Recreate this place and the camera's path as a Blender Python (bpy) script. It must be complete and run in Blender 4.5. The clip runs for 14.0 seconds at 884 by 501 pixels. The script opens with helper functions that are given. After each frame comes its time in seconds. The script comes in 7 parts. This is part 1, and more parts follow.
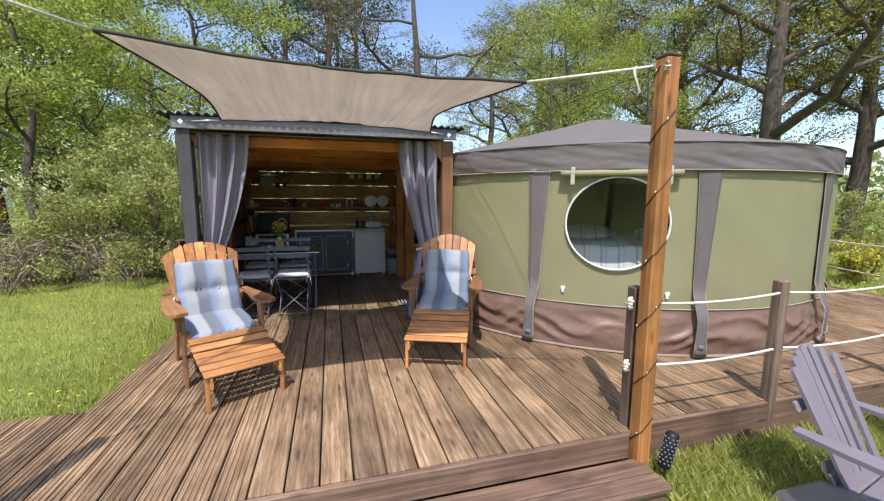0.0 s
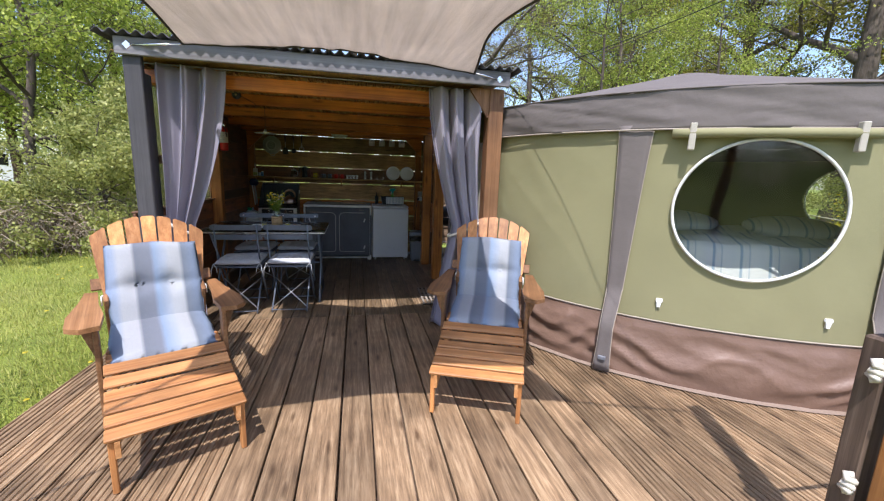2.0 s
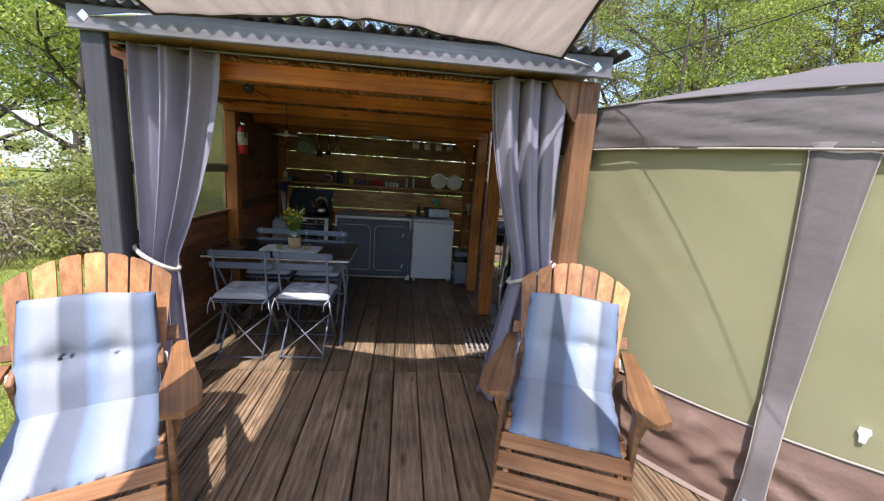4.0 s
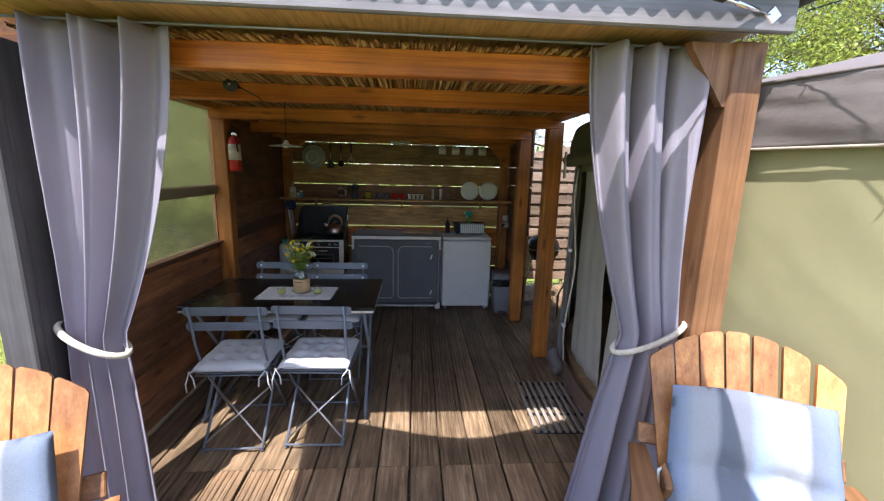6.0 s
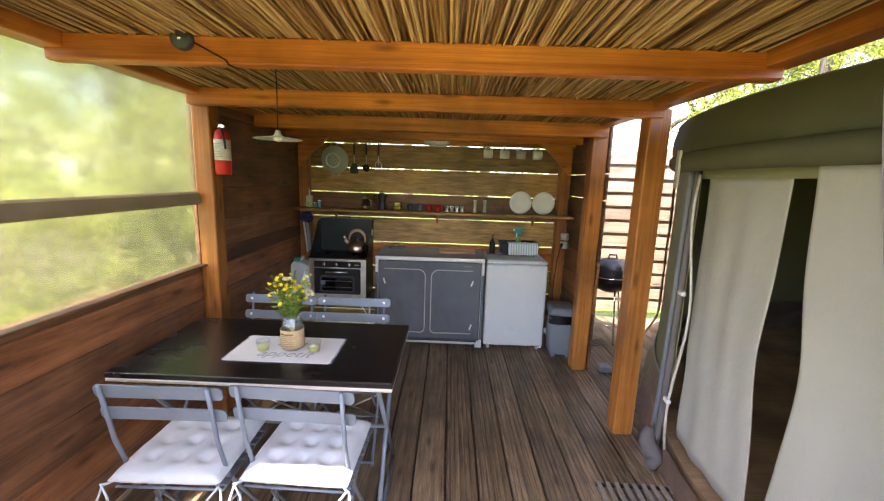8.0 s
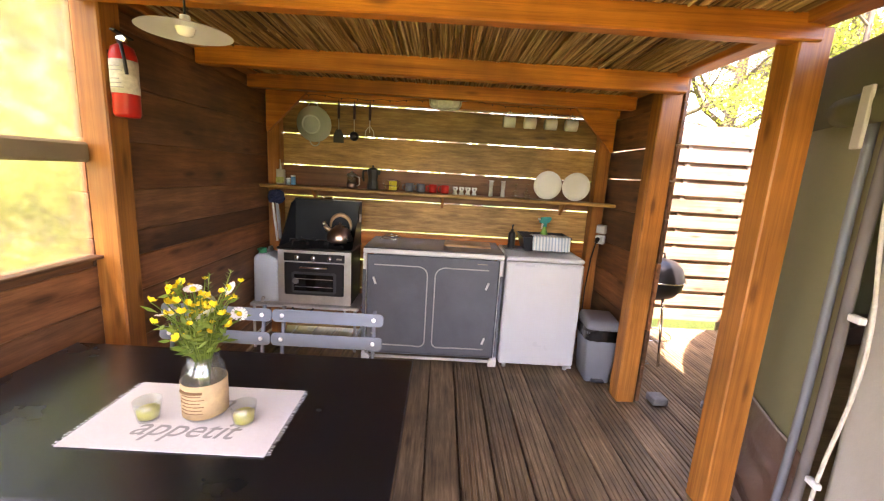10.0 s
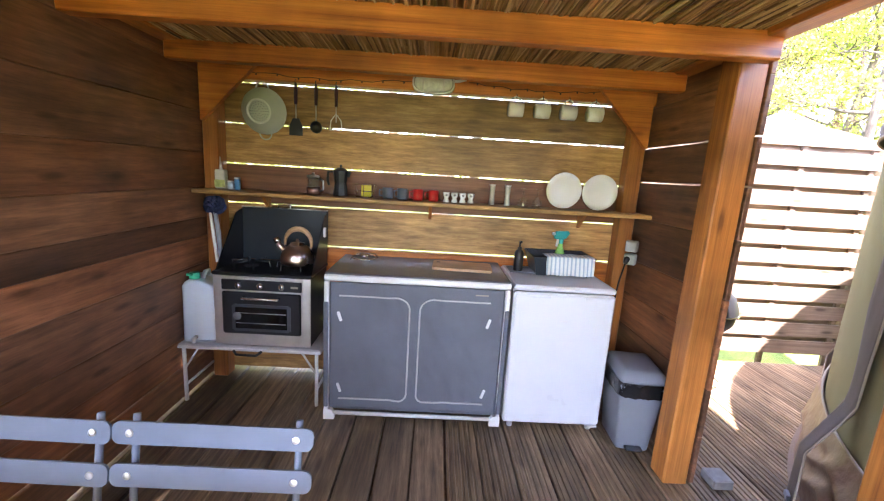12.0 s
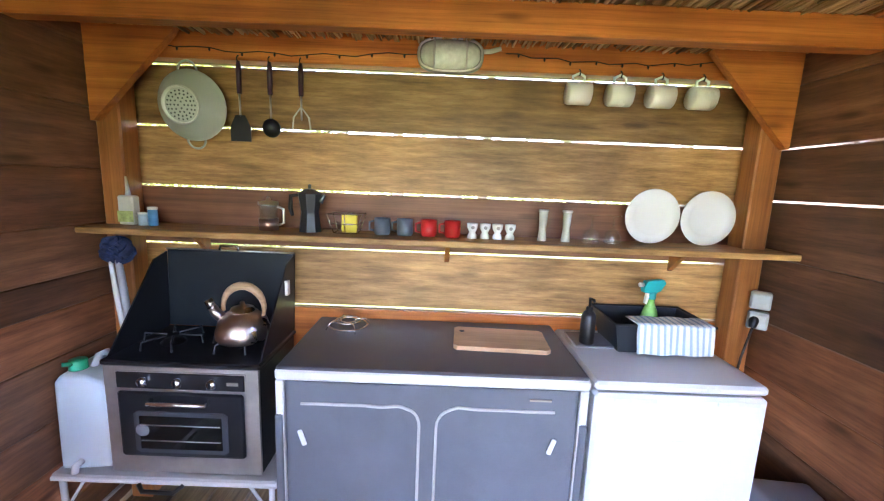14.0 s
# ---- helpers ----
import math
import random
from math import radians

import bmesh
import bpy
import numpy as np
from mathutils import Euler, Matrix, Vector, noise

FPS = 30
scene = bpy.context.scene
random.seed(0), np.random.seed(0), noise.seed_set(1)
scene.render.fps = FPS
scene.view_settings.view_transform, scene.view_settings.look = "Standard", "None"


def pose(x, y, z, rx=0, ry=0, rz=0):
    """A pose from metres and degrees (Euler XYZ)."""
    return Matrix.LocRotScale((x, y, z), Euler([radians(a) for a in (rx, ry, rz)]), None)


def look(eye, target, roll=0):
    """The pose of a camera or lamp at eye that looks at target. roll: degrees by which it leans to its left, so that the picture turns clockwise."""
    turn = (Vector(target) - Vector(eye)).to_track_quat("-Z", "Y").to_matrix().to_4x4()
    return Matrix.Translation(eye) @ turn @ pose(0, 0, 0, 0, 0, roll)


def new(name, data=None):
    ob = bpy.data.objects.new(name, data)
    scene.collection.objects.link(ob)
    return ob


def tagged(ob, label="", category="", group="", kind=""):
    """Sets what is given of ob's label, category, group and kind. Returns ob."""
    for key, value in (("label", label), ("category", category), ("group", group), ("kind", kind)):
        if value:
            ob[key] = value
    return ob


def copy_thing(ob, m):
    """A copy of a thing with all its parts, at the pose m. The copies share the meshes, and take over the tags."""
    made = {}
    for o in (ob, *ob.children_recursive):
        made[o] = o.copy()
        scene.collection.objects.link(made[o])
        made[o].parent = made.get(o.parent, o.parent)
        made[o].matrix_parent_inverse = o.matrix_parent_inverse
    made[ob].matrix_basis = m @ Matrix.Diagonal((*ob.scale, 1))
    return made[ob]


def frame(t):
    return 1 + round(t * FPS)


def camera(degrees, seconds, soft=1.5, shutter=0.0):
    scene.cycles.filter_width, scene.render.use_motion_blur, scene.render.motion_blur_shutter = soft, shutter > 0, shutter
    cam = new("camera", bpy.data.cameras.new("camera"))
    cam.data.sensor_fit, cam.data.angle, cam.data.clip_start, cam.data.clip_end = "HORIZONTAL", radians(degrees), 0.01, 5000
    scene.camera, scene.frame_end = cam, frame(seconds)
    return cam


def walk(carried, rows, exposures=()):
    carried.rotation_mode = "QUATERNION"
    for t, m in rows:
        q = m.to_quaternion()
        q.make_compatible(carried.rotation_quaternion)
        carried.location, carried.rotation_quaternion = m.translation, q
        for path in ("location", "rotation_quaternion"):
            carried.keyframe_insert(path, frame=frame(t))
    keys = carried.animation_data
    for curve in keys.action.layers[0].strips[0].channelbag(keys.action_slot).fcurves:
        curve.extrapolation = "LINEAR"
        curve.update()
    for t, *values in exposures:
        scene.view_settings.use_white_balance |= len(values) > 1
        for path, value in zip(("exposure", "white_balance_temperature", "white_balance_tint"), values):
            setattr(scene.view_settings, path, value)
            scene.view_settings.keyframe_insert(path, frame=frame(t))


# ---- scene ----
cam = camera(95.6, 14.0, soft=1.2)
PATH = [
    (0, (-0.335, 1.412, 1.442), (0.195, 3.322, 1.177), 0.3),
    (0.5, (-0.297, 1.677, 1.413), (0.209, 3.59, 1.125), 0.8),
    (1, (-0.289, 1.974, 1.419), (0.187, 3.89, 1.097), 1.3),
    (1.5, (-0.24, 2.239, 1.38), (0.208, 4.156, 1.029), 1.7),
    (2, (-0.171, 2.549, 1.355), (0.245, 4.47, 0.985), 2.1),
    (2.5, (-0.164, 2.825, 1.346), (0.205, 4.753, 0.96), 2.7),
    (3, (-0.148, 3.068, 1.354), (0.165, 5.003, 0.955), 3.2),
    (3.5, (-0.09, 3.308, 1.423), (0.155, 5.251, 1.019), 3.9),
    (3.7, (-0.08, 3.384, 1.469), (0.143, 5.331, 1.073), 4.1),
    (5.8, (-0.232, 4.307, 1.572), (-0.101, 6.266, 1.191), 1.8),
    (6, (-0.245, 4.383, 1.578), (-0.109, 6.34, 1.191), 1.4),
    (6.5, (-0.314, 4.602, 1.564), (-0.176, 6.561, 1.188), 1.0),
    (7, (-0.358, 4.833, 1.572), (-0.215, 6.797, 1.221), 1.0),
    (7.5, (-0.318, 5.046, 1.57), (-0.261, 7.018, 1.237), 1.4),
    (8, (-0.289, 5.261, 1.556), (-0.318, 7.23, 1.207), 1.9),
    (8.2, (-0.299, 5.341, 1.549), (-0.313, 7.307, 1.179), 1.7),
    (10.3, (-0.473, 6.185, 1.391), (-0.437, 8.147, 1.007), 3.9),
    (10.5, (-0.511, 6.262, 1.39), (-0.435, 8.223, 1.003), 3.5),
    (11, (-0.542, 6.434, 1.39), (-0.397, 8.392, 1.008), 2.7),
    (11.5, (-0.501, 6.589, 1.389), (-0.381, 8.548, 1.006), 2.9),
    (12, (-0.385, 6.771, 1.409), (-0.335, 8.735, 1.035), 3.5),
    (12.5, (-0.357, 6.966, 1.404), (-0.354, 8.932, 1.039), 3.0),
    (13, (-0.433, 7.211, 1.433), (-0.458, 9.178, 1.075), 2.7),
    (13.5, (-0.468, 7.409, 1.415), (-0.532, 9.376, 1.06), 2.6),
    (14, (-0.441, 7.659, 1.449), (-0.431, 9.632, 1.123), 2.3),
]
EXPOSURE = [(0.0, 0.75, 6300, 15), (2.0, 0.95, 6150, 17), (3.0, 1.02, 6050, 18), (3.7, 1.15, 6050, 18), (5.8, 1.65, 6150, 18), (7.0, 2.5, 6350, 16), (8.2, 3.5, 6900, 22),
            (10.3, 4.1, 8000, 35), (11.0, 4.2, 7900, 36), (11.5, 4.3, 6900, 30), (12.5, 4.55, 6100, 28), (14.0, 4.97, 5650, 29)]
walk(cam, [(t, look(eye, target, roll)) for t, eye, target, roll in PATH], EXPOSURE)

# ---- light ----
SUN_TO = Vector((-0.18, -0.49, 1.0)).normalized()
sun = new("sun", bpy.data.lights.new("sun", "SUN"))
sun.data.energy, sun.data.angle, sun.data.color = 3.4, radians(0.55), (1.0, 0.965, 0.91)
sun.matrix_world = look((0, 0, 20), Vector((0, 0, 20)) - SUN_TO)
world = bpy.data.worlds.new("sky")
scene.world = world
world.use_nodes = True
wn = world.node_tree.nodes
sky = wn.new("ShaderNodeTexSky")
sky.sky_type, sky.sun_disc = "NISHITA", False
sky.sun_elevation, sky.sun_rotation = math.asin(SUN_TO.z), math.atan2(SUN_TO.x, SUN_TO.y)
sky.air_density, sky.dust_density, sky.ozone_density = 1.0, 1.2, 1.0
world.node_tree.links.new(sky.outputs[0], wn["Background"].inputs[0])
wn["Background"].inputs[1].default_value = 0.15

# ---- materials ----
def nodes_of(name):
    m = bpy.data.materials.new(name)
    m.use_nodes = True
    t = m.node_tree
    return m, t, t.nodes, t.links, t.nodes["Principled BSDF"]


def ramp(n, stops):
    r = n.new("ShaderNodeValToRGB")
    e = r.color_ramp.elements
    while len(e) < len(stops):
        e.new(0.5)
    for el, (p, c) in zip(e, stops):
        el.position, el.color = p, (*c, 1)
    return r


def coords(n, l, scale, jitter=True):
    tc, mp = n.new("ShaderNodeTexCoord"), n.new("ShaderNodeMapping")
    mp.inputs["Scale"].default_value = scale
    l.new(tc.outputs["Object"], mp.inputs["Vector"])
    if jitter:
        oi, mul = n.new("ShaderNodeObjectInfo"), n.new("ShaderNodeVectorMath")
        mul.operation = "SCALE"
        mul.inputs[0].default_value = (17.3, 31.7, 9.1)
        l.new(oi.outputs["Random"], mul.inputs["Scale"])
        l.new(mul.outputs[0], mp.inputs["Location"])
    return mp


def noise_tex(n, l, mp, scale, detail=4, rough=0.6):
    t = n.new("ShaderNodeTexNoise")
    t.inputs["Scale"].default_value, t.inputs["Detail"].default_value, t.inputs["Roughness"].default_value = scale, detail, rough
    l.new(mp.outputs[0], t.inputs["Vector"])
    return t


def mixrgb(n, l, kind, fac, a, b):
    m = n.new("ShaderNodeMix")
    m.data_type, m.blend_type = "RGBA", kind
    for sock, v in ((m.inputs[0], fac), (m.inputs[6], a), (m.inputs[7], b)):
        if hasattr(v, "links"):
            l.new(v, sock)
        elif isinstance(v, tuple):
            sock.default_value = (*v, 1)
        else:
            sock.default_value = v
    return m.outputs[2]


def bump(n, l, bsdf, height, strength, dist=0.004):
    b = n.new("ShaderNodeBump")
    b.inputs["Strength"].default_value, b.inputs["Distance"].default_value = strength, dist
    l.new(height, b.inputs["Height"])
    l.new(b.outputs[0], bsdf.inputs["Normal"])


def wood(name, dark, mid, light, along="y", rough=0.6, grain=1.0, spread=0.25, bumps=0.35, knots=True, long=0.5):
    """Timber with long grain, patches, knots and a tone of its own for each piece."""
    m, t, n, l, b = nodes_of(name)
    s = {"x": (long, 22, 22), "y": (22, long, 22), "z": (22, 22, long)}[along]
    mp = coords(n, l, tuple(v * grain for v in s))
    g = noise_tex(n, l, mp, 2.2, 6, 0.7)
    r = ramp(n, [(0.28, dark), (0.5, mid), (0.72, light)])
    l.new(g.outputs[0], r.inputs[0])
    mp2 = coords(n, l, (1, 1, 1))
    p = noise_tex(n, l, mp2, 2.6, 3, 0.55)
    pr = ramp(n, [(0.3, (0.52, 0.5, 0.48)), (0.7, (1.34, 1.3, 1.27))])
    l.new(p.outputs[0], pr.inputs[0])
    c = mixrgb(n, l, "MULTIPLY", 0.8, r.outputs[0], pr.outputs[0])
    fib = noise_tex(n, l, coords(n, l, tuple(v * max(grain, 0.8) * 3.4 for v in s)), 2.6, 5, 0.75)
    fb = ramp(n, [(0.30, (0.60, 0.57, 0.54)), (0.46, (0.98, 0.98, 0.97)), (0.75, (1.16, 1.15, 1.13))])
    l.new(fib.outputs[0], fb.inputs[0])
    c = mixrgb(n, l, "MULTIPLY", 0.75, c, fb.outputs[0])
    if knots:
        ks = {"x": (2.2, 8, 8), "y": (8, 2.2, 8), "z": (8, 8, 2.2)}[along]
        mk = coords(n, l, ks)
        v = n.new("ShaderNodeTexVoronoi")
        v.inputs["Scale"].default_value = 1.3
        l.new(mk.outputs[0], v.inputs["Vector"])
        kr = ramp(n, [(0.07, (0.30, 0.25, 0.21)), (0.20, (1, 1, 1))])
        l.new(v.outputs["Distance"], kr.inputs[0])
        c = mixrgb(n, l, "MULTIPLY", 0.8, c, kr.outputs[0])
    oi, hs = n.new("ShaderNodeObjectInfo"), n.new("ShaderNodeMapRange")
    hs.inputs["To Min"].default_value, hs.inputs["To Max"].default_value = 1 - spread, 1 + spread
    l.new(oi.outputs["Random"], hs.inputs["Value"])
    c = mixrgb(n, l, "MULTIPLY", 1.0, c, hs.outputs[0])
    l.new(c, b.inputs["Base Color"])
    rr = n.new("ShaderNodeMapRange")
    rr.inputs["To Min"].default_value, rr.inputs["To Max"].default_value = rough - 0.12, rough + 0.15
    l.new(g.outputs[0], rr.inputs["Value"])
    l.new(rr.outputs[0], b.inputs["Roughness"])
    bump(n, l, b, g.outputs[0], bumps, 0.003)
    return m


def plain(name, color, rough=0.5, metal=0.0, vary=0.12, scale=9.0, bumps=0.08, fine=120.0, transmission=0.0, ior=1.45):
    """Paint, plastic or metal with faint dirt at two scales."""
    m, t, n, l, b = nodes_of(name)
    mp = coords(n, l, (1, 1, 1))
    a, f = noise_tex(n, l, mp, scale, 4), noise_tex(n, l, mp, fine, 2)
    r = ramp(n, [(0.3, tuple(c * (1 - vary) for c in color)), (0.7, tuple(min(1, c * (1 + vary)) for c in color))])
    l.new(a.outputs[0], r.inputs[0])
    l.new(r.outputs[0], b.inputs["Base Color"])
    rr = n.new("ShaderNodeMapRange")
    rr.inputs["To Min"].default_value, rr.inputs["To Max"].default_value = max(0.02, rough - 0.08), rough + 0.1
    l.new(a.outputs[0], rr.inputs["Value"])
    l.new(rr.outputs[0], b.inputs["Roughness"])
    b.inputs["Metallic"].default_value = metal
    b.inputs["Transmission Weight"].default_value, b.inputs["IOR"].default_value = transmission, ior
    if bumps:
        bump(n, l, b, f.outputs[0], bumps, 0.001)
    return m


def cloth(name, color, weave=900.0, vary=0.15, rough=0.9, wrinkle=0.4, scale=4.0, through_light=0.0, streaks=0.0):
    m, t, n, l, b = nodes_of(name)
    mp = coords(n, l, (1, 1, 1), False)
    a, f, w = noise_tex(n, l, mp, scale, 5), noise_tex(n, l, mp, weave, 1), noise_tex(n, l, mp, 14, 4, 0.5)
    r = ramp(n, [(0.3, tuple(c * (1 - vary) for c in color)), (0.7, tuple(min(1, c * (1 + vary)) for c in color))])
    l.new(a.outputs[0], r.inputs[0])
    fr = ramp(n, [(0.35, (0.86, 0.86, 0.86)), (0.65, (1.1, 1.1, 1.1))])
    l.new(f.outputs[0], fr.inputs[0])
    c = mixrgb(n, l, "MULTIPLY", 1.0, r.outputs[0], fr.outputs[0])
    if streaks:
        st = noise_tex(n, l, coords(n, l, (16, 0.9, 1), False), 1.3, 4, 0.65)
        sr = ramp(n, [(0.3, (1 - streaks,) * 3), (0.7, (1 + streaks * 0.6,) * 3)])
        l.new(st.outputs[0], sr.inputs[0])
        c = mixrgb(n, l, "MULTIPLY", 1.0, c, sr.outputs[0])
    l.new(c, b.inputs["Base Color"])
    b.inputs["Roughness"].default_value = rough
    b.inputs["Specular IOR Level"].default_value = 0.2
    bump(n, l, b, w.outputs[0], wrinkle, 0.012)
    if through_light:
        tr, mx = n.new("ShaderNodeBsdfTranslucent"), n.new("ShaderNodeMixShader")
        l.new(c, tr.inputs[0])
        mx.inputs[0].default_value = through_light
        l.new(b.outputs[0], mx.inputs[1])
        l.new(tr.outputs[0], mx.inputs[2])
        l.new(mx.outputs[0], n["Material Output"].inputs[0])
    return m


def striped(name, bands, axis=0, scale=1.0):
    """Woven stripes across the cloth: bands of (place 0..1, colour), repeated every 1/scale metres."""
    m, t, n, l, b = nodes_of(name)
    tc, sx, mu, fr = (n.new("ShaderNode" + k) for k in ("TexCoord", "SeparateXYZ", "Math", "Math"))
    mu.operation, fr.operation = "MULTIPLY_ADD", "FRACT"
    mu.inputs[1].default_value, mu.inputs[2].default_value = scale, 0.5
    l.new(tc.outputs["Object"], sx.inputs[0])
    l.new(sx.outputs[axis], mu.inputs[0])
    l.new(mu.outputs[0], fr.inputs[0])
    r = ramp(n, bands)
    r.color_ramp.interpolation = "LINEAR"
    l.new(fr.outputs[0], r.inputs[0])
    mp = coords(n, l, (1, 1, 1), False)
    f, w = noise_tex(n, l, mp, 500, 1), noise_tex(n, l, mp, 12, 4, 0.5)
    fr2 = ramp(n, [(0.35, (0.85, 0.85, 0.85)), (0.65, (1.08, 1.08, 1.08))])
    l.new(f.outputs[0], fr2.inputs[0])
    l.new(mixrgb(n, l, "MULTIPLY", 1.0, r.outputs[0], fr2.outputs[0]), b.inputs["Base Color"])
    b.inputs["Roughness"].default_value = 0.92
    bump(n, l, b, w.outputs[0], 0.5, 0.012)
    return m


def leafy(name, dark, light, glow=0.35):
    """Leaves: tone by leaf, light passing through them."""
    m, t, n, l, b = nodes_of(name)
    g = n.new("ShaderNodeNewGeometry")
    r = ramp(n, [(0.0, dark), (1.0, light)])
    l.new(g.outputs["Random Per Island"], r.inputs[0])
    l.new(r.outputs[0], b.inputs["Base Color"])
    b.inputs["Roughness"].default_value = 0.55
    tr, mx = n.new("ShaderNodeBsdfTranslucent"), n.new("ShaderNodeMixShader")
    l.new(r.outputs[0], tr.inputs[0])
    mx.inputs[0].default_value = glow
    l.new(b.outputs[0], mx.inputs[1])
    l.new(tr.outputs[0], mx.inputs[2])
    l.new(mx.outputs[0], n["Material Output"].inputs[0])
    return m


def ground_mat():
    m, t, n, l, b = nodes_of("grass_ground")
    mp = coords(n, l, (1, 1, 1), False)
    a, f, d = noise_tex(n, l, mp, 0.35, 4), noise_tex(n, l, mp, 60, 3), noise_tex(n, l, mp, 2.5, 4)
    r = ramp(n, [(0.35, (0.15, 0.205, 0.03)), (0.55, (0.24, 0.29, 0.047)), (0.75, (0.34, 0.33, 0.095))])
    l.new(a.outputs[0], r.inputs[0])
    fr = ramp(n, [(0.3, (0.55, 0.55, 0.5)), (0.7, (1.3, 1.3, 1.2))])
    l.new(f.outputs[0], fr.inputs[0])
    dr = ramp(n, [(0.35, (0.75, 0.78, 0.7)), (0.7, (1.15, 1.12, 1.1))])
    l.new(d.outputs[0], dr.inputs[0])
    c = mixrgb(n, l, "MULTIPLY", 1.0, r.outputs[0], fr.outputs[0])
    l.new(mixrgb(n, l, "MULTIPLY", 1.0, c, dr.outputs[0]), b.inputs["Base Color"])
    b.inputs["Roughness"].default_value = 0.95
    bump(n, l, b, f.outputs[0], 0.9, 0.03)
    return m


def film_mat(name, gloss=0.12, tint=(0.9, 0.92, 0.9), clear=0.9, body=(0.5, 0.5, 0.45), hazy=0.0):
    """Thin clear foil or fine mesh: mostly open, a little cloth, a little gloss; hazy foil blurs what is behind."""
    m, t, n, l, b = nodes_of(name)
    tr, gl, df, mx, mx2 = (n.new("ShaderNode" + k) for k in ("BsdfRefraction" if hazy else "BsdfTransparent", "BsdfGlossy", "BsdfTranslucent" if hazy else "BsdfDiffuse", "MixShader", "MixShader"))
    if hazy:
        tr.inputs["Roughness"].default_value, tr.inputs["IOR"].default_value = hazy, 1.3
    tr.inputs[0].default_value, df.inputs[0].default_value = (*tint, 1), (*body, 1)
    gl.inputs["Roughness"].default_value = 0.06
    mx.inputs[0].default_value, mx2.inputs[0].default_value = clear, gloss
    l.new(df.outputs[0], mx.inputs[1])
    l.new(tr.outputs[0], mx.inputs[2])
    l.new(mx.outputs[0], mx2.inputs[1])
    l.new(gl.outputs[0], mx2.inputs[2])
    l.new(mx2.outputs[0], n["Material Output"].inputs[0])
    n.remove(b)
    return m


def reed_mat():
    """Dry reed: a tone for each stalk, fine darker streaks along it."""
    m, t, n, l, b = nodes_of("reed_straw")
    g = n.new("ShaderNodeNewGeometry")
    r = ramp(n, [(0.0, (0.10, 0.05, 0.016)), (0.22, (0.34, 0.19, 0.065)), (0.6, (0.60, 0.40, 0.16)), (1.0, (0.78, 0.61, 0.31))])
    l.new(g.outputs["Random Per Island"], r.inputs[0])
    f = noise_tex(n, l, coords(n, l, (40, 3, 40), False), 2.0, 4)
    fr = ramp(n, [(0.3, (0.62, 0.58, 0.52)), (0.65, (1.1, 1.08, 1.05))])
    l.new(f.outputs[0], fr.inputs[0])
    l.new(mixrgb(n, l, "MULTIPLY", 1.0, r.outputs[0], fr.outputs[0]), b.inputs["Base Color"])
    b.inputs["Roughness"].default_value = 0.5
    return m


WEATHERED = wood("sun_bleached_brown_post", (0.12, 0.05, 0.018), (0.205, 0.098, 0.042), (0.29, 0.155, 0.076), "z", 0.6, 0.7, 0.1, 0.35)
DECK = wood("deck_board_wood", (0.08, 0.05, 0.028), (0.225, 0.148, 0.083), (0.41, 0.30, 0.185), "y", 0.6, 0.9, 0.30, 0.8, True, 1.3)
# Same deck wood, darkened in colour for the shade under the roof.
DECK_SHADE = wood("shade_darkened_deck_board_wood", (0.06, 0.040, 0.023), (0.19, 0.132, 0.078), (0.36, 0.265, 0.165), "y", 0.45, 0.9, 0.30, 0.6, True, 1.3)
STEP = wood("step_wood", (0.09, 0.055, 0.036), (0.17, 0.105, 0.07), (0.30, 0.2, 0.14), "x", 0.65, 1.0, 0.15, 0.5)
FRAME_X = wood("orange_timber_x", (0.28, 0.072, 0.01), (0.51, 0.163, 0.023), (0.65, 0.25, 0.043), "x", 0.42, 0.7, 0.12, 0.2)
FRAME_Y = wood("orange_timber_y", (0.24, 0.07, 0.01), (0.42, 0.145, 0.024), (0.56, 0.23, 0.045), "y", 0.42, 0.7, 0.12, 0.2)
FRAME_Z = wood("orange_timber_z", (0.24, 0.075, 0.014), (0.42, 0.155, 0.03), (0.56, 0.235, 0.055), "z", 0.45, 0.7, 0.12, 0.2)
POLE = wood("weathered_pole_wood", (0.19, 0.07, 0.016), (0.34, 0.145, 0.04), (0.46, 0.22, 0.075), "z", 0.6, 0.6, 0.12, 0.35)
OLDPOST = wood("grey_brown_post_wood", (0.07, 0.045, 0.03), (0.15, 0.10, 0.07), (0.26, 0.19, 0.14), "z", 0.75, 0.7, 0.2, 0.5)
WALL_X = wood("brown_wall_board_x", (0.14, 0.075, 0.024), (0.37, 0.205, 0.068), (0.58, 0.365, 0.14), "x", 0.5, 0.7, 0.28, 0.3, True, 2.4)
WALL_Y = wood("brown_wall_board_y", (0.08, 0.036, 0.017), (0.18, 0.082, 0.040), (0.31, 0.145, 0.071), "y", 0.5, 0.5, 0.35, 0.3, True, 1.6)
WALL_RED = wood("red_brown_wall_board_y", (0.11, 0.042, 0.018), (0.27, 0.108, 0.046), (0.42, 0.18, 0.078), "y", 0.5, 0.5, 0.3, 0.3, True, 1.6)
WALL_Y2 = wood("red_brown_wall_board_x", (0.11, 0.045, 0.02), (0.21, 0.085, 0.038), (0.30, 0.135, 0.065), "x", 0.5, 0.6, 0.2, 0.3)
TEAK = wood("oiled_orange_hardwood", (0.30, 0.125, 0.04), (0.48, 0.225, 0.08), (0.62, 0.34, 0.15), "y", 0.45, 0.8, 0.22, 0.15, False)
TEAK_X = wood("oiled_orange_hardwood_x", (0.28, 0.11, 0.035), (0.44, 0.20, 0.07), (0.57, 0.30, 0.125), "x", 0.45, 0.8, 0.2, 0.15, False)
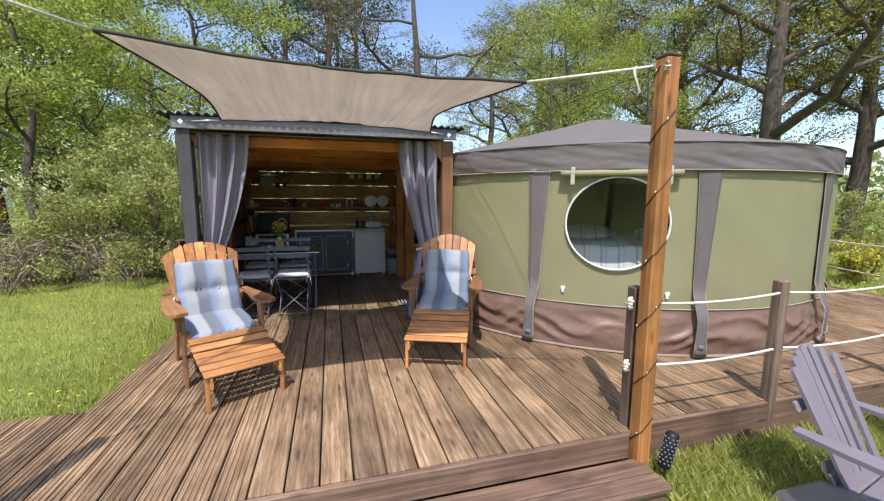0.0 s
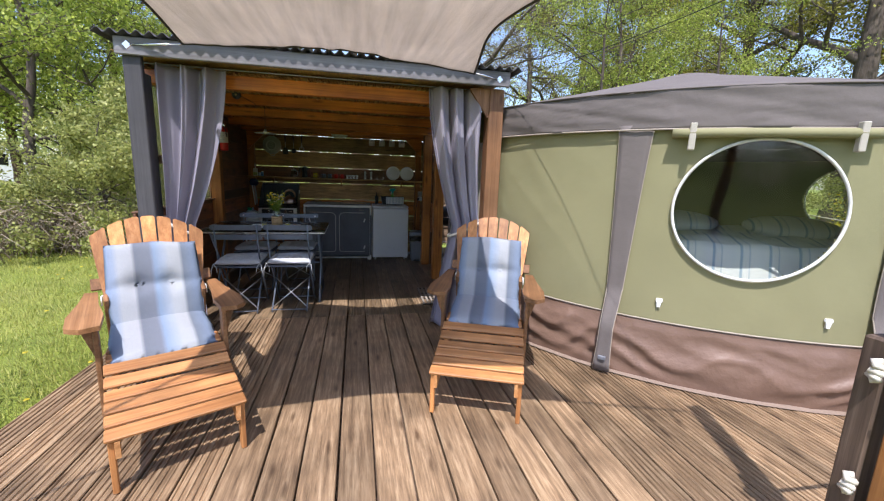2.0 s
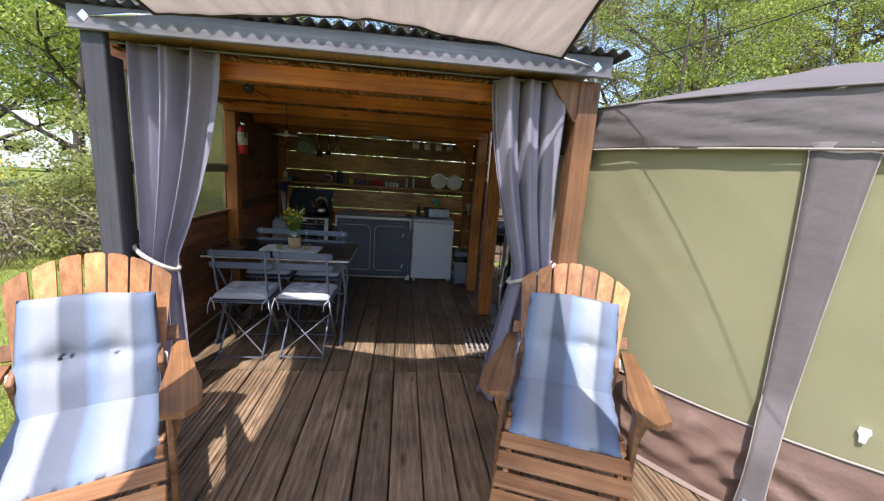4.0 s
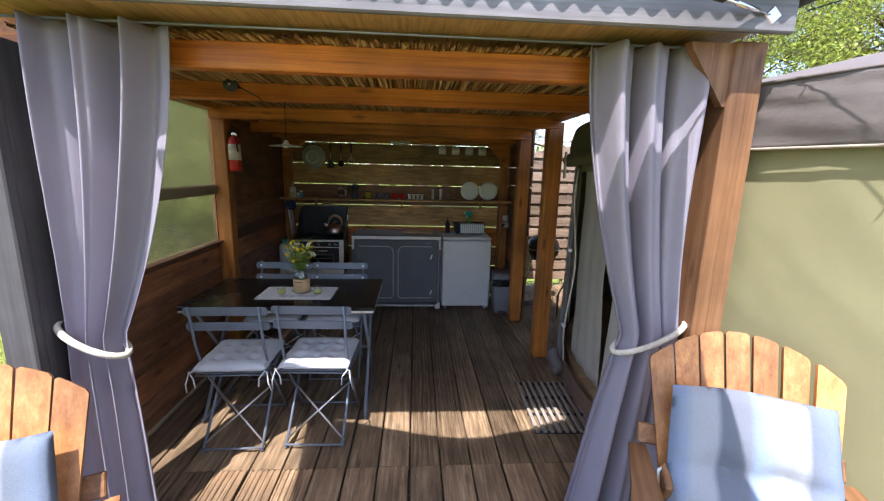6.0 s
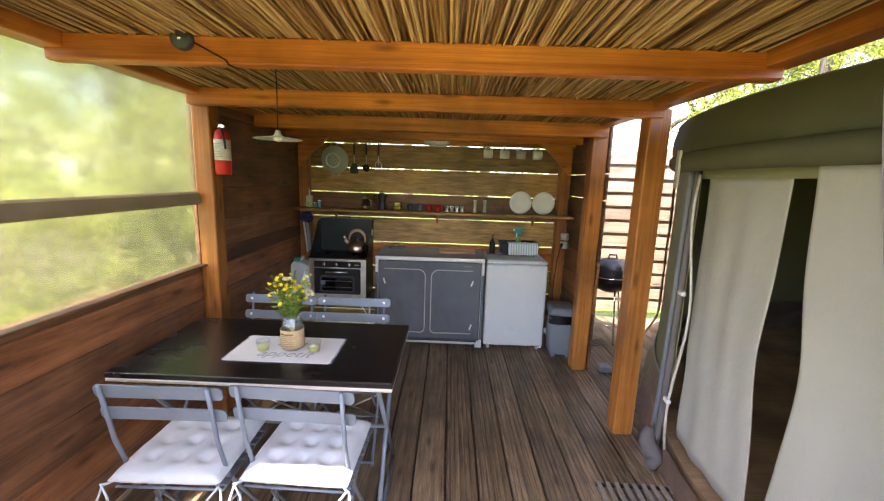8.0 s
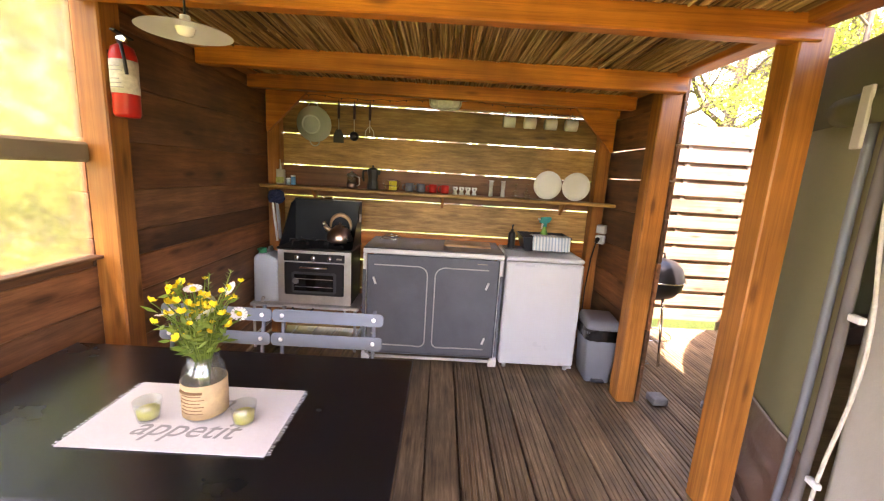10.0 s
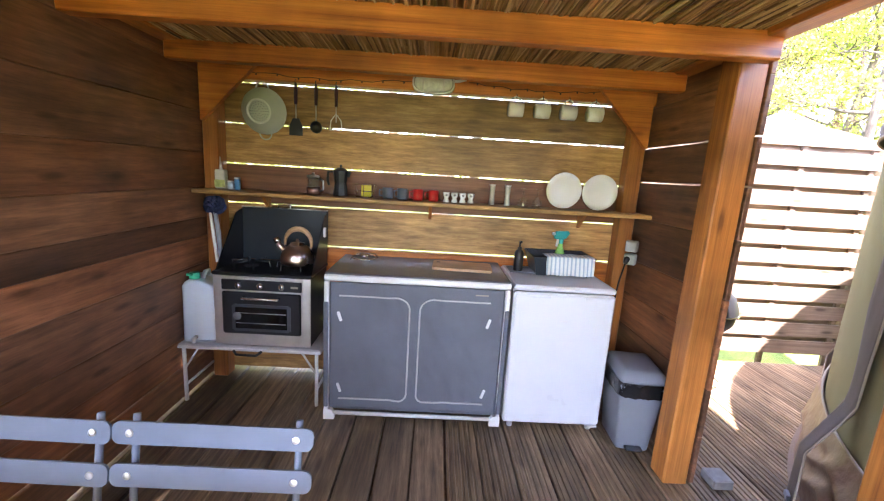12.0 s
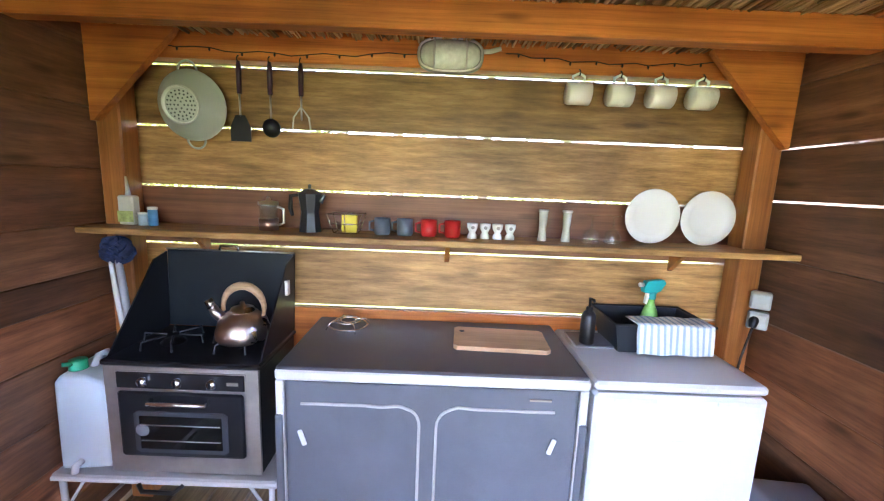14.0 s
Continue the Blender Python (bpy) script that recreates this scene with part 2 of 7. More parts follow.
TEAK_Z = wood("oiled_orange_hardwood_z", (0.29, 0.11, 0.032), (0.47, 0.205, 0.066), (0.60, 0.31, 0.12), "z", 0.45, 0.8, 0.3, 0.15, False)
ARMWOOD = wood("brown_arm_wood", (0.14, 0.06, 0.022), (0.26, 0.125, 0.05), (0.38, 0.2, 0.09), "y", 0.55, 0.8, 0.15, 0.2, False)
FENCE = wood("pale_fence_wood", (0.15, 0.10, 0.062), (0.235, 0.17, 0.115), (0.33, 0.25, 0.18), "x", 0.75, 0.7, 0.15, 0.3)
GREYPOST = wood("dark_grey_post", (0.04, 0.038, 0.043), (0.065, 0.062, 0.068), (0.10, 0.096, 0.104), "z", 0.6, 0.6, 0.1, 0.3, False)
BEECH = wood("pale_beech", (0.45, 0.28, 0.14), (0.58, 0.38, 0.21), (0.66, 0.46, 0.27), "x", 0.5, 1.2, 0.05, 0.1, False)
GREYWOOD = wood("dark_grey_paint", (0.12, 0.118, 0.125), (0.17, 0.166, 0.175), (0.23, 0.225, 0.235), "x", 0.6, 0.6, 0.1, 0.3, False)
ROOFMETAL = plain("dark_corrugated_sheet", (0.05, 0.05, 0.055), 0.55, 0.2, 0.25, 5, 0.1)
CANVAS = cloth("olive_green_canvas", (0.265, 0.25, 0.135), 700, 0.06, 0.85, 0.10, 2.0)
TAUPE = cloth("taupe_brown_canvas", (0.155, 0.135, 0.125), 700, 0.10, 0.8, 0.35, 3.0)
SKIRT = cloth("brown_vinyl_skirt", (0.185, 0.115, 0.082), 300, 0.10, 0.48, 0.6, 3.0)
SKIRT.node_tree.nodes["Principled BSDF"].inputs["Specular IOR Level"].default_value = 0.4
CREAM = cloth("cream_canvas", (0.56, 0.52, 0.44), 700, 0.06, 0.9, 0.3, 2.0, 0.2)
SAIL = cloth("beige_shade_net", (0.57, 0.50, 0.425), 600, 0.08, 0.9, 0.25, 2.0, 0.6, 0.16)
def netting(m, part_open):
    """Turns a cloth into a net with fine holes."""
    t = m.node_tree
    o = t.nodes["Material Output"].inputs[0]
    tr, mx = t.nodes.new("ShaderNodeBsdfTransparent"), t.nodes.new("ShaderNodeMixShader")
    mx.inputs[0].default_value = part_open
    t.links.new(o.links[0].from_socket, mx.inputs[1])
    t.links.new(tr.outputs[0], mx.inputs[2])
    t.links.new(mx.outputs[0], o)
netting(SAIL, 0.12)
# Dark olive canvas, its colour deepened further for the shade over the tent doorway.
SHADEOLIVE = cloth("shade_darkened_olive_canvas", (0.10, 0.098, 0.052), 700, 0.08, 0.85, 0.3, 3.0)
HEM = cloth("dark_hem", (0.06, 0.055, 0.05), 600, 0.1, 0.9, 0.2)
CURTAIN = cloth("grey_curtain_cloth", (0.36, 0.335, 0.40), 800, 0.06, 0.75, 0.2, 3.0, 0.2)
ROPE = cloth("white_rope", (0.62, 0.57, 0.48), 400, 0.15, 0.9, 0.8, 40)
WHITE = plain("white_enamel", (0.66, 0.67, 0.68), 0.3, 0, 0.03, 3, 0.02)
GREYPL = plain("grey_plastic", (0.17, 0.18, 0.20), 0.45, 0, 0.06, 5, 0.05)
DGREYPL = plain("dark_grey_plastic", (0.055, 0.06, 0.068), 0.45, 0, 0.1, 5, 0.05)
BLACK = plain("black_plastic", (0.012, 0.012, 0.014), 0.4, 0, 0.2, 6, 0.05)
TABLEBLK = plain("black_table_lacquer", (0.007, 0.007, 0.008), 0.24, 0, 0.06, 4, 0.0)
CHAIRGREY = plain("blue_grey_metal_paint", (0.14, 0.16, 0.195), 0.4, 0.1, 0.1, 8, 0.05)
STEEL = plain("brushed_steel", (0.70, 0.69, 0.67), 0.42, 1.0, 0.1, 12, 0.05)
CHROME = plain("chrome", (0.75, 0.74, 0.72), 0.12, 1.0, 0.05, 12, 0.0)
ALU = plain("white_alu_tube", (0.70, 0.70, 0.68), 0.35, 0.1, 0.05, 8, 0.02)
CABCLOTH = cloth("dark_grey_polyester", (0.135, 0.142, 0.16), 900, 0.1, 0.8, 0.35, 4.0)
ZIPGREY = cloth("pale_grey_zip", (0.50, 0.48, 0.45), 500, 0.05, 0.9, 0.2)
PIPING = cloth("light_beige_piping", (0.36, 0.31, 0.25), 500, 0.05, 0.9, 0.2)
GROUND = ground_mat()
GLASS = film_mat("thin_clear_glass", 0.10, (0.93, 0.95, 0.93), 0.97, (0.7, 0.72, 0.7))
DARKGLASS = plain("dark_oven_glass", (0.01, 0.01, 0.01), 0.06, 0, 0.1, 5, 0)
REED = reed_mat()
REDP = plain("red_enamel", (0.50, 0.02, 0.015), 0.3, 0, 0.08, 6, 0.02)
CERAMIC = plain("white_ceramic", (0.77, 0.77, 0.74), 0.2, 0, 0.03, 5, 0)
GREENCER = plain("pale_green_enamel", (0.43, 0.47, 0.42), 0.35, 0, 0.05, 5, 0)
PLUM = plain("dark_purple_plastic", (0.05, 0.02, 0.035), 0.4, 0, 0.1, 5, 0.02)

# ---- mesh helpers ----
def part(name, bm, material, parent=None, label="", smooth=False):
    me = bpy.data.meshes.new(name)
    if smooth:
        for f in bm.faces:
            f.smooth = True
    bm.to_mesh(me)
    bm.free()
    me.materials.append(material)
    ob = new(name, me)
    if parent is not None:
        ob.parent = parent
    if label:
        ob["label"] = label
    return ob


def thing(name, label, category, at=(0, 0, 0), turn=0, group="", kind=""):
    ob = new(name)
    ob.matrix_world = pose(*at, 0, 0, turn)
    return tagged(ob, label, category, group, kind)


def single(name, bm, material, label, category, smooth=False, group="", kind="", at=None, turn=0):
    ob = part(name, bm, material, None, "", smooth)
    if at is not None:
        ob.matrix_world = pose(*at, 0, 0, turn)
    return tagged(ob, label, category, group, kind)


def box(bm, x0, x1, y0, y1, z0, z1, bev=0.0, m=None):
    mat = Matrix.Translation(((x0 + x1) / 2, (y0 + y1) / 2, (z0 + z1) / 2)) @ Matrix.Diagonal((abs(x1 - x0), abs(y1 - y0), abs(z1 - z0), 1))
    r = bmesh.ops.create_cube(bm, size=1, matrix=mat)
    vs = r["verts"]
    if bev:
        es = list({e for v in vs for e in v.link_edges})
        o = bmesh.ops.bevel(bm, geom=es, offset=bev, segments=1, affect="EDGES", profile=0.5)
        vs = list({v for f in o["faces"] for v in f.verts} | {v for v in vs if v.is_valid})
    if m is not None:
        bmesh.ops.transform(bm, matrix=m, verts=vs)
    return bm


def B(*a, **k):
    return box(bmesh.new(), *a, **k)


def tube(bm, pts, r, seg=8, closed=False, caps=True):
    """A round bar along points; r is one radius or one for each point."""
    pts = [Vector(p) for p in pts]
    k = len(pts)
    rs = r if isinstance(r, (list, tuple)) else [r] * k
    rings, up = [], None
    for i, p in enumerate(pts):
        a, b = (pts[i - 1] if i or closed else p), (pts[(i + 1) % k] if i < k - 1 or closed else p)
        d = (b - a).normalized()
        if up is None:
            up = d.orthogonal().normalized()
        up = (up - d * up.dot(d)).normalized() if abs(up.dot(d)) < 0.999 else d.orthogonal().normalized()
        s = d.cross(up)
        rings.append([bm.verts.new(p + (up * math.cos(j * math.tau / seg) + s * math.sin(j * math.tau / seg)) * rs[i]) for j in range(seg)])
    for i in range(k if closed else k - 1):
        a, b = rings[i], rings[(i + 1) % k]
        for j in range(seg):
            bm.faces.new((a[j], a[(j + 1) % seg], b[(j + 1) % seg], b[j]))
    if caps and not closed:
        bm.faces.new(rings[0][::-1])
        bm.faces.new(rings[-1])
    return bm


def T(*a, **k):
    return tube(bmesh.new(), *a, **k)


def lathe(bm, profile, seg=24, at=(0, 0, 0), m=None):
    """Turns (radius, height) points round the upright axis."""
    rings, new_verts = [], []
    for r, z in profile:
        if r < 1e-6:
            ring = [bm.verts.new((0, 0, z))]
        else:
            ring = [bm.verts.new((r * math.cos(j * math.tau / seg), r * math.sin(j * math.tau / seg), z)) for j in range(seg)]
        rings.append(ring)
        new_verts += ring
    for a, b in zip(rings, rings[1:]):
        for j in range(seg):
            k = (j + 1) % seg
            f = [a[j % len(a)], a[k % len(a)], b[k % len(b)], b[j % len(b)]]
            f = [v for i, v in enumerate(f) if v not in f[:i]]
            if len(f) > 2:
                bm.faces.new(f)
    bmesh.ops.transform(bm, matrix=Matrix.Translation(at) @ (m if m is not None else Matrix()), verts=new_verts)
    return bm


def L(*a, **k):
    return lathe(bmesh.new(), *a, **k)


def plate(bm, outline, depth, m=None):
    """A flat outline in x, z, given depth along y (from 0 to depth)."""
    a = [bm.verts.new((x, 0, z)) for x, z in outline]
    b = [bm.verts.new((x, depth, z)) for x, z in outline]
    k = len(a)
    bm.faces.new(a)
    bm.faces.new(b[::-1])
    for i in range(k):
        bm.faces.new((a[(i + 1) % k], a[i], b[i], b[(i + 1) % k]))
    if m is not None:
        bmesh.ops.transform(bm, matrix=m, verts=a + b)
    bmesh.ops.recalc_face_normals(bm, faces=bm.faces)
    return bm


def P(*a, **k):
    return plate(bmesh.new(), *a, **k)


def grid(bm, nu, nv, f, wrap=False):
    vs = [[bm.verts.new(f(i / nu, j / nv)) for j in range(nv + 1)] for i in range(nu if wrap else nu + 1)]
    for i in range(nu):
        for j in range(nv):
            a, b = vs[i], vs[(i + 1) % len(vs)]
            bm.faces.new((a[j], b[j], b[j + 1], a[j + 1]))
    return bm


def thick(ob, t, offset=0):
    s = ob.modifiers.new("thickness", "SOLIDIFY")
    s.thickness, s.offset = t, offset
    return ob


def wob(p, s, seed=0.0):
    return noise.noise(Vector(p) * s + Vector((seed, seed * 1.7, -seed)))

# ---- structure ----
GZ = -0.32
YC, YR = Vector((3.60, 6.79)), 2.66

def ground_height(x, y):
    h = GZ + 0.05 * wob((x, y, 0), 0.25, 3)
    if x < -1.9:
        h += min(0.26, (-1.9 - x) * 0.5) * (1 if y > 4.4 else max(0, (y - 2.5) / 1.9))
    return h

def make_ground():
    xs = [-600, -200, -80, -40, -25] + [-16 + i * 0.5 for i in range(65)] + [25, 40, 80, 200, 600]
    ys = [-600, -200, -60, -25] + [-12 + i * 0.5 for i in range(81)] + [40, 60, 120, 250, 600]
    bm = bmesh.new()
    vs = [[bm.verts.new((x, y, ground_height(x, y) if abs(x) < 30 and -20 < y < 40 else GZ)) for y in ys] for x in xs]
    for i in range(len(xs) - 1):
        for j in range(len(ys) - 1):
            bm.faces.new((vs[i][j], vs[i + 1][j], vs[i + 1][j + 1], vs[i][j + 1]))
    return single("ground", bm, GROUND, "sunlit green meadow grass round the deck", "ground", True, kind="structure")

make_ground()

# front beam, side plates, roof
def timber(name, x0, x1, y0, y1, z0, z1, mat, label, parent=None, bev=0.006):
    return tagged(part(name, B(x0, x1, y0, y1, z0, z1, bev), mat, parent), label, "" if parent else "beam", kind="" if parent else "structure")

timber("beam_front", -1.74, 1.04, 5.785, 5.812, 2.068, 2.182, GREYWOOD, "dark grey painted front beam under the roof edge")
timber("beam_left", -1.80, -1.70, 6.082, 9.42, 1.98, 2.10, FRAME_Y, "orange stained timber wall plate along the roof")
timber("beam_right", 0.80, 0.899, 6.016, 9.42, 1.98, 2.10, FRAME_Y, "orange stained timber wall plate along the roof")
for y, z in ((6.08, 1.945), (6.78, 1.94), (7.57, 1.925), (8.35, 1.90), (8.93, 1.897)):
    timber("rafter", -1.775, 0.872, y, y + 0.065, z, 2.052 - 0.02 * (y - 5.87), FRAME_X, "orange stained timber rafter under the reed ceiling")
timber("beam_back", -1.80, 0.99, 9.30, 9.37, 1.89, 2.05, FRAME_X, "orange stained timber beam on the back wall")

def post(x, y, w, z1, mat=FRAME_Z, label="orange stained square timber post on the deck"):
    timber("post", x - w / 2, x + w / 2, y - w / 2, y + w / 2, 0.0, z1, mat, label)

for x, y in ((0.968, 5.94), (0.858, 7.64), (0.852, 8.51), (0.83, 9.31), (-1.742, 9.31), (-1.75, 7.70), (-1.66, 5.918)):
    front = y < 6.2
    post(x, y, 0.128 if (x > 0 and front) else (0.118 if x > 0 and y < 9 else (0.095 if y > 9 else 0.105)), (2.066 if x > 0 and front else 1.978) if y < 9.2 else 1.888, GREYPOST if front and x < 0 else (WEATHERED if front else FRAME_Z), "dark grey painted square timber post on the deck" if front and x < 0 else "orange stained square timber post on the deck")
timber("post_cladding", -1.71, -1.597, 5.815, 5.86, 0.0, 2.085, GREYPOST, "dark grey painted board on the front post")

def brace(x, y, z, wide, high, mat=FRAME_X):
    """A triangular board; wide is negative where it points to -x."""
    o = [(0, 0), (wide, 0), (wide * 0.97, -0.02), (0.012 if wide > 0 else -0.012, -high), (0, -high)]
    tagged(part("brace", P(o if wide < 0 else o[::-1], 0.034, pose(x, y, z)), mat), "triangular orange timber corner brace", "brace", kind="structure")

brace(-1.775, 9.224, 1.975, 0.335, 0.34)
brace(0.868, 9.224, 1.975, -0.335, 0.345)
brace(0.9035, 5.884, 2.06, -0.16, 0.22, WEATHERED)

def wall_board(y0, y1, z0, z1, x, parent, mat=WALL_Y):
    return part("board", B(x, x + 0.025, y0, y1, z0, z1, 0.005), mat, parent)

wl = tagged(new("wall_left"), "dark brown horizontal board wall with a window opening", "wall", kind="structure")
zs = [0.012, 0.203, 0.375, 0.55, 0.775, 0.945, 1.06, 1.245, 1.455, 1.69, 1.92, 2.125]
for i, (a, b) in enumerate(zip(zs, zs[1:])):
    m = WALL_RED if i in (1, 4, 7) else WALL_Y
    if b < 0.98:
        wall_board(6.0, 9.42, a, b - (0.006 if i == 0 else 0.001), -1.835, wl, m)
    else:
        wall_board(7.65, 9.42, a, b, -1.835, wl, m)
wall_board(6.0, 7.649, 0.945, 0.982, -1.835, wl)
wr = tagged(new("wall_right"), "dark brown horizontal board wall with light in the gaps", "wall", kind="structure")
rz = [0.012, 0.26, 0.50, 0.715, 0.937, 1.205, 1.437, 1.645, 1.88, 2.125]
open_top = {0.937: 0.004, 1.205: 0.002, 1.437: 0.008, 1.645: 0.008}
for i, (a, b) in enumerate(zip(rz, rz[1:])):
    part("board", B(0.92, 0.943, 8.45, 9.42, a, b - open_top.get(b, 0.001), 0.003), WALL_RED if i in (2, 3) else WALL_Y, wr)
wb = tagged(new("wall_back"), "brown horizontal board wall with bright gaps between the boards", "wall", kind="structure")
gaps = [0.02, 0.16, 0.40, 0.645, 0.90, 1.155, 1.40, 1.645, 1.885, 2.13]
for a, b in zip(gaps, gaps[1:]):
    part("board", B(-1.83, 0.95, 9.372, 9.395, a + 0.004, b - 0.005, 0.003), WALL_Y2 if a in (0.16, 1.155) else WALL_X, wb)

def corrugated():
    bm = bmesh.new()
    n = 200
    def f(u, v):
        x = -1.84 + 2.96 * u
        return (x, 5.742 + 3.808 * v, 2.198 + 0.014 * math.sin(x * math.tau / 0.076) + 0.02 * v)
    grid(bm, n * 2, 2, f)
    ob = single("roof", bm, ROOFMETAL, "dark corrugated roofing sheet", "roof", True, kind="structure")
    return thick(ob, 0.004)

corrugated()

# ---- yurt ----
def ring(a, r, z):
    a = radians(a)
    return (YC.x + r * math.cos(a), YC.y + r * math.sin(a), z)

DOOR0, DOOR1 = 167, 195
yurt = thing("yurt", "round olive green canvas tent with taupe roof and brown skirt", "tent")

def wall_ring(name, z0, z1, r0, r1, mat, folds=0.0, a0=DOOR1, a1=DOOR0 + 360, window=(), n=340, nv=14, label="", seed=0):
    bm = bmesh.new()
    vs = {}
    def put(i, j):
        if (i, j) not in vs:
            a = a0 + (a1 - a0) * i / n
            v = j / nv
            z = z0 + (z1 - z0) * v
            k = math.sin(v * math.pi) if folds > 0.012 else 1
            r = r0 + (r1 - r0) * v + folds * k * (wob((a * 0.07, v * 1.6 + a * 0.03, 0), 1.0, seed) * 1.5 - abs(wob((a * 0.10 + v * 1.4, v * 3.4 + a * 0.09, 3), 1.0, seed)) * 2.2 + abs(wob((a * 0.22 - v * 2.0, v * 4.5, 8), 1.0, seed)) * 0.9 + 0.3)
            if folds > 0.02:
                s = ((a - 222.2) % 31.8) / 31.8
                swag = (0.55 + 0.5 * wob((int((a - 222.2) // 31.8) * 3.1, 0, 0), 1.0, 5)) * 4 * s * (1 - s)
                ph = (v + 0.8 * swag) * 7.0 + 4.2 * wob((a * 0.10, v * 1.2, 1), 1.0, seed)
                crease = (1 - abs(math.sin(ph)) ** 0.75) * (0.5 + 0.9 * abs(wob((a * 0.08 + v, v * 2, 6), 1.0, seed)))
                r = r0 + (r1 - r0) * v + math.sin(min(1, v * 1.08) * math.pi) * (0.014 + 0.046 * crease) + folds * 0.55 * (r - r0 - (r1 - r0) * v) / folds
            vs[i, j] = bm.verts.new(ring(a, r, z))
        return vs[i, j]
    for i in range(n):
        for j in range(nv):
            if window:
                a = a0 + (a1 - a0) * (i + 0.5) / n
                z = z0 + (z1 - z0) * (j + 0.5) / nv
                if any((radians(a - w[0]) * YR / w[1]) ** 2 + ((z - w[2]) / w[3]) ** 2 < 1.0 for w in window):
                    continue
            bm.faces.new((put(i, j), put(i + 1, j), put(i + 1, j + 1), put(i, j + 1)))
    return thick(part(name, bm, mat, yurt, label, True), 0.004)

WIN, FARWIN = (238.1, 0.445, 1.205, 0.425), (360.0, 0.445, 1.205, 0.425)
wall_ring("canvas_wall", 0.40, 1.74, YR, YR, CANVAS, 0.0025, window=(WIN, FARWIN), n=760, nv=84)
wall_ring("skirt", 0.0, 0.43, YR + 0.05, YR + 0.012, SKIRT, 0.024, nv=24, n=760, label="crumpled brown vinyl skirt", seed=4)
wall_ring("valance", 1.69, 1.93, YR + 0.032, YR + 0.03, TAUPE, 0.008, a0=0, a1=360, label="taupe canvas valance", seed=9)
wall_ring("roof", 1.93, 2.545, YR + 0.03, 0.25, TAUPE, 0.004, a0=0, a1=360, label="shallow taupe canvas cone roof")
part("skirt_hem", grid(bmesh.new(), 300, 2, lambda u, v: ring(DOOR1 + (DOOR0 + 360 - DOOR1) * u, YR + 0.05 + 0.03 * v, 0.022 - 0.014 * v + 0.004 * wob((u * 60, v, 0), 1))), cloth("beige_hem", (0.24, 0.18, 0.14), 500, 0.08), yurt, "pale flat hem strip along the skirt", True)
part("roof_cap", L([(0.0, 2.575), (0.2, 2.57), (0.34, 2.535), (0.36, 2.52)], 32, (YC.x, YC.y, 0)), TAUPE, yurt, "", True)
for z, r in ((0.43, YR + 0.018), (1.69, YR + 0.038), (1.93, YR + 0.036)):
    part("piping", T([ring(a, r, z) for a in range(DOOR1 if z < 1.6 else 0, DOOR0 + 360 if z < 1.6 else 360, 3)], 0.006, 6), PIPING if z < 1.9 else TAUPE, yurt, "", True)

def strap(a):
    bm = bmesh.new()
    def f(u, v):
        z = 1.72 - 1.70 * v
        ww = 2.3 - 1.4 * min(1, v / 0.8) ** 0.75 + 0.25 * max(0, v - 0.88) / 0.12
        return ring(a + 0.6 * (1 - v) - ww + 2 * ww * u, YR + 0.022 + 0.105 * min(1, max(0, (v - 0.66) / 0.14)) + 0.006 * wob((u * 2, v * 4, a), 1.5), z)
    grid(bm, 6, 30, f)
    thick(part("strap", bm, TAUPE, yurt, "tapered taupe canvas strap", True), 0.008)
    for u in (0, 1):
        part("strap_piping", T([Vector(f(u, k / 20)) for k in range(21)], 0.0045, 5), PIPING, yurt, "", True)
    c = Vector(ring(a, YR + 0.135, 0.12))
    part("buckle", box(bmesh.new(), -0.026, 0.026, -0.008, 0.010, -0.014, 0.014, 0.004, pose(*c, 0, 0, a - 90)), GREYPL, yurt)

for a in (222.2, 253.8, 286.0, 316, 345, 15, 52, 84, 116, 148):
    strap(a)

# round window
def win_ring(k, w, lift=0.02, n=72):
    return [ring(w[0] + math.degrees(k * w[1] * math.cos(t * math.tau / n) / YR), YR + lift, w[2] + k * w[3] * math.sin(t * math.tau / n)) for t in range(n)]

ZIPBAND, VINYL = plain("white_zip_band", (0.72, 0.71, 0.66), 0.6), film_mat("clear_vinyl", 0.07, (0.86, 0.88, 0.83), 0.996, (0.25, 0.25, 0.22))
for w in (WIN, FARWIN):
    part("window_rim", T(win_ring(1.0, w), 0.0095, 8, closed=True), ZIPBAND, yurt, "white zip edge round the window", True)
    bm = bmesh.new()
    c = bm.verts.new(ring(w[0], YR + 0.004, w[2]))
    vs = [bm.verts.new(p) for p in win_ring(1.0, w, 0.004)]
    for i in range(len(vs)):
        bm.faces.new((c, vs[i], vs[(i + 1) % len(vs)]))
    part("window_pane", bm, VINYL, yurt, "clear vinyl round window", True)
bm = bmesh.new()
tube(bm, [ring(a, YR + 0.06, 1.66) for a in np.linspace(227.3, 248.8, 14)], 0.028, 10)
part("window_blind", bm, CANVAS, yurt, "rolled up olive canvas window flap", True)
for a in (229.6, 246.6):
    part("blind_tie", box(bmesh.new(), -0.018, 0.018, -0.03, 0.012, -0.10, 0.06, 0.004, pose(*ring(a, YR + 0.075, 1.66), 0, 0, a - 90)), CREAM, yurt, "cream strap round the rolled flap")
for a in (228.5, 248.2):
    part("toggle", plate(bmesh.new(), [(-0.010, -0.032), (0.010, -0.032), (0.014, 0.0), (0.022, 0.012), (0.018, 0.028), (-0.018, 0.028), (-0.022, 0.012), (-0.014, 0.0)], 0.014, pose(*ring(a, YR + 0.004, 0.56), 0, 0, a - 90)), CERAMIC, yurt, "small cream toggle")

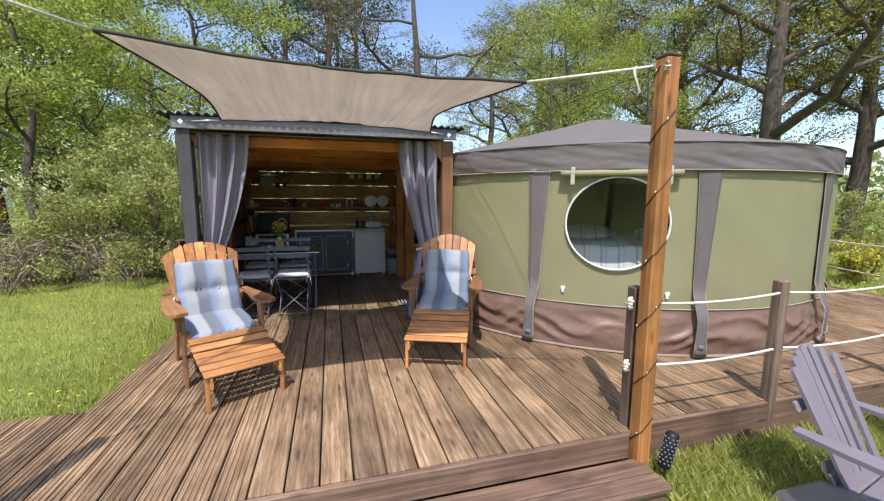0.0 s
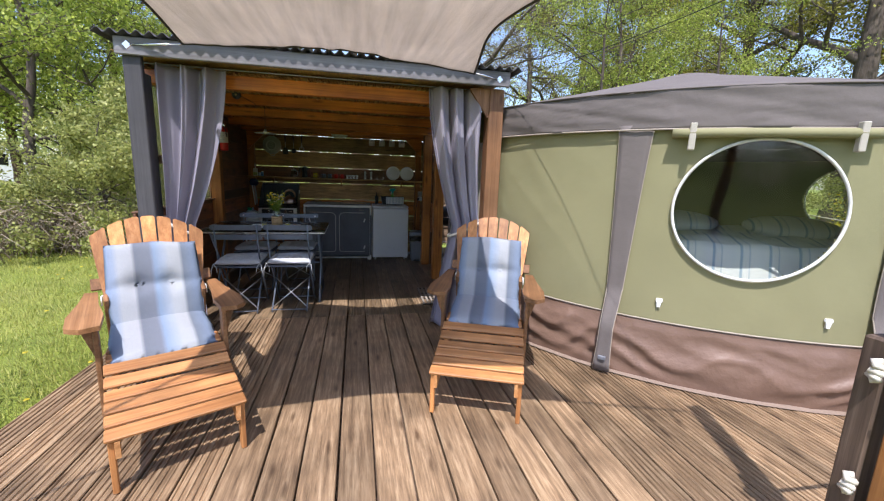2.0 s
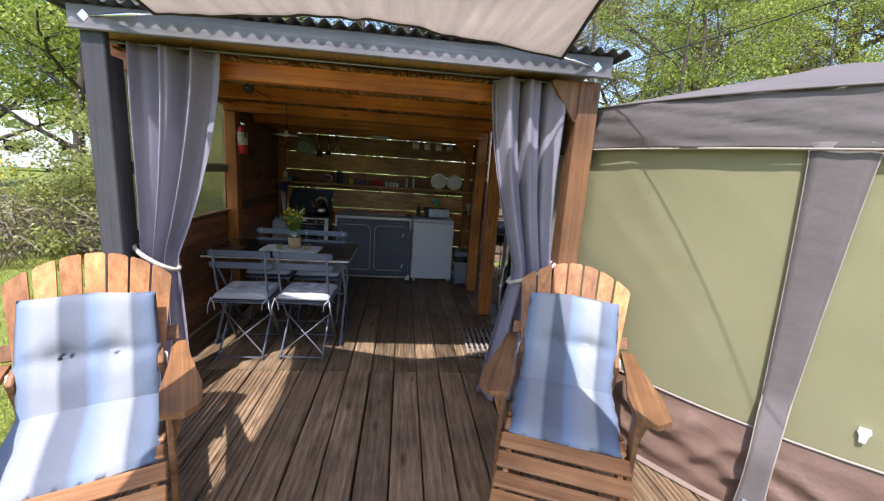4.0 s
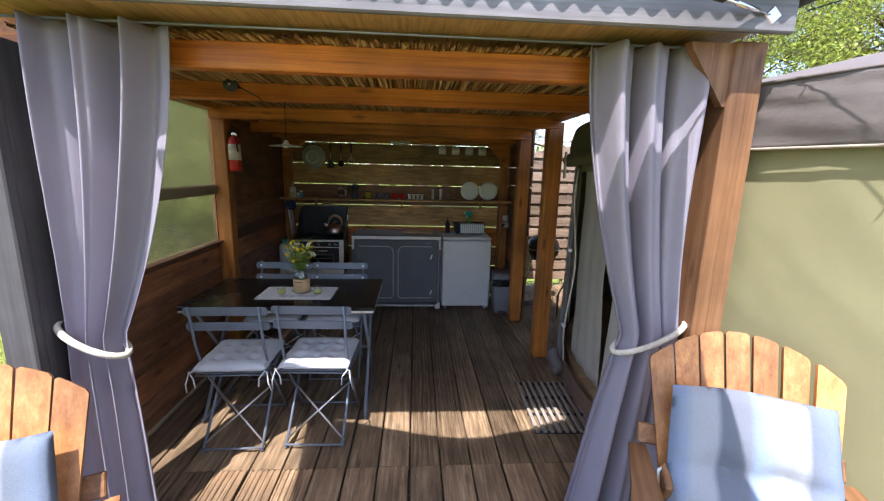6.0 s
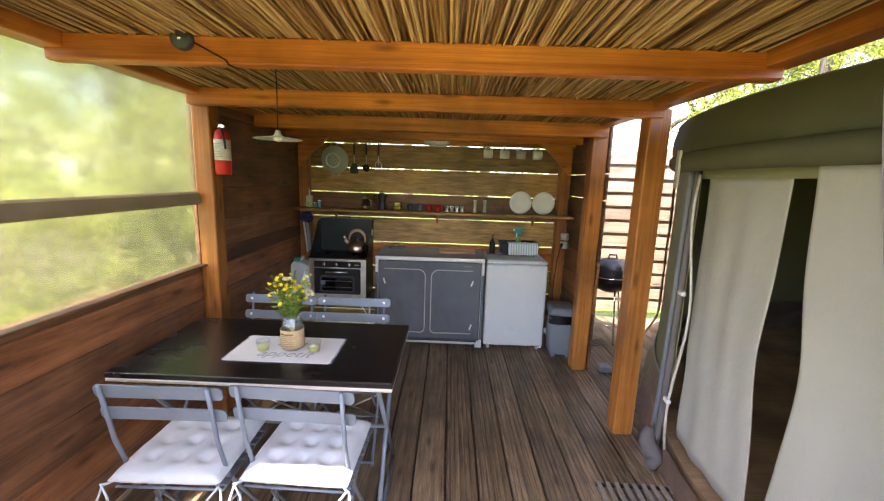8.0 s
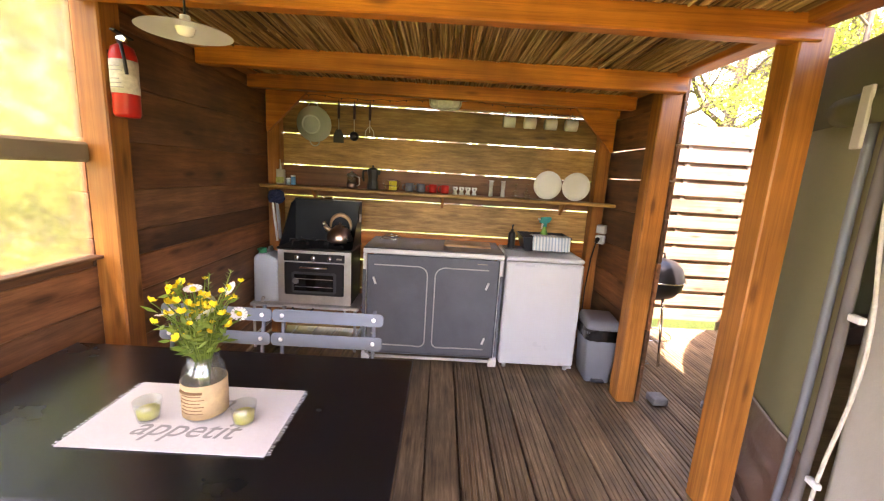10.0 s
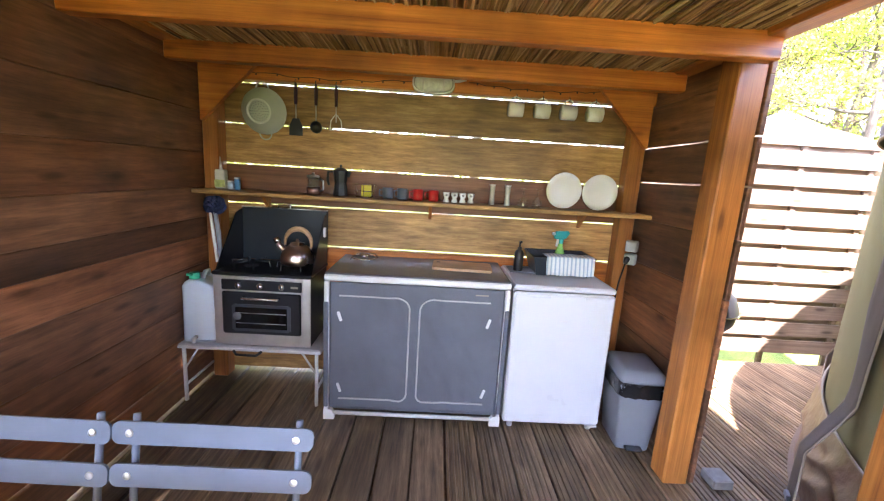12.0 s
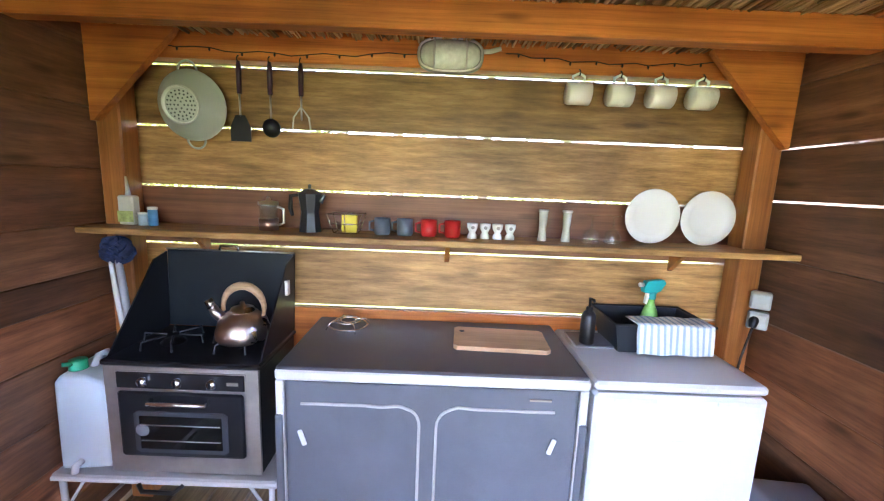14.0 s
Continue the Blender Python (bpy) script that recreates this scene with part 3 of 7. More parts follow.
# ---- shade sail, pole, ropes ----
def sail():
    c = [Vector((-1.30, 5.72, 2.145)), Vector((0.72, 5.72, 2.135)), Vector((0.76, 3.58, 2.09)), Vector((-1.36, 3.72, 2.19))]
    def edge(a, b, t, sag, mid):
        p = a.lerp(b, t)
        return p + (mid - p).normalized() * sag * 4 * t * (1 - t)
    mid = sum(c, Vector()) / 4
    def f(u, v):
        p0, p1 = edge(c[0], c[1], u, 0.25, mid), edge(c[3], c[2], u, 0.16, mid)
        q0, q1 = edge(c[0], c[3], v, 0.13, mid), edge(c[1], c[2], v, 0.20, mid)
        bl = (c[0] * (1 - u) + c[1] * u) * (1 - v) + (c[3] * (1 - u) + c[2] * u) * v
        p = p0 * (1 - v) + p1 * v + q0 * (1 - u) + q1 * u - bl
        p.z += -0.05 * 16 * u * (1 - u) * v * (1 - v) + 0.010 * wob((u * 11, v * 1.2, 0), 1, 5) + 0.006 * wob((u * 26 + v * 3, v * 1.5, 4), 1, 5)
        return p
    t = thing("shade_sail", "beige four-cornered shade sail with dark hem, tied with ropes", "awning")
    thick(part("canopy", grid(bmesh.new(), 110, 40, f), SAIL, t, "", True), 0.003)
    for e in ([f(i / 30, 0) for i in range(31)], [f(i / 30, 1) for i in range(31)], [f(0, i / 30) for i in range(31)], [f(1, i / 30) for i in range(31)]):
        part("hem", T(e, 0.009, 6), HEM, t, "dark rope hem", True)
    for a, b in ((c[0], (-1.66, 5.79, 2.13)), (c[1], (0.95, 5.79, 2.12))):
        a, b = Vector(a), Vector(b)
        d = b - a
        part("turnbuckle", T([a, a + d * 0.25, a + d * 0.27, a + d * 0.7, a + d * 0.72, b], [0.004, 0.004, 0.009, 0.009, 0.005, 0.005], 8), CHROME, t, "steel turnbuckle", True)
        bm = box(bmesh.new(), -0.022, 0.022, -0.008, 0.004, -0.022, 0.022, 0.003, pose(*b, 0, 45, 0))
        part("eye_plate", bm, CHROME, t, "steel eye plate")
    part("rope", T([c[2], (1.1, 3.45, 2.125), (1.40, 3.34, 2.16)], 0.008, 6), ROPE, t, "white rope to the pole", True)
    part("rope_tail", T([(1.30, 3.35, 2.152), (1.27, 3.33, 2.12), (1.285, 3.32, 2.06), (1.31, 3.325, 2.02), (1.30, 3.33, 2.0)], 0.006, 6), ROPE, t, "frayed white rope end", True)
    part("rope", T([c[3], (-1.6, 3.42, 2.20), (-2.04, 3.03, 2.21)], 0.008, 6), ROPE, t, "white rope", True)

sail()

pole = thing("sail_pole", "tall square timber pole wrapped with a string of lights", "pole", (1.475, 3.315, 0))
part("shaft", B(-0.045, 0.045, -0.045, 0.045, GZ - 0.1, 2.20, 0.006), POLE, pole)
part("cap", B(-0.047, 0.047, -0.047, 0.047, 2.203, 2.22, 0.005), OLDPOST, pole)
wire = []
for i in range(161):
    t, a = i / 160, i / 160 * 6.5 * math.tau
    k = 0.0485 / max(abs(math.cos(a)), abs(math.sin(a)), 0.76)
    wire.append((k * math.cos(a), k * math.sin(a), -0.2 + 2.36 * t))
part("light_string", T(wire, 0.003, 5), plain("dark_green_wire", (0.03, 0.025, 0.015), 0.5), pole, "thin dark wire with tiny bulbs", True)
for i in range(5, 160, 9):
    p = Vector(wire[i])
    part("bulb", lathe(bmesh.new(), [(0, 0), (0.004, 0.003), (0.004, 0.012), (0, 0.018)], 8, p), ROPE, pole, "", True)
part("rope_knot", T([(-0.05 + 0.02 * math.sin(i * 2.1), -0.05 + 0.01 * math.cos(i * 1.3), 2.17 - i * 0.004) for i in range(12)], 0.005, 6), ROPE, pole, "frayed white rope end", True)
copy_thing(pole, pose(-2.09, 2.985, 0))
# Unseen string from pole to roof, added to cast a slanting shadow on the tent.
run = [Vector((1.46, 3.36, 2.16)).lerp(Vector((1.045, 5.76, 2.13)), k / 24) - Vector((0, 0, 0.045 * math.sin(k / 24 * math.pi))) for k in range(25)]
shadow_string = thing("light_chain", "thin dark string of tiny lights, added unseen to shadow the tent", "light string")
part("wire", T(run, 0.0022, 5), BLACK, shadow_string, "", True)
for k in range(3, 24, 4):
    part("bulb", T([run[k], run[k] + Vector((0.014 * (-1) ** (k // 2), 0, -0.014))], [0.002, 0.003], 5), BLACK, shadow_string)

def low_post(x, y, z1, turn=0):
    o = single("rope_post", B(-0.037, 0.037, -0.037, 0.037, GZ - 0.1, z1, 0.008), OLDPOST, "weathered short wooden rope post at the deck edge", "post", group="rope posts", at=(x, y, 0), turn=turn)
    return o

for x, y, z in ((1.475, 3.43, 0.90), (2.68, 3.42, 0.88), (4.15, 3.46, 0.86), (6.3, 3.5, 0.86)):
    low_post(x, y, z)
def rope_run(pts, r=0.0095):
    single("rope", T(pts, r, 7), ROPE, "slack white rope strung between the posts", "rope", True, group="ropes of the deck fence")
def sagged(a, b, s, n=12):
    a, b = Vector(a), Vector(b)
    return [a.lerp(b, i / n) + Vector((0, 0, -s * 4 * (i / n) * (1 - i / n))) for i in range(n + 1)]
for z in (0.80, 0.40):
    rope_run(sagged((1.53, 3.39, z), (2.61, 3.38, z), 0.025))
    rope_run(sagged((2.71, 3.38, z), (4.10, 3.42, z), 0.03))
    rope_run(sagged((4.20, 3.42, z), (6.25, 3.46, z), 0.03))
    single("rope_knot", T([(0.014 * math.sin(i * 1.9), 0.012 * math.cos(i * 1.9), -0.03 + i * 0.006) for i in range(12)], 0.012, 7), ROPE, "white rope knot on the post", "rope", True, group="rope knots", at=(1.41, 3.40, z))
for z in (0.83, 0.42):
    rope_run(sagged((6.3, 3.56, z), (8.8, 9.0, z), 0.05))

# ---- curtains ----
def curtain(x_in, x_out, tie_x0, tie_x1, y, flare, mirror, seed, label):
    """Gathered by a rope at knee height: wide at the rail, narrow at the tie, loose below."""
    t = thing("curtain", label, "curtain", group="entrance curtains")
    def f(u, v):
        z = 2.055 - 2.035 * v
        kz = 0.90
        if z > kz:
            k = max(0.0, (2.055 - z) / (2.055 - kz)) ** 1.6
            a, b = x_in + (tie_x0 - x_in) * k, x_out + (tie_x1 - x_out) * k ** 3
            sq = 1 - 0.45 * k
        else:
            k = (kz - z) / kz
            a, b = tie_x0 + (flare - tie_x0) * k ** 0.8, tie_x1 + 0.02 * k * mirror
            sq = 0.55 + 0.5 * k
        ph = u * math.tau * 3.2 + 0.9 * wob((u * 3, z * 0.8, 0), 1, seed)
        fold = 0.056 * sq * (math.sin(ph) + 0.35 * math.sin(2.3 * ph + seed))
        return (a + (b - a) * u + 0.012 * math.cos(ph), y + fold + 0.02 * wob((u * 4, z, 1), 1, seed), z)
    ob = part("cloth", grid(bmesh.new(), 110, 50, f), CURTAIN, t, "", True)
    thick(ob, 0.003)
    ax = (tie_x0 + tie_x1) / 2
    w = abs(tie_x1 - tie_x0) / 2 + 0.02
    def tie_z(c):
        return 0.90 + 0.07 * c * mirror
    part("tieback", T([(ax + w * math.cos(i * math.tau / 28), y + 0.075 * math.sin(i * math.tau / 28), tie_z(math.cos(i * math.tau / 28))) for i in range(28)], 0.013, 7, closed=True), ROPE, t, "white rope tieback", True)

curtain(-1.125, -1.595, -1.41, -1.60, 5.955, -1.36, -1, 2.0, "grey curtain gathered with a white rope tieback")
curtain(0.40, 0.868, 0.64, 0.90, 5.955, 0.46, 1, 7.0, "grey curtain gathered with a white rope tieback")
single("curtain_rail", T([(-1.69, 5.955, 2.058), (0.89, 5.955, 2.058)], 0.005, 8), GREYPL, "thin grey curtain rail under the beam", "rail", True)

# ---- reed ceiling ----
def reeds():
    rnd = random.Random(4)
    bm = bmesh.new()
    box(bm, -1.80, 0.99, 5.87, 9.40, 2.106, 2.112)
    me = bpy.data.meshes.new("ceiling")
    bm.to_mesh(me)
    bm.free()
    V, F = [tuple(v.co) for v in me.vertices], [tuple(p.vertices) for p in me.polygons]
    x = -1.693
    while x < 0.792:
        y = 6.01 + rnd.uniform(-0.0, 0.04)
        r = rnd.choice((0.003, 0.0036, 0.0042, 0.005, 0.006))
        z = 2.055 + rnd.uniform(-0.008, 0.010)
        while y < 9.39:
            y1 = min(9.395, y + rnd.uniform(0.7, 1.5))
            dx = rnd.uniform(-0.035, 0.035)
            dz = rnd.uniform(-0.006, 0.004)
            k = len(V)
            for yy, xx, zz in ((y, x, z), ((y + y1) / 2, x + dx * 0.5, z + dz), (y1, x + dx, z + rnd.uniform(-0.003, 0.003))):
                for j in range(5):
                    a = j * math.tau / 5
                    V.append((xx + r * math.cos(a), yy, zz - 0.02 * (yy - 5.87) + r * math.sin(a)))
            for s in range(2):
                for j in range(5):
                    F.append((k + s * 5 + j, k + s * 5 + (j + 1) % 5, k + s * 5 + 5 + (j + 1) % 5, k + s * 5 + 5 + j))
            y = y1 + rnd.uniform(0.0, 0.01)
        x += r * 1.72
    me = bpy.data.meshes.new("ceiling")
    me.from_pydata(V, [], F)
    me.materials.append(REED)
    tagged(new("ceiling", me), "golden reed mat ceiling above the rafters", "ceiling", kind="structure")

reeds()

# ---- things outside the shed ----
def lounge_chair(label, at, turn):
    """Fan-backed garden chair with a long slatted leg rest. Local: front foot at y 0, back towards +y, z up."""
    t = thing("garden_lounge_chair", label, "chair", at, turn, "wooden lounge chairs")
    def slope(y):
        pts = ((0.0, 0.245), (0.30, 0.30), (0.52, 0.375), (0.62, 0.385), (0.98, 0.29))
        for (a, za), (b, zb) in zip(pts, pts[1:]):
            if y <= b:
                return za + (zb - za) * (y - a) / (b - a), math.degrees(math.atan2(zb - za, b - a))
        return pts[-1][1], -15
    n = 11
    for i in range(n):
        y = 0.035 + i * 0.0865
        z, ang = slope(y)
        w = 0.265 if i < 6 else 0.255
        part("seat_slat" if i > 5 else "leg_rest_slat", box(bmesh.new(), -w, w, -0.036, 0.036, 0, 0.018, 0.005, pose(0, y, z, ang)), TEAK_X, t)
    for s in (-1, 1):
        pts = [(y, slope(y)[0] - 0.002) for y in (0.0, 0.15, 0.3, 0.42, 0.52, 0.62, 0.8, 0.98)]
        o = [(y, z) for y, z in pts] + [(y, z - 0.075) for y, z in pts[::-1]]
        part("side_rail", P(o, 0.02, Matrix.Translation((s * 0.225 - 0.01, 0, 0)) @ Matrix(((0, 1, 0, 0), (1, 0, 0, 0), (0, 0, 1, 0), (0, 0, 0, 1)))), TEAK, t)
        part("front_leg", box(bmesh.new(), s * 0.245 - 0.012, s * 0.245 + 0.012, -0.02, 0.02, 0.0, 0.245, 0.004, Matrix.Translation((0, 0.035, 0)) @ Matrix.Shear("XZ", 4, (0, 0)) ), TEAK_Z, t)
        part("arm_leg", B(s * 0.268, s * 0.292, 0.52, 0.61, 0.0, 0.578, 0.005), ARMWOOD, t)
        part("rear_leg", box(bmesh.new(), s * 0.24 - 0.012, s * 0.24 + 0.012, -0.045, 0.045, -0.32, 0.35, 0.005, pose(0, 1.10, 0.29, 24)), ARMWOOD, t)
        o = [(-0.055, 0.0), (0.02, -0.02), (0.075, 0.03), (0.08, 0.20), (0.045, 0.45), (0.03, 0.66), (-0.03, 0.66), (-0.04, 0.40), (-0.065, 0.18)]
        o = [(x * s, y) for x, y in o]
        part("armrest", P(o, -0.024, pose(s * 0.31, 0.455, 0.60, 0) @ Matrix(((1, 0, 0, 0), (0, 0, 1, 0), (0, 1, 0, 0), (0, 0, 0, 1)))), ARMWOOD, t)
        part("arm_bracket", P([(0, 0), (0.05 * s, 0), (0.0, -0.16)], 0.03, pose(s * 0.293, 0.55, 0.575)), ARMWOOD, t)
    bk = pose(0, 0.93, 0.27, -24)
    for i in range(7):
        k = i - 3
        top = 0.83
        w0, w1 = 0.029, 0.037
        c0, c1 = k * 0.062, k * 0.085
        arc = 0.012 * k * k * 0.35
        def rim(x):
            return top - 1.55 * x * x
        o = [(c0 - w0, 0), (c0 + w0, 0), (c1 + w1, rim(c1 + w1) - 0.008), (c1 + w1 - 0.008, rim(c1 + w1 - 0.008)), (c1, rim(c1)), (c1 - w1 + 0.008, rim(c1 - w1 + 0.008)), (c1 - w1, rim(c1 - w1) - 0.008)]
        part("back_slat", P(o, 0.018, bk @ Matrix.Translation((0, -arc, 0))), TEAK_Z, t)
    for z, w in ((0.12, 0.24), (0.42, 0.31)):
        part("back_rail", box(bmesh.new(), -w, w, 0.020, 0.045, z - 0.035, z + 0.035, 0.004, bk), ARMWOOD, t)
    return t

BANDS = [(0, (0.167, 0.22, 0.317)), (0.09, (0.238, 0.282, 0.361)), (0.14, (0.326, 0.339, 0.361)), (0.27, (0.326, 0.334, 0.352)), (0.31, (0.136, 0.15, 0.18)), (0.46, (0.154, 0.167, 0.202)), (0.51, (0.202, 0.264, 0.361)), (0.61, (0.282, 0.317, 0.37)), (0.66, (0.33, 0.343, 0.361)), (0.77, (0.326, 0.339, 0.352)), (0.81, (0.136, 0.158, 0.194)), (0.93, (0.167, 0.211, 0.29))]
CUSHION = striped("blue_grey_striped_cotton", BANDS, 0, 2.1)

def lounge_cushion(at, turn, label, droop):
    t = thing("chair_cushion", label, "cushion", at, turn, "striped chair cushions")
    def pad(w, h, th, m, tufts, name):
        bm = bmesh.new()
        def f(side):
            def g(u, v):
                x, z = (u - 0.5) * 2, (v - 0.5) * 2
                e = max(0.0, (1 - abs(x) ** 6) * (1 - abs(z) ** 6)) ** 0.5
                d = th * e
                for tx, tz in tufts:
                    d -= th * 0.75 * math.exp(-((x - tx) ** 2 * w * w + (z - tz) ** 2 * h * h) / 0.0032) * e
                d -= th * 0.35 * sum(math.exp(-((z - tz) * h) ** 2 / 0.0009) for tz in {q[1] for q in tufts}) * e
                d += 0.006 * wob((x * 2, z * 2, side), 1.3, droop)
                return (x * w * (1 - 0.04 * abs(z)), side * d if side < 0 else side * d * 0.25, z * h * (1 - 0.04 * abs(x)) + 0.01 * wob((x, z, 5), 1.5, droop))
            return g
        grid(bm, 30, 30, f(-1))
        grid(bm, 30, 30, f(1))
        bmesh.ops.transform(bm, matrix=m, verts=bm.verts)
        bmesh.ops.remove_doubles(bm, verts=bm.verts, dist=0.0008)
        bmesh.ops.recalc_face_normals(bm, faces=bm.faces)
        part(name, bm, CUSHION, t, "", True)
    pad(0.24, 0.275, 0.042, pose(0, 0.985, 0.63, -22), [(-0.33, 0.05), (0.33, 0.05)], "back_pad")
    pad(0.245, 0.225, 0.036, pose(0, 0.715, 0.412, -82), [], "seat_pad")
    for s in (-1, 1):
        part("tie", T([(s * 0.23, 1.0, 0.62), (s * 0.26, 0.99, 0.60), (s * 0.262, 0.97, 0.55)], 0.006, 6), CERAMIC, t, "white tie ribbon", True)

CHL, CHR = (-0.925, 4.335, 0.0), (0.47, 4.51, 0.0)
TL, TR = 6.5 + math.degrees(math.atan2(0.18, 0.49)), -math.degrees(math.atan2(0.19, 0.48))
lounge_chair("orange hardwood fan-back garden chair with slatted leg rest", CHL, TL)
lounge_cushion(CHL, TL, "blue and grey striped tufted cushion on the garden chair", 1.0)
lounge_chair("orange hardwood fan-back garden chair with slatted leg rest", CHR, TR)
lounge_cushion(CHR, TR, "blue and grey striped tufted cushion on the garden chair", 6.0)

# ---- yurt entrance and inside ----
inner = thing("yurt_floor", "light brown timber floor inside the round tent", "floor", kind="structure")
part("floor_disc", L([(0, 0.115), (YR - 0.02, 0.115), (YR - 0.02, 0.0)], 64, (YC.x, YC.y, 0)), BEECH, inner)
def hanging(name, a0, a1, z0, z1, r, mat, folds, seed, label, edge0=None, edge1=None, parent=None):
    def f(u, v):
        z = z1 + (z0 - z1) * v
        b0, b1 = a0 + (edge0(v) if edge0 else 0), a1 + (edge1(v) if edge1 else 0)
        a = b0 + (b1 - b0) * u
        return ring(a, r + folds * math.sin(u * math.tau * 3.2 + seed) * (0.4 + v) + 0.01 * wob((u * 3, v * 3, seed), 1.4), z + 0.02 * v * wob((u * 2, 0, seed), 1))
    return thick(part(name, grid(bmesh.new(), 50, 24, f), mat, parent, label, True), 0.003)
tagged(hanging("door_curtain", 167.6, 180.4, 0.20, 1.66, YR - 0.03, CREAM, 0.0025, 1.0, "", lambda v: 1.2 * v * v, lambda v: -1.0 * math.exp(-((v - 0.55) / 0.22) ** 2) + 1.1 * v * v), "cream canvas curtain panel in the tent doorway", "curtain", "tent door curtains")
tagged(hanging("door_curtain", 184.0, 196.0, 0.14, 1.66, YR + 0.055, CREAM, 0.0025, 4.0, "", lambda v: 1.2 * math.exp(-((v - 0.5) / 0.26) ** 2) + 0.5 * v), "cream canvas curtain panel in the tent doorway", "curtain", "tent door curtains")
part("door_header", grid(bmesh.new(), 40, 4, lambda u, v: ring(167 + 28 * u, YR + 0.004, 1.60 + 0.14 * v)), CANVAS, yurt, "olive canvas strip over the doorway", True)
part("door_flap_roll", T([ring(a, YR + 0.085, 1.685) for a in np.linspace(164.5, 191.5, 22)], 0.05, 12), SHADEOLIVE, yurt, "rolled up dark olive door flap, colour deepened for shade", True)
part("door_hood", grid(bmesh.new(), 50, 6, lambda u, v: ring(158 + 40 * u, YR + 0.045 + 0.03 * math.sin(v * math.pi) + 0.006 * wob((u * 9, v * 2, 0), 1, 2), 1.655 + 0.27 * v)), SHADEOLIVE, yurt, "dark olive canvas hood over the doorway, colour deepened for shade", True)
part("roll_strap", box(bmesh.new(), -0.02, 0.02, -0.005, 0.008, -0.13, 0.06, 0.003, pose(*ring(168.2, YR + 0.134, 1.68), 0, 0, 80)), CREAM, yurt, "cream strap round the rolled flap")
part("threshold", grid(bmesh.new(), 40, 6, lambda u, v: ring(167 + 28 * u, YR + 0.055 - 0.03 * v + 0.012 * wob((u * 9, v * 3, 0), 1), 0.0 + 0.125 * v)), SKIRT, yurt, "brown vinyl threshold", True)
for a, w, m in ((168.0, 0.035, TAUPE), (166.2, 0.03, GREYPL), (194.6, 0.035, TAUPE)):
    part("door_edge", T([ring(a + 0.3 * math.sin(z * 5), YR + 0.03 + 0.03 * (1 - z), z * 1.66 + 0.02) for z in np.linspace(0, 1, 14)], w * 0.5, 8), m, yurt, "folded dark canvas edge of the doorway", True)
part("zip", T([ring(169.4 + 0.4 * math.sin(z * 4), YR + 0.035 + 0.02 * math.sin(z * 9), z * 1.5 + 0.12) for z in np.linspace(0, 1, 20)], 0.007, 6), ROPE, yurt, "white zip edge hanging by the doorway", True)
for z in (0.42, 1.02):
    part("zip_toggle", box(bmesh.new(), -0.025, 0.025, -0.012, 0.012, -0.012, 0.012, 0.004, pose(*ring(169.6, YR + 0.06, z), 0, 0, 82)), CERAMIC, yurt)
part("skirt_fold", T([ring(167.6 + i * 0.35, YR + 0.09 + 0.02 * math.sin(i), 0.03 + 0.16 * (1 - i / 8) ** 2) for i in range(9)], [0.03, 0.045, 0.05, 0.05, 0.045, 0.04, 0.035, 0.03, 0.02], 8), TAUPE, yurt, "crumpled taupe canvas fold at the doorway foot", True)

rack = thing("clothes_rack", "black metal ladder rack inside the tent doorway", "rack", (1.35, 6.72, 0.115))
for s in (-0.11, 0.11):
    part("upright", T([(0, s, 0), (0, s, 1.55)], 0.012, 8), BLACK, rack, "", True)
for i in range(7):
    part("rung", T([(0, -0.11, 0.12 + i * 0.22), (0, 0.11, 0.12 + i * 0.22)], 0.009, 8), BLACK, rack, "", True)
bag = bmesh.new()
bmesh.ops.create_uvsphere(bag, u_segments=20, v_segments=14, radius=0.17, matrix=Matrix.Diagonal((0.8, 1.2, 1.35, 1)))
for v in bag.verts:
    v.co += v.co.normalized() * 0.03 * wob(v.co, 7)
single("travel_bag", bag, cloth("navy_bag_cloth", (0.03, 0.05, 0.12), 500, 0.2), "dark blue slumped bag inside the tent", "bag", True, at=(1.62, 6.62, 0.345))

bed = thing("bed", "bed with white and pale blue checked bedding inside the tent", "bed", (2.90, 5.14, 0.38), -32)
part("mattress", B(-0.9, 0.9, -0.5, 0.9, 0.28, 0.52, 0.06), CREAM, bed, "cream mattress", True)
part("bed_frame", B(-0.92, 0.92, -0.52, 0.92, -0.264, 0.277, 0.01), OLDPOST, bed)
def quilt(u, v):
    x, y = (u - 0.5) * 1.9, -0.56 + 1.3 * v
    e = max(abs(u - 0.5) * 2, 0)
    return (x, y, 0.575 + 0.05 * wob((x * 2, y * 2, 0), 1.5, 3) - 0.30 * max(0, e - 0.92) / 0.08 - 0.25 * max(0, 0.06 - v) / 0.06)
CHECK = striped("white_blue_checked_cotton", [(0.0, (0.72, 0.74, 0.76)), (0.30, (0.75, 0.76, 0.77)), (0.34, (0.36, 0.46, 0.58)), (0.40, (0.38, 0.48, 0.60)), (0.44, (0.75, 0.76, 0.77)), (0.62, (0.74, 0.75, 0.76)), (0.66, (0.45, 0.53, 0.62)), (0.70, (0.76, 0.77, 0.78))], 0, 6.0)
part("quilt", grid(bmesh.new(), 50, 40, quilt), CHECK, bed, "white and pale blue checked quilt", True)
for px in (-0.45, 0.45):
    bm = bmesh.new()
    bmesh.ops.create_uvsphere(bm, u_segments=24, v_segments=14, radius=1, matrix=pose(px, 0.52, 0.63, 8) @ Matrix.Diagonal((0.36, 0.24, 0.09, 1)))
    part("pillow", bm, CHECK, bed, "plump checked pillow", True)

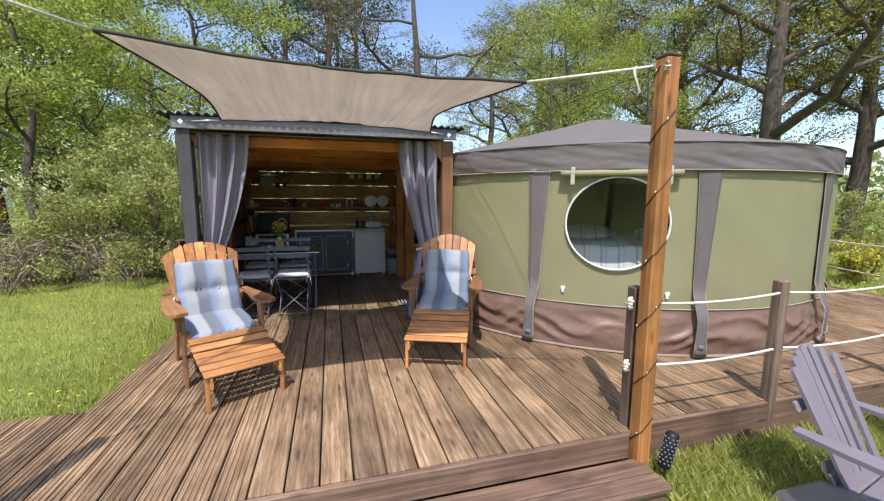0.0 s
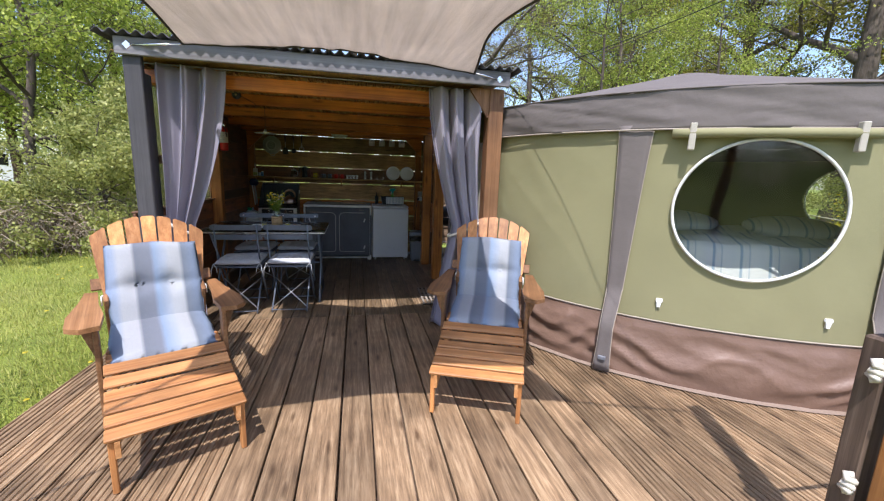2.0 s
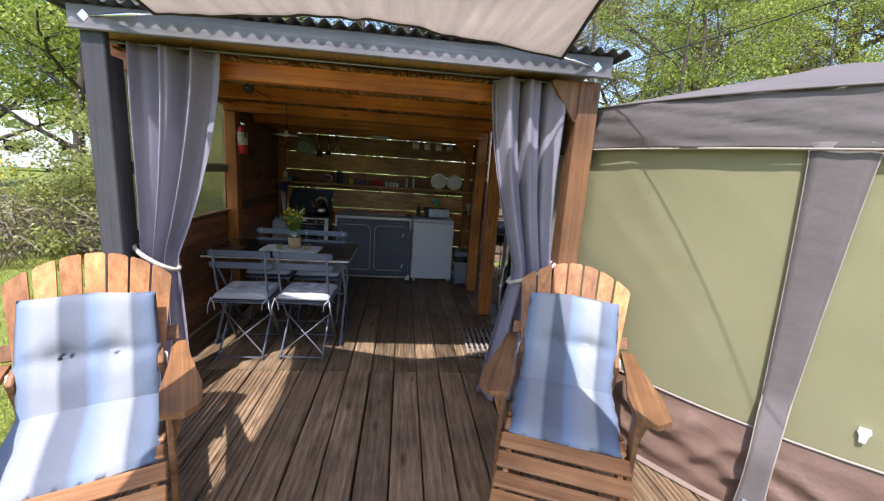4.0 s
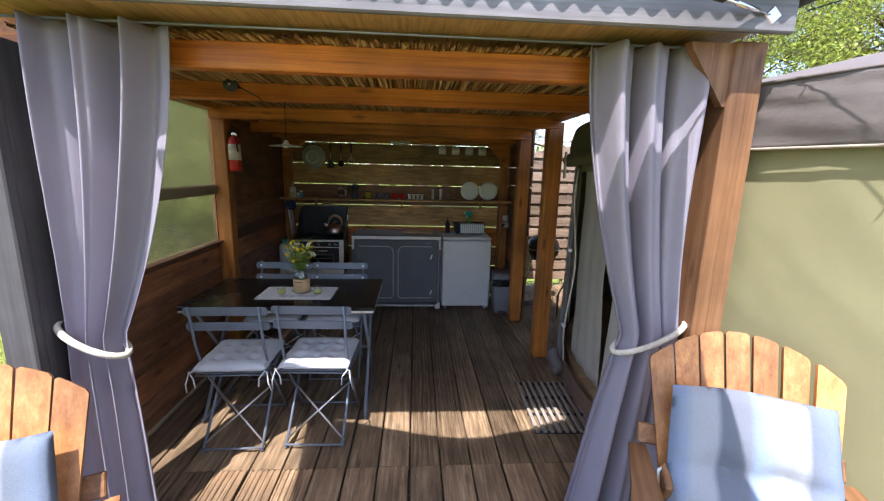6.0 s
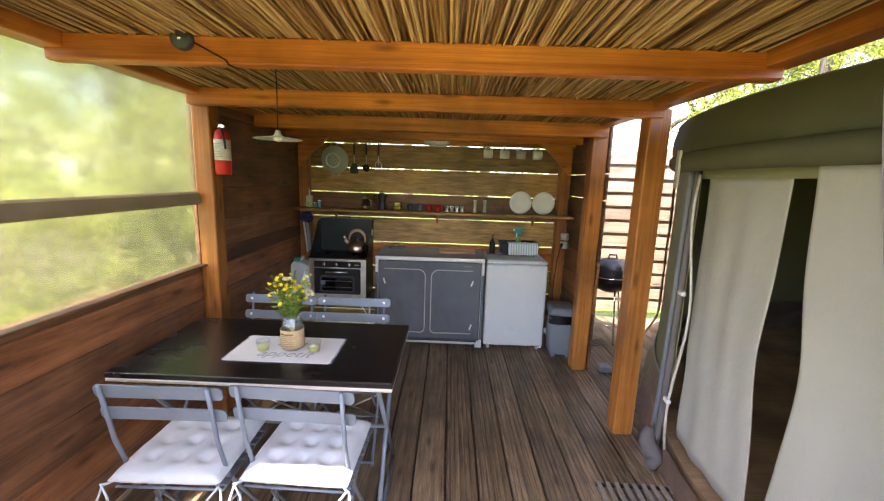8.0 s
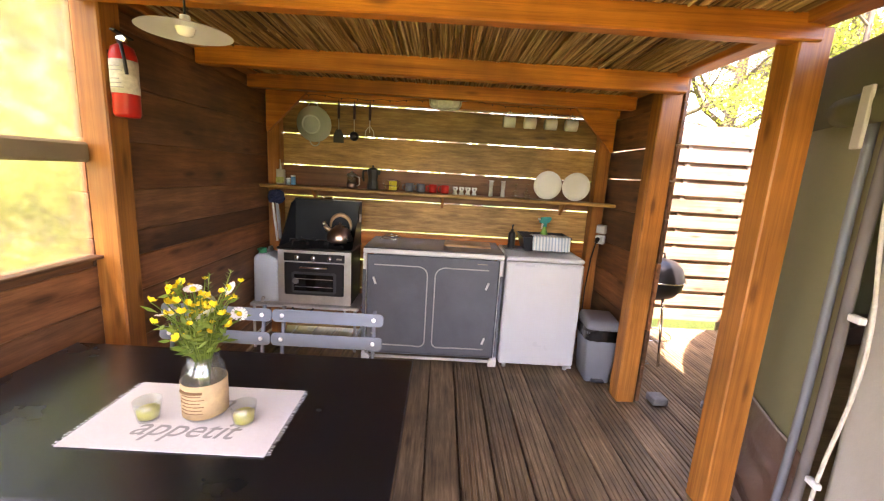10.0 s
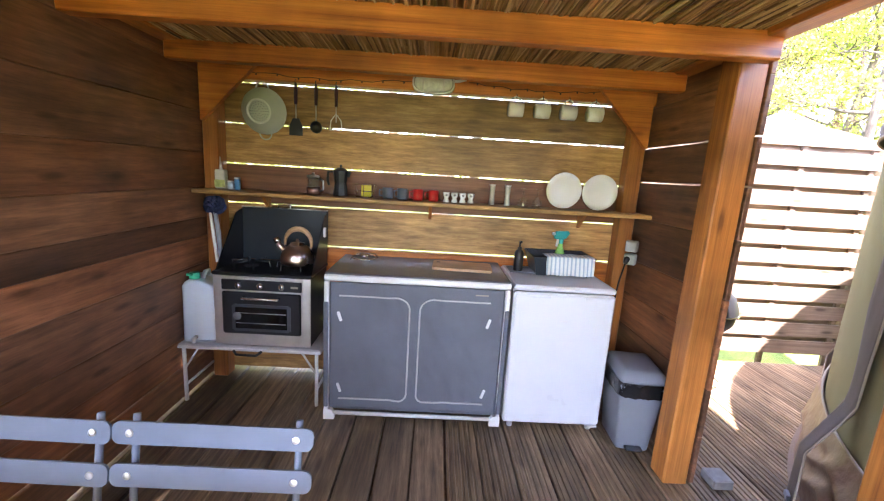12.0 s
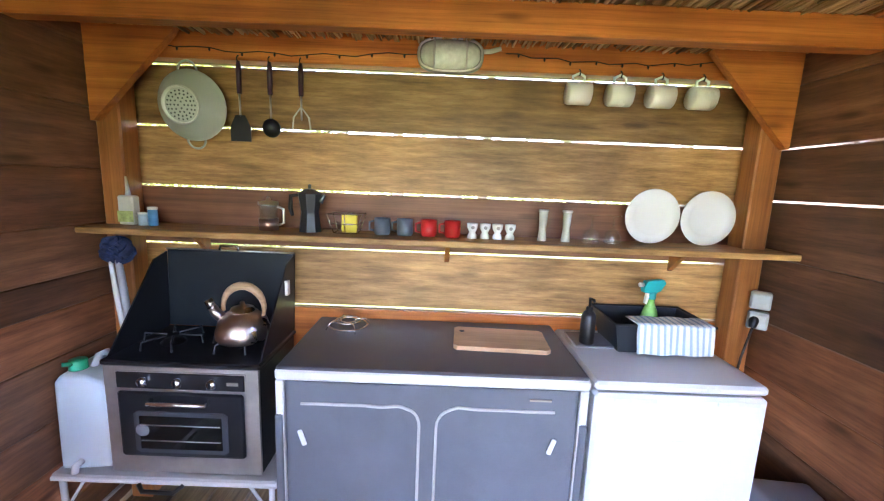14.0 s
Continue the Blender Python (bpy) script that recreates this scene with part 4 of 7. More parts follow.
# ---- fence panel, grill, garden things ----
fence = thing("fence_panel", "pale slatted timber fence panel with arched top", "fence", (0, 0, 0))
FX0, FX1, FY = 1.30, 3.15, 9.98
for i in range(12):
    z = 0.06 + i * 0.158
    arch = [(FX0, z), (FX1, z), (FX1, z + 0.118), (FX0, z + 0.118)]
    if i == 11:
        arch = [(FX0, z), (FX1, z)] + [(FX1 + (FX0 - FX1) * k / 16, z + 0.05 + 0.13 * math.sin(math.pi * k / 16)) for k in range(17)]
    part("slat", P(arch, 0.014, pose(0, FY, 0)), FENCE, fence)
    if i < 11:
        part("slat", P([(FX0, z + 0.10), (FX1, z + 0.10), (FX1, z + 0.176), (FX0, z + 0.176)], 0.014, pose(0, FY + 0.044, 0)), FENCE, fence)
for x in (FX0 + 0.05, (FX0 + FX1) / 2 - 0.3, (FX0 + FX1) / 2 + 0.3, FX1 - 0.05):
    part("batten", B(x - 0.022, x + 0.022, FY + 0.015, FY + 0.043, -0.1, 1.80, 0.003), FENCE, fence)
for x in (FX0 - 0.06, FX1 + 0.06):
    part("fence_post", B(x - 0.045, x + 0.045, FY - 0.02, FY + 0.07, GZ - 0.1, 2.0, 0.006), FENCE, fence)

grill = thing("kettle_grill", "black kettle charcoal grill on three legs", "grill", (1.35, 9.20, 0.0))
part("bowl", L([(0.0, 0.50), (0.07, 0.505), (0.14, 0.54), (0.185, 0.60), (0.2, 0.665), (0.192, 0.665), (0.175, 0.605), (0.0, 0.52)], 32), BLACK, grill, "black enamel bowl", True)
part("lid", L([(0.205, 0.672), (0.2, 0.70), (0.175, 0.77), (0.12, 0.82), (0.05, 0.84), (0.0, 0.843)], 32), BLACK, grill, "black enamel lid", True)
part("rim", L([(0.203, 0.664), (0.212, 0.667), (0.205, 0.674)], 32), CHROME, grill, "", True)
part("lid_handle", T([(-0.04, 0, 0.84), (-0.035, 0, 0.875), (0.035, 0, 0.875), (0.04, 0, 0.84)], 0.009, 8), BLACK, grill, "", True)
for a in (30, 150, 270):
    c, s = math.cos(radians(a)), math.sin(radians(a))
    part("leg", T([(0.13 * c, 0.13 * s, 0.56), (0.22 * c, 0.22 * s, 0.012)], 0.010, 8), CHROME, grill, "grey metal leg", True)
part("shelf", T([(0.17 * math.cos(i * math.tau / 24), 0.17 * math.sin(i * math.tau / 24), 0.20) for i in range(24)], 0.005, 6, closed=True), CHROME, grill, "", True)
for k in range(-3, 4):
    w = math.sqrt(0.17 ** 2 - (k * 0.045) ** 2)
    part("shelf_wire", T([(k * 0.045, -w, 0.20), (k * 0.045, w, 0.20)], 0.003, 5), CHROME, grill, "", True)
tongs = thing("grill_tools", "pile of dark grill tongs and tools on the deck", "tool", (1.12, 8.98, 0.006), 20)
for k in range(4):
    part("rod", T([(-0.12 + 0.02 * k, -0.04 + k * 0.025, 0.006 + k * 0.006), (0.18, -0.02 + k * 0.02, 0.01 + k * 0.01)], 0.006, 6), DGREYPL, tongs, "", True)
single("paver", B(-0.05, 0.05, -0.05, 0.05, 0, 0.05, 0.006), plain("grey_concrete", (0.22, 0.22, 0.21), 0.9, 0, 0.2, 20, 0.4), "small grey concrete block beside the post", "block", at=(1.07, 8.47, 0.002))

MAUVE = plain("mauve_grey_plastic", (0.19, 0.165, 0.185), 0.5, 0, 0.08, 6, 0.15)
def plastic_chair(at, turn):
    """Moulded garden chair, facing -y in its own frame."""
    t = thing("plastic_garden_chair", "mauve grey moulded plastic slat-back garden chair on the grass", "chair", at, turn, "plastic garden chairs")
    bk = pose(0, 0.22, 0.28, -26)
    for k in range(-3, 4):
        c0, c1, top = k * 0.064, k * 0.078, 0.70 - 0.009 * k * k
        part("back_slat", P([(c0 - 0.027, 0), (c0 + 0.027, 0), (c1 + 0.032, top - 0.015), (c1 + 0.018, top), (c1 - 0.018, top), (c1 - 0.032, top - 0.015)], 0.016, bk @ Matrix.Translation((0, -0.0035 * k * k, 0))), MAUVE, t)
    for z, w in ((0.05, 0.22), (0.42, 0.27)):
        part("back_rail", box(bmesh.new(), -w, w, 0.017, 0.04, z - 0.03, z + 0.03, 0.006, bk), MAUVE, t)
    for k in range(6):
        part("seat_slat", box(bmesh.new(), -0.25, 0.25, -0.038, 0.038, 0, 0.018, 0.006, pose(0, -0.22 + k * 0.085, 0.37 - k * 0.016, -10)), MAUVE, t)
    for s in (-1, 1):
        o = [(-0.05, -0.30), (0.06, -0.32), (0.08, -0.1), (0.06, 0.2), (0.035, 0.40), (-0.03, 0.40), (-0.045, 0.1)]
        part("armrest", P([(x * s, y) for x, y in o], -0.025, pose(s * 0.32, 0, 0.56) @ Matrix(((1, 0, 0, 0), (0, 0, 1, 0), (0, 1, 0, 0), (0, 0, 0, 1)))), MAUVE, t)
        side = Matrix.Translation((s * 0.27, 0, 0)) @ Matrix(((0, 1, 0, 0), (1, 0, 0, 0), (0, 0, 1, 0), (0, 0, 0, 1)))
        part("front_leg", P([(-0.30, 0), (-0.21, 0), (-0.19, 0.53), (-0.29, 0.53)], 0.03, side), MAUVE, t)
        part("rear_leg", P([(-0.27, 0.38), (-0.2, 0.27), (0.30, 0.12), (0.42, 0.0), (0.52, 0.0), (0.46, 0.14), (0.30, 0.30)], 0.03, side), MAUVE, t)
    return t

plastic_chair((2.36, 2.47, GZ + 0.02), 12)
plastic_chair((3.62, 2.42, GZ + 0.02), 8)

lamp = thing("garden_spike_lamp", "black perforated garden spike lamp in the grass", "lamp", (1.585, 3.19, 0), 0)
m4 = pose(0, 0, 0, 0, 14, 0)
part("spike", tube(bmesh.new(), [(-0.05, 0, GZ - 0.05), (-0.02, 0, -0.14)], 0.008, 8), BLACK, lamp, "", True)
part("housing", lathe(bmesh.new(), [(0, -0.16), (0.035, -0.16), (0.038, -0.155), (0.038, 0.045), (0.03, 0.055), (0.0, 0.055)], 20, (0, 0, 0), m4), BLACK, lamp, "", True)
for a in range(0, 360, 36):
    for z in np.arange(-0.13, 0.04, 0.022):
        p = m4 @ Vector((0.0385 * math.cos(radians(a + z * 800)), 0.0385 * math.sin(radians(a + z * 800)), z))
        bm = bmesh.new()
        bmesh.ops.create_icosphere(bm, subdivisions=1, radius=0.0055, matrix=Matrix.Translation(p))
        part("dimple", bm, GREYPL, lamp)

# ---- dining corner ----
table = thing("dining_table", "black lacquered folding table with slim steel legs", "table", (-1.055, 7.02, 0))
part("tabletop", B(-0.57, 0.57, -0.32, 0.32, 0.742, 0.768, 0.004), TABLEBLK, table)
part("edge_trim", B(-0.568, 0.568, -0.318, 0.318, 0.728, 0.7415, 0.002), STEEL, table, "thin steel edge under the top")
for s in (-1, 1):
    for u in (-1, 1):
        part("leg", T([(s * 0.50, u * 0.27, 0.728), (s * 0.50, -u * 0.27 , 0.012)], 0.011, 8), CHAIRGREY, table, "", True)
    part("foot_bar", T([(s * 0.50, -0.29, 0.012), (s * 0.50, 0.29, 0.012)], 0.011, 8), CHAIRGREY, table, "", True)
part("stretcher", T([(-0.50, 0, 0.37), (0.50, 0, 0.37)], 0.009, 8), CHAIRGREY, table, "", True)

PALECUSH = cloth("pale_grey_tufted_cotton", (0.50, 0.51, 0.525), 600, 0.06, 0.95, 0.4, 6)
def bistro_chair(at, turn, cushion=True):
    """Folding chair with two back slats. Local: faces -y ... back rest at +y."""
    t = thing("folding_chair", "blue grey folding metal bistro chair with two back slats", "chair", at, turn, "folding chairs round the table")
    for s in (-1, 1):
        x = s * 0.18
        part("back_leg", T([(x, -0.20, 0.008), (x, 0.10, 0.45), (x, 0.155, 0.62), (x, 0.195, 0.845)], 0.008, 8), CHAIRGREY, t, "", True)
        part("front_leg", T([(x * 0.88, 0.23, 0.008), (x * 0.88, -0.16, 0.44)], 0.008, 8), CHAIRGREY, t, "", True)
    for y, w in ((-0.20, 0.19), (0.23, 0.167)):
        part("foot_bar", T([(-w, y, 0.03), (w, y, 0.03)], 0.006, 8), CHAIRGREY, t, "", True)
    part("cross_brace", T([(-0.165, 0.20, 0.04), (0.165, 0.02, 0.30)], 0.006, 6), STEEL, t, "", True)
    part("cross_brace", T([(0.165, 0.20, 0.04), (-0.165, 0.02, 0.30)], 0.006, 6), STEEL, t, "", True)
    for z, y in ((0.724, 0.166), (0.815, 0.184)):
        o = [(0.202 * cx + 0.016 * math.cos(a), 0.009 * cz + 0.016 * math.sin(a)) for cx, cz, a0 in ((-1, -1, 180), (1, -1, 270), (1, 1, 0), (-1, 1, 90)) for a in (radians(a0), radians(a0 + 30), radians(a0 + 60), radians(a0 + 90))]
        part("back_slat", P(o, 0.006, pose(0, y - 0.016, z, -10)), CHAIRGREY, t)
        for sx in (-0.18, 0.18):
            part("rivet", lathe(bmesh.new(), [(0, 0.004), (0.008, 0.002), (0.009, 0)], 10, (0, 0, 0), pose(sx, y - 0.017, z, 80)), STEEL, t)
    for k in range(8):
        part("seat_slat", B(-0.20, 0.20, -0.20 + k * 0.045, -0.165 + k * 0.045, 0.442, 0.452, 0.002), CHAIRGREY, t)
    part("seat_frame", T([(-0.19, -0.20, 0.438), (0.19, -0.20, 0.438), (0.19, 0.16, 0.438), (-0.19, 0.16, 0.438)], 0.006, 6, closed=True), CHAIRGREY, t, "", True)
    return t

def seat_cushion(at, turn):
    t = thing("seat_cushion", "pale grey tufted seat cushion on the folding chair", "cushion", at, turn, "seat cushions of the folding chairs")
    bm = bmesh.new()
    tu = [(x, y) for x in (-0.5, 0, 0.5) for y in (-0.5, 0, 0.5)]
    def f(side):
        def g(u, v):
            x, y = u * 2 - 1, v * 2 - 1
            e = max(0.0, (1 - abs(x) ** 8) * (1 - abs(y) ** 8)) ** 0.45
            d = 0.032 * e
            for a, b in tu:
                d -= 0.020 * math.exp(-((x - a) ** 2 + (y - b) ** 2) / 0.016) * e
            return (x * 0.195, y * 0.19, 0.482 + side * d * (1 if side > 0 else 0.7) + 0.004 * wob((x, y, side), 2))
        return g
    grid(bm, 36, 36, f(1))
    grid(bm, 36, 36, f(-1))
    bmesh.ops.remove_doubles(bm, verts=bm.verts, dist=0.0006)
    bmesh.ops.recalc_face_normals(bm, faces=bm.faces)
    part("pad", bm, PALECUSH, t, "", True)
    for s in (-1, 1):
        part("tie", T([(s * 0.18, 0.18, 0.475), (s * 0.205, 0.20, 0.47), (s * 0.215, 0.22, 0.42), (s * 0.225, 0.20, 0.36)], 0.0042, 6), PALECUSH, t, "", True)
        part("tie", T([(s * 0.18, 0.18, 0.475), (s * 0.20, 0.21, 0.485), (s * 0.17, 0.225, 0.45), (s * 0.165, 0.225, 0.40)], 0.0042, 6), PALECUSH, t, "", True)

for x, y, tn in ((-1.255, 6.665, 181), (-0.80, 6.685, 178)):
    bistro_chair((x, y, 0), tn)
    seat_cushion((x, y, 0.002), tn)
for x, y, tn in ((-1.28, 7.395, -1), (-0.84, 7.395, 0)):
    bistro_chair((x, y, 0), tn)
    seat_cushion((x, y, 0.002), tn)

mat_ob = thing("placemat", "white fringed place mat lettered in grey script", "place mat", (-1.005, 6.975, 0.769))
part("cloth", B(-0.228, 0.228, -0.135, 0.135, 0, 0.0022), cloth("white_placemat", (0.66, 0.63, 0.60), 700, 0.04, 0.9, 0.1), mat_ob)
rnd = random.Random(3)
fr = bmesh.new()
for s in (-1, 1):
    for k in range(40):
        y = -0.13 + k * 0.26 / 39
        tube(fr, [(s * 0.226, y, 0.001), (s * (0.235 + 0.006 * rnd.random()), y + rnd.uniform(-0.004, 0.004), 0.001)], 0.0007, 3)
tagged(part("fringe", fr, CERAMIC, mat_ob), kind="stuff")
def lettering(text, size, at, turn, mat, parent, depth=0.0004, shear=0.35):
    cu = bpy.data.curves.new("lettering", "FONT")
    cu.body, cu.size, cu.extrude, cu.shear, cu.align_x = text, size, depth, shear, "CENTER"
    cu.materials.append(mat)
    ob = new("lettering", cu)
    ob.parent = parent
    ob.matrix_local = pose(*at, 0, 0, turn) if not isinstance(at, Matrix) else at
    return ob
INK = plain("grey_ink", (0.30, 0.29, 0.28), 0.8)
lettering("appetit", 0.085, (0.01, -0.085, 0.0026), 0, INK, mat_ob)
lettering("bon", 0.085, (0.0, 0.03, 0.0026), 0, INK, mat_ob)

vase = thing("flower_jar", "glass jar with printed paper band full of wild flowers", "vase", (-0.985, 6.985, 0.7715))
part("jar", L([(0, 0.002), (0.046, 0.002), (0.05, 0.008), (0.05, 0.11), (0.046, 0.13), (0.036, 0.142), (0.036, 0.158), (0.033, 0.158), (0.033, 0.142), (0.043, 0.128), (0.0465, 0.11), (0.0465, 0.01), (0, 0.006)], 32), GLASS, vase, "clear glass jar", True)
part("paper_band", L([(0.0505, 0.012), (0.052, 0.012), (0.052, 0.098), (0.0505, 0.098)], 40), plain("kraft_paper", (0.50, 0.34, 0.18), 0.85, 0, 0.12, 60), vase, "brown paper band with faint print", True)
for k in range(7):
    part("print_bar", tube(bmesh.new(), [(0.0524 * math.cos(radians(a)), 0.0524 * math.sin(radians(a)), 0.028 + k * 0.009) for a in range(228 + 4 * (k % 3), 300 - 7 * (k % 2), 6)], 0.0012 if k < 6 else 0.004, 4), plain("brown_print", (0.20, 0.11, 0.05), 0.9), vase)
def flowers():
    rnd = random.Random(8)
    stems, leaves = bmesh.new(), bmesh.new()
    GREEN = leafy("stem_green", (0.09, 0.15, 0.02), (0.22, 0.30, 0.05))
    YEL, WHT = plain("yellow_petal", (0.75, 0.55, 0.02), 0.6, 0, 0.15, 60), plain("white_petal", (0.80, 0.80, 0.76), 0.6, 0, 0.05, 60)
    tips = []
    for k in range(64):
        a, out, h = rnd.uniform(0, math.tau), rnd.uniform(0.015, 0.10), rnd.uniform(0.21, 0.34)
        top = Vector((out * math.cos(a), out * math.sin(a), h))
        tube(stems, [(0.02 * math.cos(a + 2), 0.02 * math.sin(a + 2), 0.02), (0.02 * math.cos(a), 0.02 * math.sin(a), 0.15), top * 0.7 + Vector((0, 0, 0.06)), top], 0.0014, 4)
        tips.append(top)
        for q in range(5):
            p = Vector((0.02 * math.cos(a), 0.02 * math.sin(a), 0.15)).lerp(top, rnd.uniform(0.1, 0.95))
            d = Vector((rnd.uniform(-1, 1), rnd.uniform(-1, 1), rnd.uniform(-0.2, 0.8))).normalized()
            s = d.orthogonal().normalized() * 0.005
            L0 = rnd.uniform(0.02, 0.045)
            vs = [leaves.verts.new(p), leaves.verts.new(p + d * L0 * 0.5 + s), leaves.verts.new(p + d * L0), leaves.verts.new(p + d * L0 * 0.5 - s)]
            leaves.faces.new(vs)
    for a, out, h in ((0.4, 0.07, 0.37), (2.8, 0.11, 0.33), (1.2, 0.03, 0.36)):
        top = Vector((out * math.cos(a), out * math.sin(a), h))
        base = Vector((0, 0, 0.15))
        tube(stems, [base, base.lerp(top, 0.5), top], 0.0012, 4)
        for q in range(46):
            p = base.lerp(top, 0.45 + 0.55 * q / 45)
            d = Vector((math.cos(q * 2.4), math.sin(q * 2.4), 0.7)).normalized() * (0.026 - 0.014 * q / 45)
            w = d.orthogonal().normalized() * 0.0012
            leaves.faces.new([leaves.verts.new(x) for x in (p - w, p + d, p + w)])
    tagged(part("foliage", stems, GREEN, vase), kind="stuff")
    tagged(part("greenery", leaves, GREEN, vase), kind="stuff")
    for k, p in enumerate(tips):
        kind = 0 if k % 7 == 0 else 1
        tilt = pose(*p, rnd.uniform(-50, 50), rnd.uniform(-50, 50), rnd.uniform(0, 360))
        bm = bmesh.new()
        if kind == 0:
            for j in range(14):
                a = j * math.tau / 14
                d, s = Vector((math.cos(a), math.sin(a), 0.1)), Vector((-math.sin(a), math.cos(a), 0))
                bm.faces.new([bm.verts.new(tilt @ v) for v in (d * 0.006 - s * 0.002, d * 0.019 - s * 0.0036, d * 0.021 + s * 0.001, d * 0.019 + s * 0.0036, d * 0.006 + s * 0.002)])
            fl = part("daisy", bm, WHT, vase, "white daisy with yellow heart")
            c = lathe(bmesh.new(), [(0.0075, 0), (0.006, 0.004), (0, 0.006)], 10, (0, 0, 0), tilt)
            part("heart", c, YEL, fl)
        else:
            r = rnd.uniform(0.006, 0.0125)
            for j in range(6):
                a = j * math.tau / 6
                d, s = Vector((math.cos(a), math.sin(a), 0.9)), Vector((-math.sin(a), math.cos(a), 0))
                bm.faces.new([bm.verts.new(tilt @ v) for v in (Vector(), d * r * 0.6 - s * r * 0.55, d * r, d * r * 0.6 + s * r * 0.55)])
            part("blossom", bm, YEL, vase, "yellow blossom")
flowers()
def tealight(x, y):
    t = thing("candle_glass", "small clear glass with a pale yellow candle", "candle", (x, y, 0.7715), 0, "candle glasses on the table")
    part("glass", L([(0, 0.001), (0.024, 0.001), (0.031, 0.05), (0.0285, 0.05), (0.022, 0.005), (0, 0.005)], 24), GLASS, t, "", True)
    part("candle", L([(0, 0.006), (0.0215, 0.006), (0.024, 0.026), (0, 0.026)], 20), plain("yellow_wax", (0.62, 0.55, 0.12), 0.5), t, "yellow green wax", True)
tealight(-1.105, 6.95)
tealight(-0.875, 6.955)

# window screen on the left
MESH = film_mat("olive_mesh", 0.02, (0.66, 0.66, 0.57), 0.78, (0.30, 0.29, 0.17), 0.13)
FILM = film_mat("clear_film", 0.03, (0.70, 0.70, 0.62), 0.88, (0.30, 0.31, 0.18), 0.12)
netting(MESH, 0.22)
netting(FILM, 0.25)
scr = thing("window_screen", "fine mesh roller blind half lowered over the window opening", "blind", (0, 0, 0))
part("mesh", B(-1.7995, -1.798, 6.05, 7.645, 1.43, 2.08), MESH, scr, "see-through olive mesh")
part("bottom_bar", B(-1.805, -1.775, 6.04, 7.648, 1.362, 1.438, 0.010), cloth("brown_bar_cloth", (0.30, 0.24, 0.155), 600, through_light=0.15), scr, "brown weighted bottom bar")
part("film", B(-1.8115, -1.8105, 6.05, 7.645, 0.985, 1.43), FILM, scr, "clear film in the lower opening")
tagged(part("window_sill", B(-1.845, -1.765, 6.0, 7.65, 0.984, 0.997, 0.003), WALL_Y), "dark timber sill board of the window opening", "sill", kind="structure")

ext = thing("fire_extinguisher", "small red fire extinguisher with white label on the post", "fire extinguisher", (-1.652, 7.69, 1.54))
part("cylinder", L([(0, 0), (0.038, 0.0), (0.045, 0.012), (0.045, 0.22), (0.036, 0.252), (0.016, 0.265), (0, 0.265)], 28), REDP, ext, "", True)
part("label_band", L([(0.0453, 0.085), (0.0458, 0.085), (0.0458, 0.205), (0.0453, 0.205)], 28), plain("cream_label", (0.62, 0.58, 0.48), 0.6, 0, 0.25, 40), ext, "cream printed label", True)
for k, z in enumerate((0.105, 0.12, 0.135, 0.165, 0.18)):
    part("print_bar", tube(bmesh.new(), [(0.0462 * math.cos(radians(a)), 0.0462 * math.sin(radians(a)), z) for a in range(235, 300 - 6 * (k % 3), 8)], 0.0018, 4), INK, ext)
part("valve", B(-0.014, 0.014, -0.014, 0.014, 0.266, 0.293, 0.004), CHROME, ext, "metal valve")
part("lever", box(bmesh.new(), -0.01, 0.01, -0.075, 0.02, 0.294, 0.302, 0.002, pose(0, 0, 0, -6)), BLACK, ext)
part("gauge", lathe(bmesh.new(), [(0, 0.012), (0.013, 0.01), (0.013, 0)], 14, (0.02, -0.016, 0.278), pose(0, 0, 0, 90)), CHROME, ext)
part("nozzle", T([(0.0, -0.02, 0.272), (0.03, -0.045, 0.255), (0.042, -0.05, 0.20), (0.045, -0.048, 0.15)], 0.006, 8), BLACK, ext, "", True)
part("bracket", B(-0.0465, -0.036, -0.018, 0.018, 0.04, 0.24, 0.002), BLACK, ext)

pend = thing("pendant_lamp", "flat white enamel pendant lamp on a thin cord", "lamp", (-1.10, 7.18, 1.715))
part("shade", L([(0.11, 0.0), (0.106, 0.003), (0.03, 0.014), (0.014, 0.02), (0.012, 0.04), (0, 0.042)], 40), WHITE, pend, "white enamel shade", True)
part("inside", L([(0.1075, 0.0005), (0.03, 0.010), (0, 0.011)], 40), WHITE, pend, "", True)
part("bulb", L([(0, -0.012), (0.018, -0.006), (0.024, 0.01), (0.014, 0.03), (0, 0.031)], 16), CERAMIC, pend, "", True)
part("cord", T([(0, 0, 0.04), (0.002, 0, 0.2), (0, 0, 0.365)], 0.003, 6), BLACK, pend, "thin black cord", True)
single("cable", T([(-1.10, 7.18, 2.08), (-1.10, 6.95, 2.078), (-1.10, 6.85, 2.06), (-1.10, 6.848, 1.938), (-1.10, 6.776, 1.937)] + [(-1.105 - 0.01 * i, 6.775, 1.95 + 0.005 * i) for i in range(13)], 0.003, 6), BLACK, "thin black cable along the rafter", "cable", True)
jb = thing("junction_box", "round dark cable junction box on the rafter", "junction box", (-1.255, 6.779, 2.015))
part("body", lathe(bmesh.new(), [(0, 0.03), (0.034, 0.028), (0.038, 0.02), (0.038, 0)], 20, (0, 0, 0), pose(0, 0, 0, 90)), DGREYPL, jb, "", True)
part("screw", lathe(bmesh.new(), [(0, 0.034), (0.008, 0.032), (0.008, 0.028)], 10, (0, 0, 0), pose(0, 0, 0, 90)), CHROME, jb, "", True)

